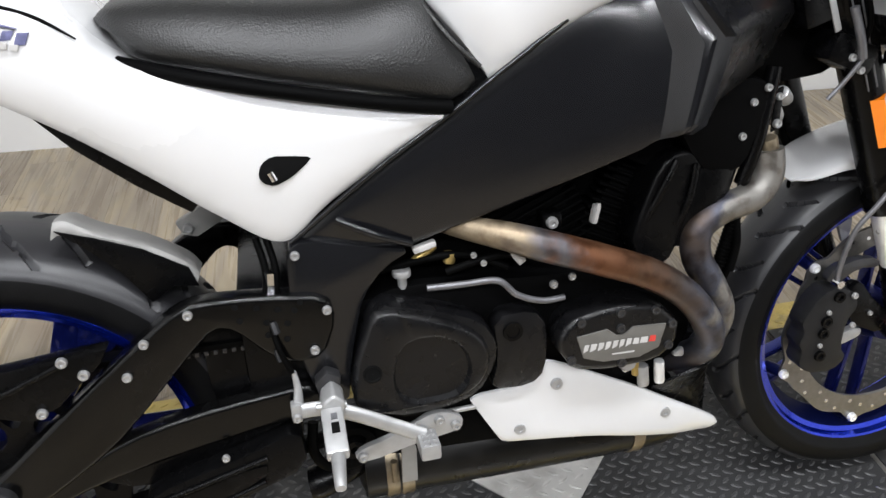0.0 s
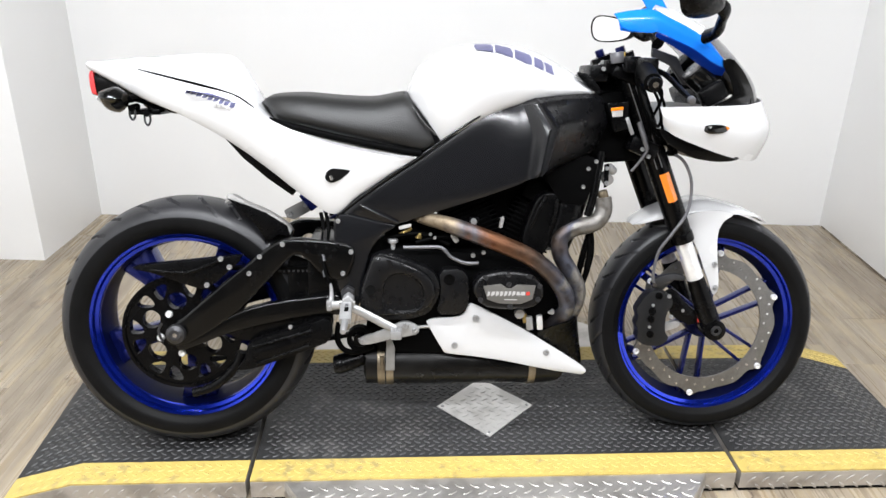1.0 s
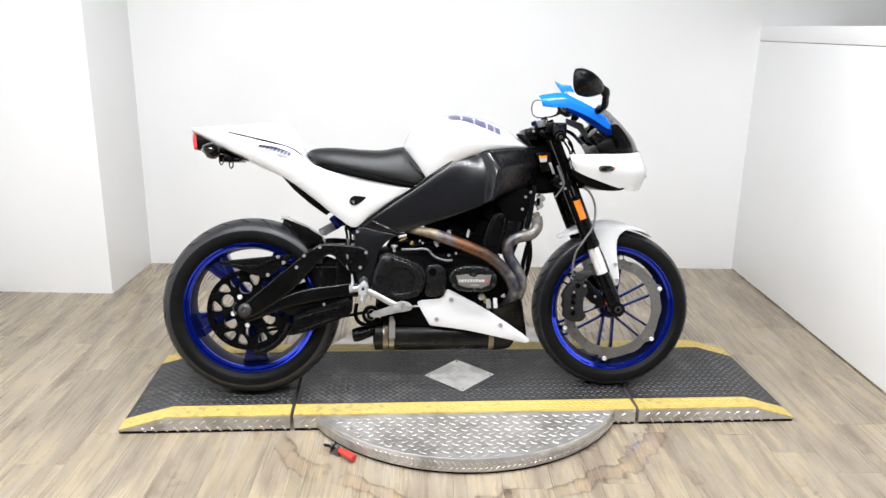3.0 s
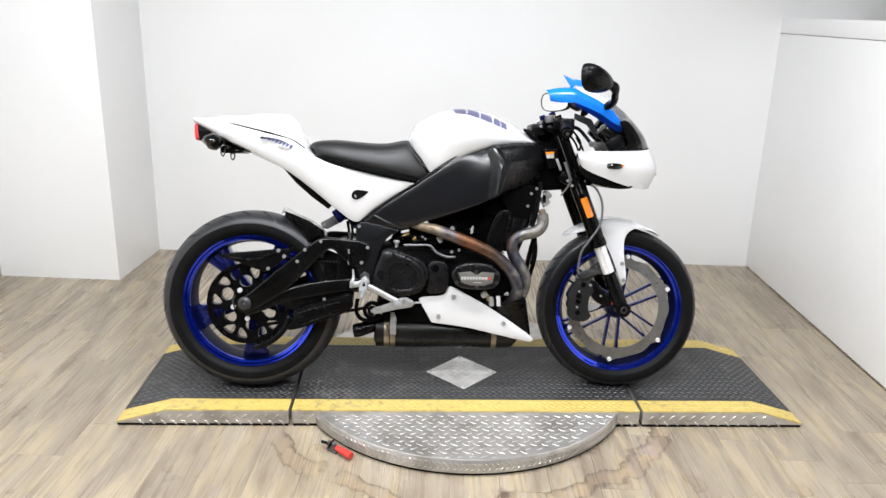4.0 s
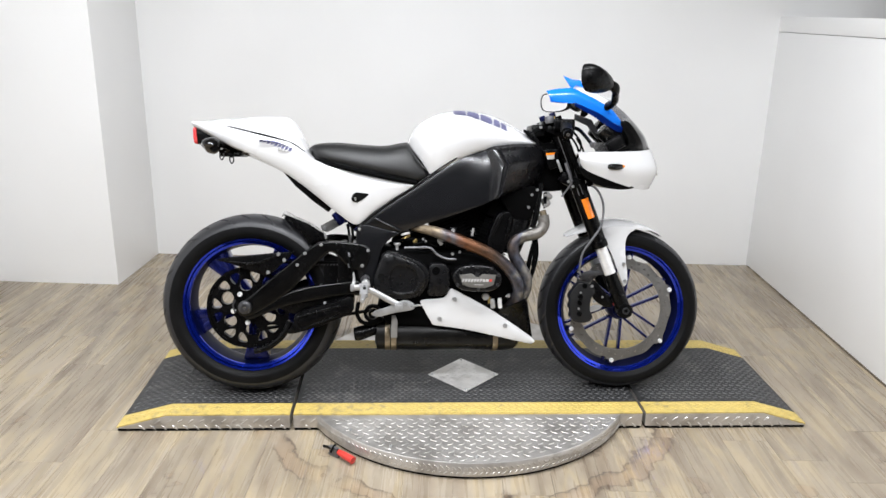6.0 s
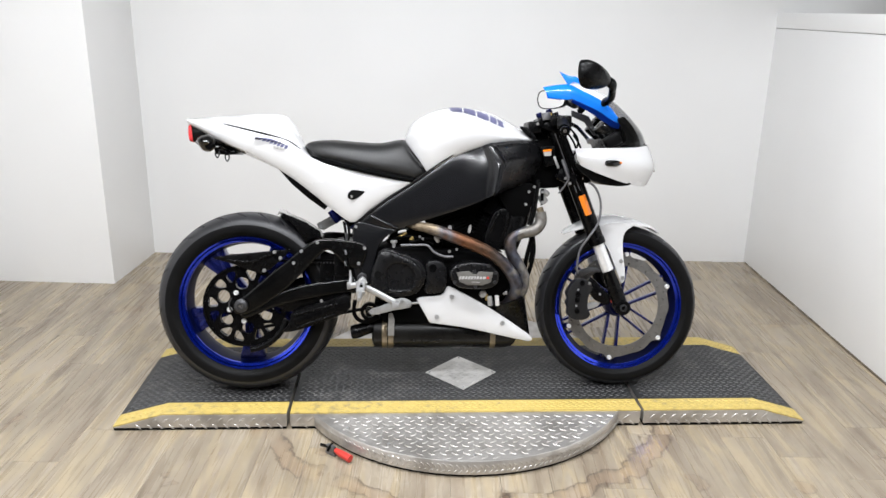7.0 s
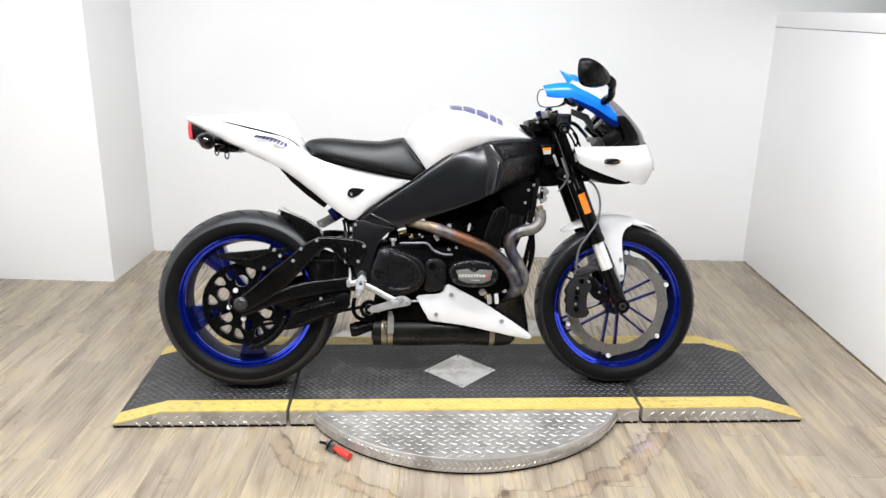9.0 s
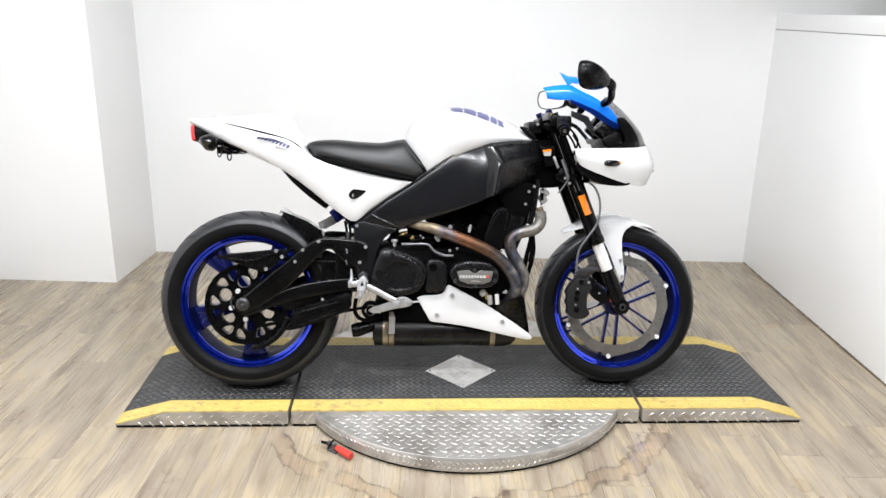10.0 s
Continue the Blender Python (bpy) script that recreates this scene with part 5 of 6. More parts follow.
gauges = part("instrument_housing", box(0.470, 0.530, -0.115, 0.115, 0.862, 0.905, 0.010, turn=Matrix.Rotation(radians(-25), 4, "Y")), PLASTIC, bike, "black instrument housing behind the screen")
part("gauge", rod((0.455, -0.085, 0.935), (0.495, -0.085, 0.900), 0.034, bevel=0.006), GLOSS_BLACK, gauges)
part("gauge", rod((0.455, 0.03, 0.95), (0.495, 0.03, 0.915), 0.040, bevel=0.006), BLACK, gauges)
part("gauge_glass", rod((0.452, -0.085, 0.938), (0.455, -0.085, 0.935), 0.029), SMOKE_LENS, gauges)
part("switch_box", box(0.455, 0.515, -0.150, -0.118, 0.858, 0.900, 0.006, turn=Matrix.Rotation(radians(-30), 4, "Y")), PLASTIC, gauges)
part("mount_bracket", plate([(0.36, 0.985), (0.42, 0.965), (0.455, 0.90), (0.44, 0.90), (0.405, 0.945), (0.36, 0.965)], -0.07, -0.055, 0.003), DARK_STEEL, gauges)

# blue screen: swept wing on the near edge, lip above the hood
wing_rows = []
for up, lo in (((0.246, -0.135, 1.056), (0.258, -0.150, 1.018)), ((0.290, -0.130, 1.064), (0.297, -0.150, 1.014)), ((0.338, -0.124, 1.066), (0.340, -0.148, 1.016)), ((0.380, -0.124, 1.048), (0.380, -0.146, 1.002)),
               ((0.426, -0.126, 1.026), (0.430, -0.146, 0.980)), ((0.476, -0.130, 0.993), (0.476, -0.145, 0.951)), ((0.512, -0.134, 0.948), (0.508, -0.142, 0.938))):
    u, l2 = Vector(up), Vector(lo)
    wing_rows.append([l2, l2.lerp(u, 0.5) + Vector((0, -0.008, 0.004)), u])
under_rows = [[r[0] + Vector((0.002, 0.002, -0.001)), r[0] + Vector((0.004, 0.020, -0.012)) * k, r[0] + Vector((0.006, 0.034, -0.020)) * k] for r, k in zip(wing_rows[2:], (0.35, 0.6, 0.9, 1.0, 0.8))]
screen = sheet(wing_rows, 0.003, 5, 4)
screen_part = part("windscreen", screen, BLUE_SCREEN, bike, "bright blue swept windscreen")
lip_bm = plate([(0.318, 1.117), (0.351, 1.104), (0.379, 1.101), (0.400, 1.067), (0.360, 1.062), (0.344, 1.079)], -0.052, -0.049, 0.001)
sheet_rows = [[(0.346, y, 1.077), (0.360, y, 1.062)] for y in (-0.049, -0.02, 0.02, 0.05)]
part("lip", join(lip_bm, sheet(sheet_rows, 0.003, 2, 2)), BLUE_SCREEN, screen_part)
part("wing_return", sheet(under_rows, 0.002, 4, 3), DEEP_BLUE, screen_part, "shaded blue return under the wing")
part("wing_fold", plate([(0.252, 1.040), (0.330, 1.040), (0.345, 1.020), (0.330, 1.012), (0.262, 1.019)], -0.156, -0.1515, 0.001, 1), BLUE_SCREEN, screen_part)

for s in (-1, 1):
    cx, cy, cz = 0.372, s * 0.318, 1.073 if s < 0 else 1.050
    k0 = 0.98 if s < 0 else 0.86
    th = radians(42)
    nx, ny, lx, ly = math.cos(th), s * math.sin(th), math.sin(th), -s * math.cos(th)
    shell_rows = []
    for dx, k in ((-0.014, 0.96), (-0.012, 1.0), (0.004, 0.97), (0.020, 0.82), (0.034, 0.55), (0.041, 0.12)):
        ring = []
        for j in range(12):
            a = 2 * math.pi * j / 12
            wy, wz = 0.082 * k0 * math.copysign(abs(math.cos(a)) ** 0.75, math.cos(a)), 0.041 * k0 * math.copysign(abs(math.sin(a)) ** 0.75, math.sin(a))
            wz *= 1 - 0.30 * wy / 0.082
            up = -0.10 * wy
            ring.append((cx + dx * nx + wy * k * lx, cy + dx * ny + wy * k * ly, cz + up + wz * k))
        shell_rows.append(ring)
    mir = part("mirror", loft(shell_rows, 3, 2, mirror=False, closed_ring=True), PLASTIC, bike, "black plastic mirror on a curved stalk")
    bm = bmesh.new()
    mid = Vector((cx - 0.0156 * nx, cy - 0.0156 * ny, cz))
    vs = [bm.verts.new(mid + (Vector(p) - Vector((cx - 0.014 * nx, cy - 0.014 * ny, cz))) * 0.93) for p in catmull(shell_rows[0], 3, True)]
    bm.faces.new(vs)
    bmesh.ops.solidify(bm, geom=bm.faces[:], thickness=0.001)
    part("glass", bm, MIRROR, mir)
    part("stalk", tube([(cx + 0.055 * lx + 0.012, cy + 0.055 * ly, cz - 0.006), (0.446, s * 0.262, cz - 0.020), (0.456, s * 0.225, 1.034), (0.460, s * 0.198, 1.016), (0.450, s * 0.165, 1.006)], 0.016, radii=[0.015, 0.017, 0.016, 0.018, 0.021], flat=0.65), PLASTIC, mir)

# ---- fork, bars, front fender ----
AX = Vector((0.547, 0, 0.300)) - Vector((0.284, 0, 0.957))
AX.normalize()


def on_fork(t, y):
    """A point t metres up the fork leg's axis from the axle."""
    p = Vector((0.547, y, 0.300)) - AX * t
    return (p.x, y, p.z)


for s in (-1, 1):
    y = s * 0.094
    leg = part("fork_leg", tube([on_fork(0.245, y), on_fork(0.30, y), on_fork(0.47, y), on_fork(0.72, y)], 0.028, radii=[0.0255, 0.027, 0.0275, 0.027], steps=3, seg=28), BLACK, bike, "black upside-down fork leg")
    part("stanchion", rod(on_fork(0.125, y), on_fork(0.250, y), 0.0205, 24), BRIGHT_ZINC, leg, "bright chromed fork tube")
    part("collar", rod(on_fork(0.240, y), on_fork(0.265, y), 0.0285, 28, bevel=0.003), BLACK, leg)
    part("fork_foot", tube([on_fork(-0.012, y), on_fork(0.04, y), on_fork(0.10, y), on_fork(0.140, y)], 0.025, radii=[0.024, 0.026, 0.024, 0.0215], steps=4, seg=24), BLACK, leg)
    part("axle_clamp", rod((0.547, y - s * 0.030, 0.300), (0.547, y + s * 0.028, 0.300), 0.027, 28, bevel=0.004), BLACK, leg)
    part("axle_end", lathe([(0.007, 0), (0.011, 0), (0.013, s * -0.004), (0.013, s * -0.008), (0.007, s * -0.008)], 24, (0.547, y + s * 0.033, 0.300)), DARK_STEEL, leg)
    p0, p1 = Vector(on_fork(0.352, y)), Vector(on_fork(0.424, y))
    part("reflector", tube([p0 + Vector((0, s * 0.0255, 0)), p1 + Vector((0, s * 0.0255, 0))], 0.0120, seg=4), ORANGE, leg, "rectangular orange reflector")
    part("fork_cap", rod(on_fork(0.72, y), on_fork(0.738, y), 0.0115, 6, bevel=0.002), BLUE_DULL, leg, "blue anodised fork cap")
    for back in (0.0, 0.012):
        ends = [Vector(on_fork(t, y + s * 0.0275)) - Vector((back, 0, back * 0.4)) for t in (0.44, 0.56, 0.70)]
        part("guard_strip", tube(ends, 0.0013, seg=8), GUNMETAL, leg, "thin bright guard strip")
part("front_axle", rod((0.547, -0.11, 0.300), (0.547, 0.11, 0.300), 0.011), GUNMETAL, bike)
lower_clamp = part("lower_triple_clamp", box(0.300, 0.372, -0.130, 0.130, 0.735, 0.775, 0.010, turn=Matrix.Rotation(radians(22), 4, "Y")), BLACK, bike)
bolt(lower_clamp, 0.330, -0.131, 0.752), bolt(lower_clamp, 0.345, -0.131, 0.735)
upper_clamp = part("upper_triple_clamp", box(0.250, 0.325, -0.130, 0.130, 0.905, 0.932, 0.008, turn=Matrix.Rotation(radians(22), 4, "Y")), BLACK, bike)
part("clamp_label", plate([(0.250, 0.847), (0.279, 0.850), (0.279, 0.828), (0.255, 0.826)], -0.1315, -0.1300, 0.0003), PALE, frame_part, "small white and orange warning label")
part("clamp_label", plate([(0.250, 0.847), (0.279, 0.850), (0.2793, 0.843), (0.2505, 0.840)], -0.1330, -0.1318, 0.0003), ORANGE, frame_part)
part("label_plate", plate([(0.240, 0.858), (0.292, 0.862), (0.296, 0.80), (0.262, 0.79)], -0.130, -0.100, 0.004), BLACK, frame_part)
for s in (-1, 1):
    clip = part("clip_on_bar", tube([(0.300, s * 0.115, 0.945), (0.295, s * 0.22, 0.930), (0.276, s * 0.345, 0.905)], 0.011), BLACK, bike)
    part("grip", tube([(0.296, s * 0.225, 0.930), (0.288, s * 0.28, 0.918), (0.2745, s * 0.348, 0.904)], 0.018, radii=[0.0195, 0.0185, 0.0195]), HOSE, clip, "black rubber grip")
    part("bar_end", rod((0.2743, s * 0.349, 0.9038), (0.2728, s * 0.368, 0.901), 0.0145, bevel=0.003), BLACK, clip)
    part("bar_plug", rod((0.2727, s * 0.3685, 0.901), (0.2724, s * 0.371, 0.9005), 0.006), CHROME, clip)
    part("switch_gear", box(0.285, 0.328, s * 0.200 - 0.022, s * 0.200 + 0.022, 0.915, 0.958, 0.008), PLASTIC, clip)
    part("lever_bar", tube([(0.300, s * 0.17, 0.942), (0.340, s * 0.21, 0.925), (0.352, s * 0.28, 0.895), (0.352, s * 0.352, 0.872)], 0.006, flat=0.6), BLACK, clip, "black hand lever")
    part("lever_ball", rod((0.352, s * 0.350, 0.873), (0.353, s * 0.362, 0.868), 0.0085, bevel=0.004), GUNMETAL, clip)
    part("lever_clamp", box(0.27, 0.305, s * 0.155 - 0.014, s * 0.155 + 0.014, 0.925, 0.962, 0.005), BLACK, clip)
master = part("brake_reservoir", rod((0.262, -0.130, 0.948), (0.258, -0.130, 0.972), 0.016, bevel=0.004), GUNMETAL, bike)
part("reservoir_bracket", box(0.238, 0.262, -0.115, -0.08, 0.925, 0.955, 0.004), BLACK, master)
part("ignition_nest", box(0.205, 0.250, -0.10, 0.02, 0.905, 0.945, 0.008), PLASTIC, bike)
for y, z in ((-0.09, 0.95), (-0.11, 0.935), (-0.06, 0.945)):
    bolt(master, 0.245 + y * 0.1, y, z, size=1.0)
part("yellow_tag", box(0.262, 0.278, -0.128, -0.118, 0.962, 0.972, 0.001), YELLOW_TAG, master)
# cables beside the steering head
for pts in ([(0.30, -0.135, 0.93), (0.318, -0.14, 0.86), (0.345, -0.135, 0.79), (0.335, -0.12, 0.73)], [(0.315, -0.15, 0.92), (0.352, -0.15, 0.87), (0.372, -0.14, 0.80), (0.40, -0.125, 0.745)],
            [(0.33, -0.14, 0.93), (0.372, -0.12, 0.88), (0.362, -0.09, 0.82), (0.35, -0.07, 0.76)], [(0.36, -0.10, 0.90), (0.39, -0.09, 0.85), (0.385, -0.06, 0.79)]):
    part("cable", tube(pts, 0.0035), HOSE, bike)
part("clear_cable", tube([(0.316, -0.138, 0.815), (0.330, -0.142, 0.775), (0.338, -0.140, 0.752)], 0.0055), GUNMETAL, bike)
part("cable", tube([(0.340, -0.138, 0.750), (0.326, -0.132, 0.725), (0.308, -0.126, 0.700)], 0.003), GUNMETAL, bike)
line = part("brake_line", tube([(0.405, -0.118, 0.742), (0.432, -0.132, 0.722), (0.452, -0.135, 0.672), (0.447, -0.135, 0.604), (0.415, -0.132, 0.550), (0.388, -0.125, 0.506), (0.380, -0.118, 0.450), (0.384, -0.112, 0.420)], 0.0038), GUNMETAL, bike, "braided steel brake line")
part("banjo", rod((0.384, -0.122, 0.420), (0.384, -0.108, 0.420), 0.006), CHROME, line)
part("line_clip", box(0.395, 0.418, -0.125, -0.108, 0.735, 0.752, 0.003), BLACK, line)
# front fender: hoop over the tyre with a leg to each fork foot
rows = []
for q, w, r, sk in ((127.5, 0.026, 0.330, 0.002), (125.0, 0.048, 0.332, 0.008), (121, 0.058, 0.333, 0.014), (115, 0.065, 0.333, 0.022), (107, 0.073, 0.331, 0.038), (94, 0.077, 0.329, 0.044), (82, 0.074, 0.320, 0.024), (70, 0.060, 0.313, 0.012), (60, 0.016, 0.306, 0.006)):
    a = radians(q)
    rows.append([(FC.x + (r - d) * math.cos(a), y, FC.z + (r - d) * math.sin(a)) for y, d in ((-w, sk), (-w * 0.95, sk * 0.45), (-w * 0.65, 0.003), (0, 0.0), (w * 0.65, 0.003), (w * 0.95, sk * 0.45), (w, sk))])
fender = part("front_fender", sheet(rows, 0.003), WHITE, bike, "glossy white front fender", 50)
leg_prof = [(0.440, 0.570), (0.490, 0.596), (0.560, 0.598), (0.590, 0.588), (0.560, 0.570), (0.548, 0.542), (0.552, 0.480), (0.560, 0.430), (0.562, 0.395), (0.550, 0.378), (0.540, 0.400), (0.522, 0.445), (0.500, 0.500), (0.474, 0.540)]
leg_bm = plate(leg_prof, -0.084, -0.076, 0.003, 1)
leg_left = mirrored(leg_bm)
fl = part("fender_leg", leg_bm, WHITE, fender)
part("fender_leg", leg_left, WHITE, fender)
bolt(fl, 0.545, -0.085, 0.462, size=1.3), bolt(fl, 0.552, -0.085, 0.402, size=1.3)
# brake caliper
cal = part("brake_caliper", plate([(0.369, 0.383), (0.388, 0.400), (0.428, 0.395), (0.446, 0.364), (0.428, 0.339), (0.426, 0.293), (0.440, 0.273), (0.420, 0.252), (0.376, 0.254), (0.354, 0.272), (0.358, 0.296), (0.349, 0.312), (0.357, 0.330), (0.349, 0.348), (0.358, 0.364)], -0.098, -0.062, 0.009, 1), CALIPER, bike, "dark grey multi-piston brake caliper")
for x, z in ((0.405, 0.386), (0.390, 0.346), (0.388, 0.326), (0.388, 0.286)):
    part("piston_cap", lathe([(0.0005, -0.100), (0.0045, -0.100), (0.005, -0.103), (0.0085, -0.103), (0.009, -0.097), (0.0005, -0.097)], 20, (x, 0, z), closed=False), BLACK, cal)
for x, z in ((0.391, 0.362), (0.385, 0.305)):
    bolt(cal, x, -0.099, z, True)
part("caliper_bracket", plate([(0.424, 0.392), (0.446, 0.404), (0.476, 0.366), (0.520, 0.330), (0.500, 0.300), (0.446, 0.326), (0.430, 0.360)], -0.092, -0.074, 0.005, 1), BLACK, cal)
part("caliper_top", plate([(0.384, 0.410), (0.396, 0.430), (0.440, 0.441), (0.474, 0.434), (0.474, 0.420), (0.438, 0.424), (0.406, 0.402)], -0.090, -0.074, 0.003, 1), DARK_STEEL, cal, "dark steel caliper mount")
bolt(cal, 0.430, -0.100, 0.385), bolt(cal, 0.440, -0.095, 0.330), bolt(cal, 0.470, -0.093, 0.345, True)
part("red_mark", plate([(0.508, 0.322), (0.516, 0.328), (0.517, 0.318), (0.511, 0.314)], -0.0955, -0.0925, 0.0005), RED_PRINT, cal)
# added pale plate: imitates the light caught by the spoke behind
part("spoke_glint", plate([(0.408, 0.300), (0.452, 0.316), (0.470, 0.313), (0.468, 0.300), (0.440, 0.290), (0.412, 0.284)], -0.086, -0.072, 0.004, 1), ALLOY, cal, "short pale plate standing in for light on the spoke behind")

# ---- engine ----
engine = part("engine_block", plate([(-0.330, 0.340), (-0.335, 0.500), (-0.250, 0.522), (-0.12, 0.508), (-0.02, 0.505), (0.10, 0.492), (0.150, 0.430), (0.150, 0.365), (0.08, 0.315), (-0.25, 0.310)], -0.118, 0.150, 0.015, 1), CASTING, bike, "black V-twin engine block")
cover = part("pulley_cover", plate([(-0.340, 0.381), (-0.322, 0.447), (-0.300, 0.517), (-0.226, 0.498), (-0.163, 0.472), (-0.142, 0.435), (-0.146, 0.402), (-0.169, 0.362), (-0.215, 0.347), (-0.287, 0.347)], -0.153, -0.110, 0.010, 1), COVER, bike, "black moulded pulley cover")


def dished(outer, inner, y_low, y_high, slope=0.005, count=72):
    """A raised panel with outline outer, sunk inside the outline inner; both (x, z)."""
    cx, cz = sum(p[0] for p in inner) / len(inner), sum(p[1] for p in inner) / len(inner)

    def reach(loop, a):
        d, best = Vector((math.cos(a), math.sin(a))), 0.0
        for p, q in zip(loop, loop[1:] + loop[:1]):
            p, e = Vector((p[0] - cx, p[1] - cz)), Vector((q[0] - p[0], q[1] - p[1]))
            k = d.x * e.y - d.y * e.x
            if abs(k) > 1e-9:
                r, u = (p.x * e.y - p.y * e.x) / k, (p.x * d.y - p.y * d.x) / k
                if r > 0 and 0 <= u <= 1:
                    best = max(best, r)
        return best

    bm, rings = bmesh.new(), []
    for loop, grow, y in ((outer, 0.001, y_low), (outer, -0.002, y_high + 0.002), (outer, -slope, y_high), (inner, slope * 1.4, y_high), (inner, slope * 0.9, y_high + 0.001), (inner, 0.001, y_low - 0.0008), (inner, -0.004, y_low - 0.0004)):
        rings.append([])
        for k in range(count):
            a = 2 * math.pi * k / count
            r = reach(loop, a) + grow
            rings[-1].append(bm.verts.new((cx + r * math.cos(a), y, cz + r * math.sin(a))))
    for p, q in zip(rings, rings[1:]):
        for k in range(count):
            bm.faces.new((p[k - 1], p[k], q[k], q[k - 1]))
    bm.faces.new(rings[-1])
    bmesh.ops.recalc_face_normals(bm, faces=bm.faces[:])
    return bm


panel_edge = rounded([(-0.331, 0.430), (-0.312, 0.480), (-0.297, 0.514), (-0.228, 0.490), (-0.182, 0.468), (-0.158, 0.440), (-0.156, 0.405), (-0.176, 0.376), (-0.210, 0.364), (-0.285, 0.362), (-0.334, 0.368)], 1)
dish_edge = rounded([(-0.278, 0.424), (-0.266, 0.456), (-0.242, 0.463), (-0.208, 0.456), (-0.187, 0.430), (-0.185, 0.398), (-0.201, 0.377), (-0.230, 0.373), (-0.264, 0.375), (-0.278, 0.395)], 2)
part("cover_panel", dished(panel_edge, dish_edge, -0.1535, -0.1625), COVER, cover, "raised panel round a dished oval", 40)
part("cover_hole", lathe([(0.0005, -0.1630), (0.009, -0.1630), (0.010, -0.1645), (0.012, -0.1645), (0.0125, -0.151), (0.0005, -0.151)], 24, (-0.308, 0, 0.426), closed=False), DARK, cover)
mid = part("gearcase_cover", plate([(-0.148, 0.470), (-0.092, 0.472), (-0.073, 0.445), (-0.075, 0.375), (-0.097, 0.356), (-0.155, 0.358), (-0.142, 0.405)], -0.146, -0.110, 0.008, 1), COVER, bike)
part("plug", lathe([(0.0005, -0.148), (0.008, -0.148), (0.009, -0.150), (0.013, -0.150), (0.0135, -0.144), (0.0005, -0.144)], 24, (-0.122, 0, 0.446), closed=False), BLACK, mid)
cam_cover = part("cam_cover", plate([(-0.071, 0.4233), (-0.053, 0.4563), (-0.018, 0.4663), (0.017, 0.4693), (0.072, 0.4633), (0.103, 0.4323), (0.101, 0.3983), (0.073, 0.3763), (0.009, 0.3743), (-0.044, 0.3823)], -0.1670, -0.110, 0.009, 1, seg=3), COVER, bike, "black oval cam cover")
badge = part("badge", plate([(-0.043, 0.4343), (-0.001, 0.4393), (0.013, 0.4283), (0.024, 0.4283), (0.036, 0.4373), (0.082, 0.4343), (0.074, 0.4003), (0.046, 0.3893), (-0.005, 0.3913), (-0.033, 0.4013)], -0.1695, -0.1660, 0.001), GREY_DECAL, cam_cover, "grey winged badge with pale and red bars")
for x0, x1 in ((-0.034, -0.028), (-0.025, -0.017), (-0.014, -0.007), (-0.004, 0.003), (0.006, 0.013), (0.016, 0.022), (0.025, 0.032)):
    part("print_bar", plate([(x0, 0.4096), (x0 + 0.002, 0.4213), (x1 + 0.002, 0.4208), (x1, 0.4128)], -0.1702, -0.1696, 0), PALE, badge)
for x0, x1 in ((0.035, 0.043), (0.045, 0.056), (0.058, 0.067)):
    part("print_bar", plate([(x0, 0.4118), (x0 + 0.002, 0.4203), (x1 + 0.001, 0.4193), (x1, 0.4108)], -0.1702, -0.1696, 0), RED_PRINT if x0 > 0.05 else PALE, badge)
part("print_bar", plate([(0.007, 0.4003), (0.007, 0.4023), (0.038, 0.4013), (0.038, 0.3993)], -0.1702, -0.1696, 0), PALE, badge)
for x, z in ((-0.037, 0.4543), (0.017, 0.4603), (0.066, 0.4563), (0.091, 0.4323), (0.088, 0.4003), (0.022, 0.3843), (-0.049, 0.4003), (0.018, 0.4373)):
    part("screw", lathe([(0.0005, -0.1692), (0.003, -0.1692), (0.0032, -0.1708), (0.006, -0.1708), (0.0064, -0.1660), (0.0005, -0.1660)], 14, (x, 0, z), closed=False), DARK_STEEL, cam_cover)
# finned cylinders
for name, base, lean in (("front_cylinder", Vector((0.055, 0, 0.500)), 26), ("rear_cylinder", Vector((-0.035, 0, 0.500)), -24)):
    m = Matrix.Translation(base) @ Matrix.Rotation(radians(lean), 4, "Y")
    bm = box(-0.052, 0.052, -0.055, 0.075, 0.0, 0.12, 0.008)
    bmesh.ops.transform(bm, matrix=m, verts=bm.verts)
    cyl = part(name, bm, CASTING, bike, "black finned cylinder")
    for k in range(10):
        b2 = box(-0.068, 0.068, -0.062, 0.085, 0.008 + k * 0.0115, 0.0125 + k * 0.0115, 0.0015)
        bmesh.ops.transform(b2, matrix=m, verts=b2.verts)
        part("fin", b2, CASTING, cyl)
    b2 = box(-0.062, 0.062, -0.085, 0.085, 0.122, 0.185, 0.012)
    bmesh.ops.transform(b2, matrix=m, verts=b2.verts)
    part("cylinder_head", b2, CASTING, cyl)
cowl = loft([[(0.118, -0.075, 0.500), (0.112, -0.105, 0.515), (0.150, -0.112, 0.512), (0.175, -0.080, 0.500)], [(0.135, -0.075, 0.575), (0.132, -0.112, 0.578), (0.178, -0.118, 0.572), (0.198, -0.080, 0.566)],
             [(0.150, -0.070, 0.660), (0.150, -0.108, 0.660), (0.200, -0.112, 0.650), (0.222, -0.075, 0.645)]], 5, 4, mirror=False, closed_ring=True)
part("air_duct", cowl, PLASTIC, bike, "black moulded cylinder cooling duct")
part("intake_manifold", box(-0.07, 0.17, -0.040, 0.040, 0.572, 0.72, 0.02), CASTING, bike)
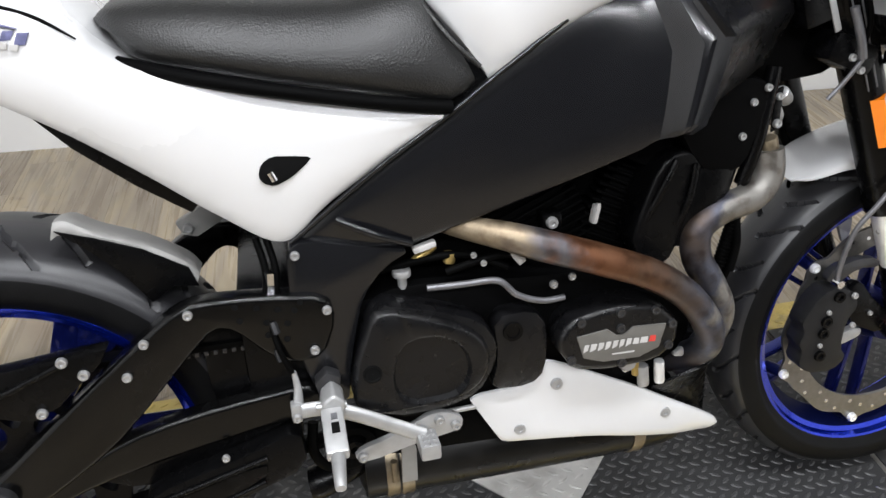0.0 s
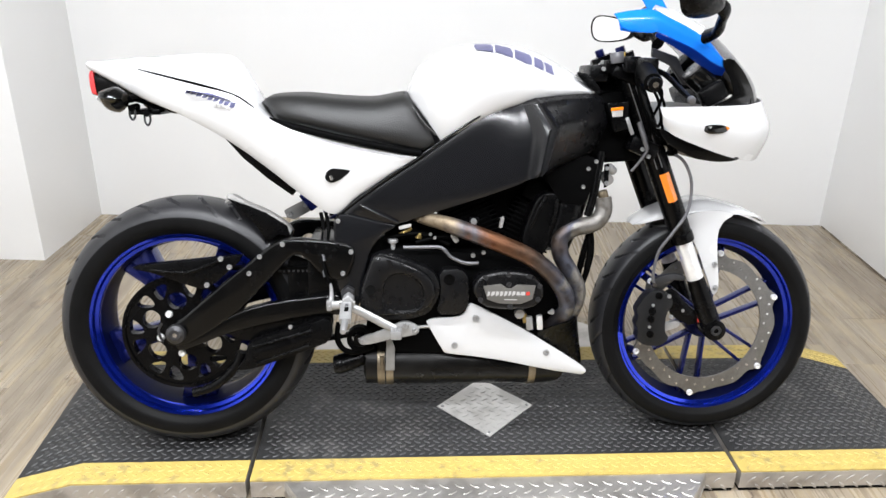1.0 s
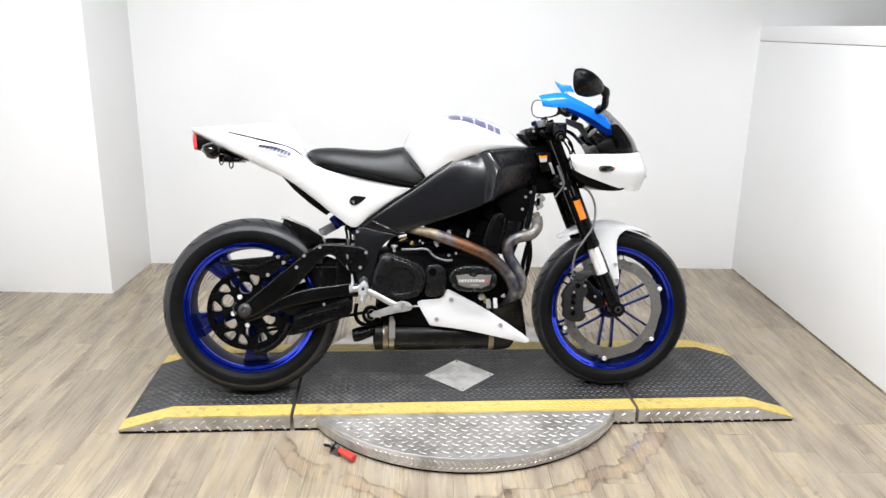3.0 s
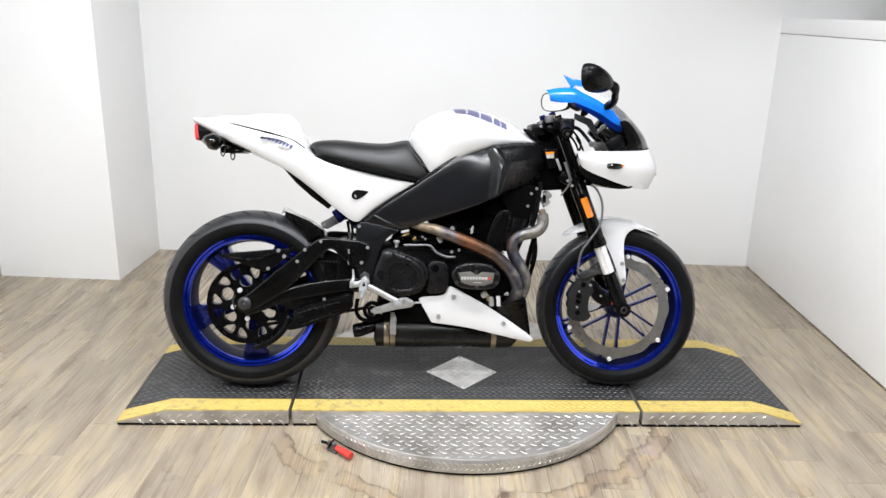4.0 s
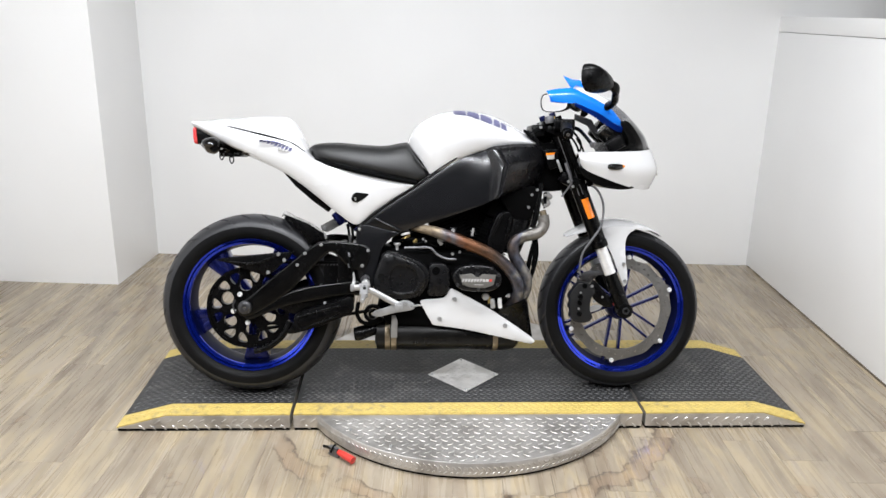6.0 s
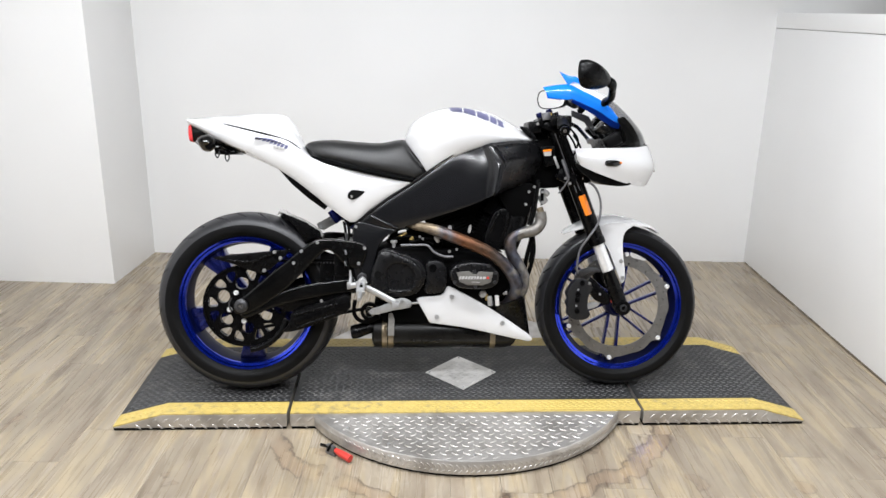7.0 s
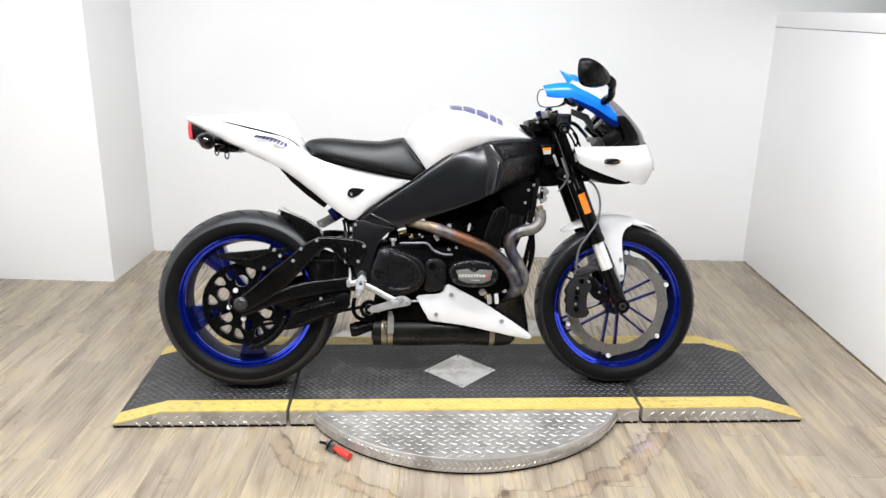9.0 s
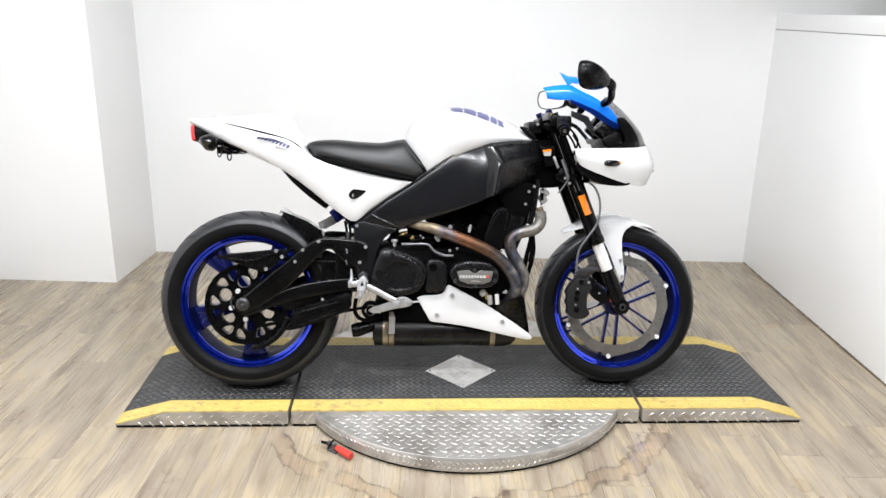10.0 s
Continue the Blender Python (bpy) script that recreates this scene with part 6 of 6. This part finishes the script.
part("rocker_housing", plate([(-0.285, 0.515), (-0.262, 0.558), (-0.200, 0.572), (-0.130, 0.566), (-0.085, 0.545), (-0.085, 0.500)], -0.070, 0.080, 0.008, 1), CASTING, bike)
scoop = part("side_scoop", plate([(0.097, 0.696), (0.130, 0.716), (0.196, 0.740), (0.232, 0.728), (0.226, 0.680), (0.206, 0.618), (0.170, 0.612), (0.139, 0.627)], -0.118, -0.070, 0.010, 1), CASTING, bike, "black plastic scoop below the frame")
bolt(scoop, 0.207, -0.119, 0.705), bolt(scoop, 0.196, -0.119, 0.662), bolt(scoop, 0.225, -0.119, 0.722)
part("engine_mount", tube([(0.240, -0.105, 0.745), (0.232, -0.108, 0.690), (0.226, -0.105, 0.640), (0.215, -0.10, 0.590)], 0.010), BLACK, bike)
# cylinder-head bits, horn, front hoses
part("exhaust_flange", rod((0.247, -0.10, 0.650), (0.253, -0.10, 0.632), 0.0125, bevel=0.003), CLAMP, bike)
horn = part("horn", rod((0.254, -0.085, 0.688), (0.270, -0.075, 0.668), 0.014, bevel=0.004), ALLOY, bike)
part("horn_ring", rod((0.262, -0.095, 0.708), (0.278, -0.085, 0.694), 0.010, bevel=0.003), ALLOY, horn)
part("horn_bracket", plate([(0.250, 0.712), (0.262, 0.716), (0.262, 0.662), (0.252, 0.656)], -0.100, -0.096, 0.001), BLACK, horn)
bolt(horn, 0.256, -0.1005, 0.704, size=1.0), bolt(horn, 0.257, -0.1005, 0.668, size=1.2)
part("valve", rod((0.205, -0.105, 0.690), (0.216, -0.105, 0.690), 0.012), GUNMETAL, horn)
part("oil_line", tube([(0.232, -0.06, 0.560), (0.236, -0.07, 0.500), (0.228, -0.07, 0.450), (0.215, -0.06, 0.40)], 0.0075), HOSE, bike)
ribbed = part("ribbed_hose", tube([(0.236, -0.075, 0.580), (0.227, -0.08, 0.540), (0.218, -0.08, 0.510), (0.209, -0.08, 0.471), (0.204, -0.075, 0.430)], 0.0075), HOSE, bike, "black corrugated hose")
for k in range(18):
    p, q = Vector((0.230, -0.08, 0.556)), Vector((0.208, -0.08, 0.462))
    c, d = p.lerp(q, k / 17), (q - p).normalized() * 0.0014
    part("rib", rod(c - d, c + d, 0.0098, 14, bevel=0.0006), HOSE, ribbed)
part("oil_line", tube([(0.222, -0.08, 0.548), (0.226, -0.09, 0.500), (0.220, -0.09, 0.455)], 0.006), HOSE, bike)
part("vacuum_hose", tube([(-0.230, -0.145, 0.524), (-0.185, -0.150, 0.525), (-0.142, -0.152, 0.524), (-0.118, -0.152, 0.501), (-0.085, -0.152, 0.487), (-0.054, -0.150, 0.486)], 0.0042), GUNMETAL, bike, "pale metal breather pipe")
part("oil_filler", rod((-0.255, -0.110, 0.528), (-0.255, -0.110, 0.538), 0.012, seg=20, bevel=0.003), ALLOY, bike)
part("filler_neck", rod((-0.255, -0.110, 0.512), (-0.255, -0.110, 0.528), 0.006), ALLOY, bike)
part("brass_elbow", tube([(-0.238, -0.11, 0.546), (-0.226, -0.11, 0.554), (-0.212, -0.11, 0.565)], 0.006), BRASS, bike)
part("brass_elbow", rod((-0.194, -0.11, 0.538), (-0.192, -0.11, 0.552), 0.008, bevel=0.002), BRASS, bike)
for pts in ([(-0.28, -0.10, 0.535), (-0.22, -0.115, 0.55), (-0.17, -0.11, 0.545), (-0.12, -0.12, 0.525)], [(-0.25, -0.09, 0.60), (-0.18, -0.10, 0.575), (-0.11, -0.10, 0.56), (-0.06, -0.11, 0.53)],
            [(-0.20, -0.12, 0.53), (-0.14, -0.125, 0.545), (-0.09, -0.12, 0.54)]):
    part("wiring", tube(pts, 0.005), HOSE, bike)
for x, z, s in ((-0.166, 0.552, 0.8), (-0.157, 0.546, 0.8), (-0.066, 0.503, 1.1), (-0.041, 0.510, 1.0), (-0.064, 0.582, 1.5)):
    bolt(engine, x, -0.142 if z < 0.55 else -0.128, z, size=s)
part("sensor_block", box(-0.075, -0.050, -0.128, -0.10, 0.572, 0.592, 0.003), BLACK, engine)
# pale blocks that plug the gaps between engine and frame, for the bright wall seen through
for x, y, z, w, h, turned in ((0.006, -0.100, 0.574, 0.009, 0.026, 12), (-0.108, -0.125, 0.541, 0.012, 0.022, -35), (-0.226, -0.120, 0.569, 0.030, 0.008, -14), (-0.100, -0.122, 0.548, 0.014, 0.008, 8)):
    m = Matrix.Translation((x, y, z)) @ Matrix.Rotation(radians(turned), 4, "Y")
    bm = box(-w / 2, w / 2, -0.006, 0.006, -h / 2, h / 2, 0.003)
    box(-w / 3, w / 5, -0.008, -0.004, -h / 3, h * 0.62, 0.001, bm)
    bmesh.ops.transform(bm, matrix=m, verts=bm.verts)
    part("plug", bm, PALE, engine, "small pale block standing in for bright wall seen through a gap")
duct = part("cylinder_duct", plate([(0.052, 0.525), (0.064, 0.574), (0.086, 0.634), (0.110, 0.650), (0.144, 0.646), (0.140, 0.590), (0.122, 0.525), (0.108, 0.495), (0.080, 0.490)], -0.116, -0.055, 0.020, 1, seg=4), PLASTIC, bike, "smooth black cooling duct over the front cylinder")
part("duct_rib", tube([(0.072, -0.112, 0.560), (0.090, -0.119, 0.605), (0.108, -0.117, 0.640)], 0.005), PLASTIC, duct)
part("duct_rib", tube([(0.118, -0.112, 0.545), (0.130, -0.119, 0.590), (0.136, -0.117, 0.632)], 0.005), PLASTIC, duct)
part("oil_fitting", lathe([(0.0005, -0.130), (0.011, -0.130), (0.013, -0.127), (0.013, -0.118), (0.0005, -0.118)], 24, (0.052, 0, 0.353), closed=False), ALLOY, engine)
part("oil_fitting", rod((0.074, -0.126, 0.345), (0.078, -0.126, 0.312), 0.0085, seg=12, bevel=0.002), ALLOY, engine)
part("oil_fitting", rod((0.100, -0.126, 0.348), (0.103, -0.126, 0.312), 0.0075, seg=12, bevel=0.002), BRIGHT_ZINC, engine)
part("oil_fitting", plate([(0.117, 0.352), (0.136, 0.366), (0.138, 0.348)], -0.128, -0.120, 0.002, 1), ALLOY, engine)
for k in range(3):
    part("oil_fitting", rod((0.048 + 0.016 * k, -0.124, 0.362 - 0.010 * k), (0.050 + 0.016 * k, -0.124, 0.340 - 0.010 * k), 0.006, seg=6, bevel=0.001), CHROME if k != 1 else BRASS, engine)
part("oil_filter", rod((0.11, -0.06, 0.36), (0.19, -0.06, 0.32), 0.036, bevel=0.006), BLACK, engine)
part("lower_case", plate([(-0.325, 0.320), (-0.14, 0.310), (0.14, 0.300), (0.12, 0.225), (-0.05, 0.240), (-0.29, 0.250)], -0.105, 0.105, 0.01), CASTING, engine)

# ---- exhaust ----
part("rear_header_pipe", tube([(-0.225, -0.070, 0.594), (-0.175, -0.118, 0.587), (-0.130, -0.146, 0.580), (-0.091, -0.158, 0.568), (-0.014, -0.162, 0.539), (0.060, -0.162, 0.506), (0.114, -0.160, 0.466), (0.152, -0.154, 0.415), (0.164, -0.140, 0.372), (0.156, -0.105, 0.335), (0.135, -0.055, 0.300)], 0.0205, seg=28, radii=[0.013, 0.015, 0.018, 0.020, 0.0205, 0.0205, 0.0205, 0.0205, 0.0205, 0.0205, 0.0205]), PIPE, bike, "heat-tinted steel rear header pipe")
part("front_header_pipe", tube([(0.250, -0.100, 0.634), (0.252, -0.104, 0.600), (0.230, -0.108, 0.573), (0.178, -0.112, 0.560), (0.148, -0.114, 0.536), (0.150, -0.116, 0.496), (0.174, -0.118, 0.454), (0.194, -0.116, 0.408), (0.186, -0.105, 0.356), (0.155, -0.085, 0.300)], 0.0205, seg=28), PIPE, bike, "heat-tinted steel front header pipe")
muffler = part("muffler", tube([(-0.332, -0.045, 0.208), (-0.326, -0.045, 0.208), (-0.312, -0.045, 0.208), (-0.29, -0.045, 0.208), (0.10, -0.045, 0.203), (0.145, -0.040, 0.202), (0.185, -0.030, 0.204)], 0.05, radii=[0.034, 0.047, 0.055, 0.058, 0.058, 0.049, 0.022], seg=48, steps=6), MUFFLER, bike, "sooty black underslung muffler")
for x0, x1 in ((-0.2965, -0.2785), (-0.275, -0.257), (0.083, 0.100)):
    part("clamp_band", lathe([(0.0570, -0.009), (0.0600, -0.009), (0.0607, -0.006), (0.0600, 0.0), (0.0607, 0.006), (0.0600, 0.009), (0.0570, 0.009)], 48), CLAMP, muffler).matrix_local = Matrix.Translation(((x0 + x1) / 2, -0.045, 0.2075 if x0 < 0 else 0.203)) @ Matrix.Rotation(radians(90), 4, "Z")
part("hanger_strap", plate([(-0.2760, 0.205), (-0.2540, 0.205), (-0.2525, 0.262), (-0.2600, 0.284), (-0.2730, 0.284)], -0.1110, -0.1070, 0.001), SATIN_GREY, muffler, "grey flat hanger strap")
part("clamp_bolt", rod((-0.285, -0.104, 0.240), (-0.285, -0.104, 0.205), 0.005), CLAMP, muffler)
tip = tube([(-0.300, -0.060, 0.236), (-0.345, -0.075, 0.226), (-0.385, -0.085, 0.216), (-0.402, -0.085, 0.213)], 0.024, radii=[0.020, 0.022, 0.025, 0.0225], seg=28, caps=False)
bmesh.ops.solidify(tip, geom=tip.faces[:], thickness=0.003)
part("tailpipe", tip, BLACK, muffler)
chin = part("chin_duct", loft([[(0.098, -0.118, 0.300), (0.126, -0.132, 0.317), (0.190, -0.126, 0.341), (0.214, 0, 0.345)], [(0.110, -0.090, 0.255), (0.140, -0.098, 0.258), (0.204, -0.085, 0.286), (0.222, 0, 0.290)],
                               [(0.12, -0.060, 0.175), (0.15, -0.072, 0.175), (0.222, -0.058, 0.190), (0.236, 0, 0.192)]], 5, 4, mirror=False), PLASTIC, bike, "black chin duct ahead of the engine")
shell = chin.modifiers.new("thickness", "SOLIDIFY")
shell.thickness = 0.004
belly_rows = []
for bot, top, yb, yt in (((-0.131, 0.252), (-0.176, 0.334), -0.120, -0.125), ((-0.122, 0.250), (-0.160, 0.343), -0.122, -0.128), ((-0.085, 0.245), (-0.094, 0.350), -0.122, -0.131), ((-0.064, 0.242), (-0.075, 0.376), -0.122, -0.132),
                         ((-0.040, 0.238), (-0.058, 0.378), -0.121, -0.132), ((0.014, 0.228), (0.007, 0.343), -0.119, -0.128), ((0.078, 0.213), (0.070, 0.307), -0.117, -0.123), ((0.143, 0.196), (0.133, 0.265), -0.108, -0.113),
                         ((0.195, 0.181), (0.194, 0.221), -0.092, -0.095), ((0.221, 0.1745), (0.226, 0.196), -0.084, -0.085), ((0.231, 0.178), (0.234, 0.186), -0.081, -0.081)):
    b, t = Vector((bot[0], yb, bot[1])), Vector((top[0], yt, top[1]))
    belly_rows.append([b + Vector((0, 0.006, 0)), b.lerp(t, 0.06), b.lerp(t, 0.5) + Vector((0, -0.003, 0)), b.lerp(t, 0.94), t + Vector((0, 0.006, 0))])
belly = part("belly_panel", sheet(belly_rows, 0.004, 3, 3), WHITE, bike, "glossy white belly panel beside the muffler")
for x, y, z in ((-0.056, -0.1345, 0.344), (-0.107, -0.1275, 0.274), (0.122, -0.1165, 0.248)):
    part("screw", lathe([(0.0005, -0.0005), (0.0035, -0.0005), (0.004, -0.0025), (0.0080, -0.0025), (0.0085, 0.003), (0.0005, 0.003)], 20, (x, y, z), closed=False), ALLOY, belly)
part("stay", tube([(-0.21, -0.118, 0.318), (-0.17, -0.122, 0.322), (-0.13, -0.120, 0.320)], 0.004), ALLOY, belly)

# ---- foot controls ----
outward = Matrix.Rotation(radians(20), 4, "X")
peg = part("foot_peg", box(-0.3770, -0.3500, -0.2460, -0.1820, 0.3775, 0.3955, 0.004, turn=outward), ALLOY, bike, "bare alloy folding foot peg")
part("peg_mount", plate([(-0.379, 0.418), (-0.363, 0.432), (-0.346, 0.422), (-0.350, 0.398), (-0.376, 0.400)], -0.152, -0.130, 0.004), DARK_STEEL, peg)
part("knuckle", plate([(-0.377, 0.392), (-0.373, 0.411), (-0.359, 0.421), (-0.346, 0.409), (-0.349, 0.386)], -0.187, -0.150, 0.005, seg=3), ALLOY, peg)
part("hinge_pin", rod((-0.381, -0.178, 0.402), (-0.344, -0.178, 0.400), 0.0045, 12, bevel=0.001), BOLT_STEEL, peg)
part("peg_slot", box(-0.3665, -0.3570, -0.2220, -0.2080, 0.3900, 0.3975, 0, turn=outward), DARK, peg)
part("peg_slot", box(-0.3655, -0.3580, -0.2040, -0.1960, 0.3960, 0.4030, 0, turn=outward), GUNMETAL, peg)
part("feeler", rod((-0.3635, -0.243, 0.3765), (-0.366, -0.286, 0.3645), 0.0088, 16, bevel=0.002, r2=0.0066), ALLOY, peg)
pedal = part("brake_pedal", tube([(-0.404, -0.160, 0.388), (-0.372, -0.165, 0.390), (-0.336, -0.170, 0.378), (-0.286, -0.175, 0.352), (-0.252, -0.180, 0.335)], 0.0105, flat=0.6), ALLOY, bike, "bare alloy brake pedal")
part("pedal_pad", box(-0.262, -0.236, -0.212, -0.175, 0.318, 0.340, 0.004), ALLOY, pedal)
for i in range(4):
    for j in range(3):
        part("pad_stud", rod((-0.256 + 0.007 * j, -0.207 + 0.009 * i, 0.340), (-0.256 + 0.007 * j, -0.207 + 0.009 * i, 0.3425), 0.0018, 8), ALLOY, pedal)
part("pushrod", tube([(-0.402, -0.150, 0.440), (-0.400, -0.152, 0.415), (-0.402, -0.156, 0.396)], 0.004, radii=[0.003, 0.005, 0.007]), ALLOY, pedal)
part("clevis", box(-0.4115, -0.3985, -0.168, -0.152, 0.377, 0.402, 0.003), ALLOY, pedal)
bolt(pedal, -0.405, -0.1685, 0.385, size=1.1)
part("link_arm", plate([(-0.342, 0.296), (-0.330, 0.308), (-0.300, 0.316), (-0.262, 0.331), (-0.238, 0.344), (-0.216, 0.344), (-0.193, 0.330), (-0.195, 0.312), (-0.225, 0.306), (-0.254, 0.302), (-0.326, 0.284)], -0.152, -0.142, 0.004, 1), ALLOY, bike)
for x, z in ((-0.330, 0.297), (-0.204, 0.322), (-0.226, 0.334), (-0.248, 0.322)):
    bolt(pedal, x, -0.153, z, size=1.35)
part("return_wheel", lathe([(0.020, -0.125), (0.031, -0.125), (0.031, -0.100), (0.020, -0.100)], 36, (-0.338, 0, 0.292)), HOSE, bike)
part("return_hub", lathe([(0.006, -0.132), (0.014, -0.132), (0.016, -0.110), (0.006, -0.110)], 24, (-0.338, 0, 0.292)), BLACK, bike)
part("hose_loop", tube([(-0.388, -0.105, 0.33), (-0.392, -0.115, 0.29), (-0.375, -0.115, 0.262), (-0.340, -0.11, 0.255), (-0.305, -0.11, 0.27)], 0.007), HOSE, bike)
part("brake_hose", tube([(-0.414, -0.118, 0.545), (-0.420, -0.138, 0.505), (-0.414, -0.150, 0.470), (-0.404, -0.152, 0.440)], 0.0035), HOSE, bike)
for z in (0.500, 0.462):
    part("hose_fitting", rod((-0.418, -0.141, z + 0.007), (-0.415, -0.146, z - 0.007), 0.0045, seg=6), DARK_STEEL, bike)
# side stand on the far side
stand = part("side_stand", tube([(-0.16, 0.120, 0.285), (-0.19, 0.260, 0.185), (-0.21, 0.398, 0.092)], 0.008), BLACK, bike)
part("stand_foot", box(-0.230, -0.190, 0.386, 0.414, 0.0815, 0.0890, 0.003, turn=Matrix.Rotation(radians(11.5), 4, "X")), BLACK, stand)


# ---- floor planks, last ----
PW, PL, GAP = 0.152, 0.914, 0.0007


def plank_box(y0, y1):
    return box(-PW / 2 + GAP / 2, PW / 2 - GAP / 2, y0 + GAP / 2, y1 - GAP / 2, -0.0055, 0.0, 0.0)


plank_me = mesh_of("plank", plank_box(-PL / 2, PL / 2), PLANK)
turn = Matrix.Rotation(radians(-2.8), 4, "Z")
rnd = random.Random(5)
rest = bmesh.new()
for i in range(-19, 21):
    start = rnd.random() * PL
    for j in range(-8, 3):
        m = turn @ Matrix.Translation((i * PW + 0.03, j * PL + start, 0))
        p = m.translation
        # the boards stop under the walls
        low, high = -6.12, 1.57 - 0.049 * p.x + 0.05
        if p.x < -2.47 - 0.053 * (p.y + 0.8) * -1 or p.x > 2.95 or p.y + PL / 2 < low + 0.05 or p.y - PL / 2 > high - 0.05:
            continue
        y0, y1 = max(-PL / 2, low - p.y), min(PL / 2, high - p.y)
        if p.x < 1.62 and p.y > -4.6:
            ob = new("plank", plank_me if y1 - y0 > PL - 1e-6 else mesh_of("plank", plank_box(y0, y1), PLANK))
            ob.parent = floor
            ob.matrix_local = m
        else:
            b2 = plank_box(y0, y1)
            bmesh.ops.transform(b2, matrix=m, verts=b2.verts)
            join(rest, b2)
far_planks = new("planks", mesh_of("planks", rest, PLANK, tidy=False))
far_planks.parent = floor
stuff(far_planks)
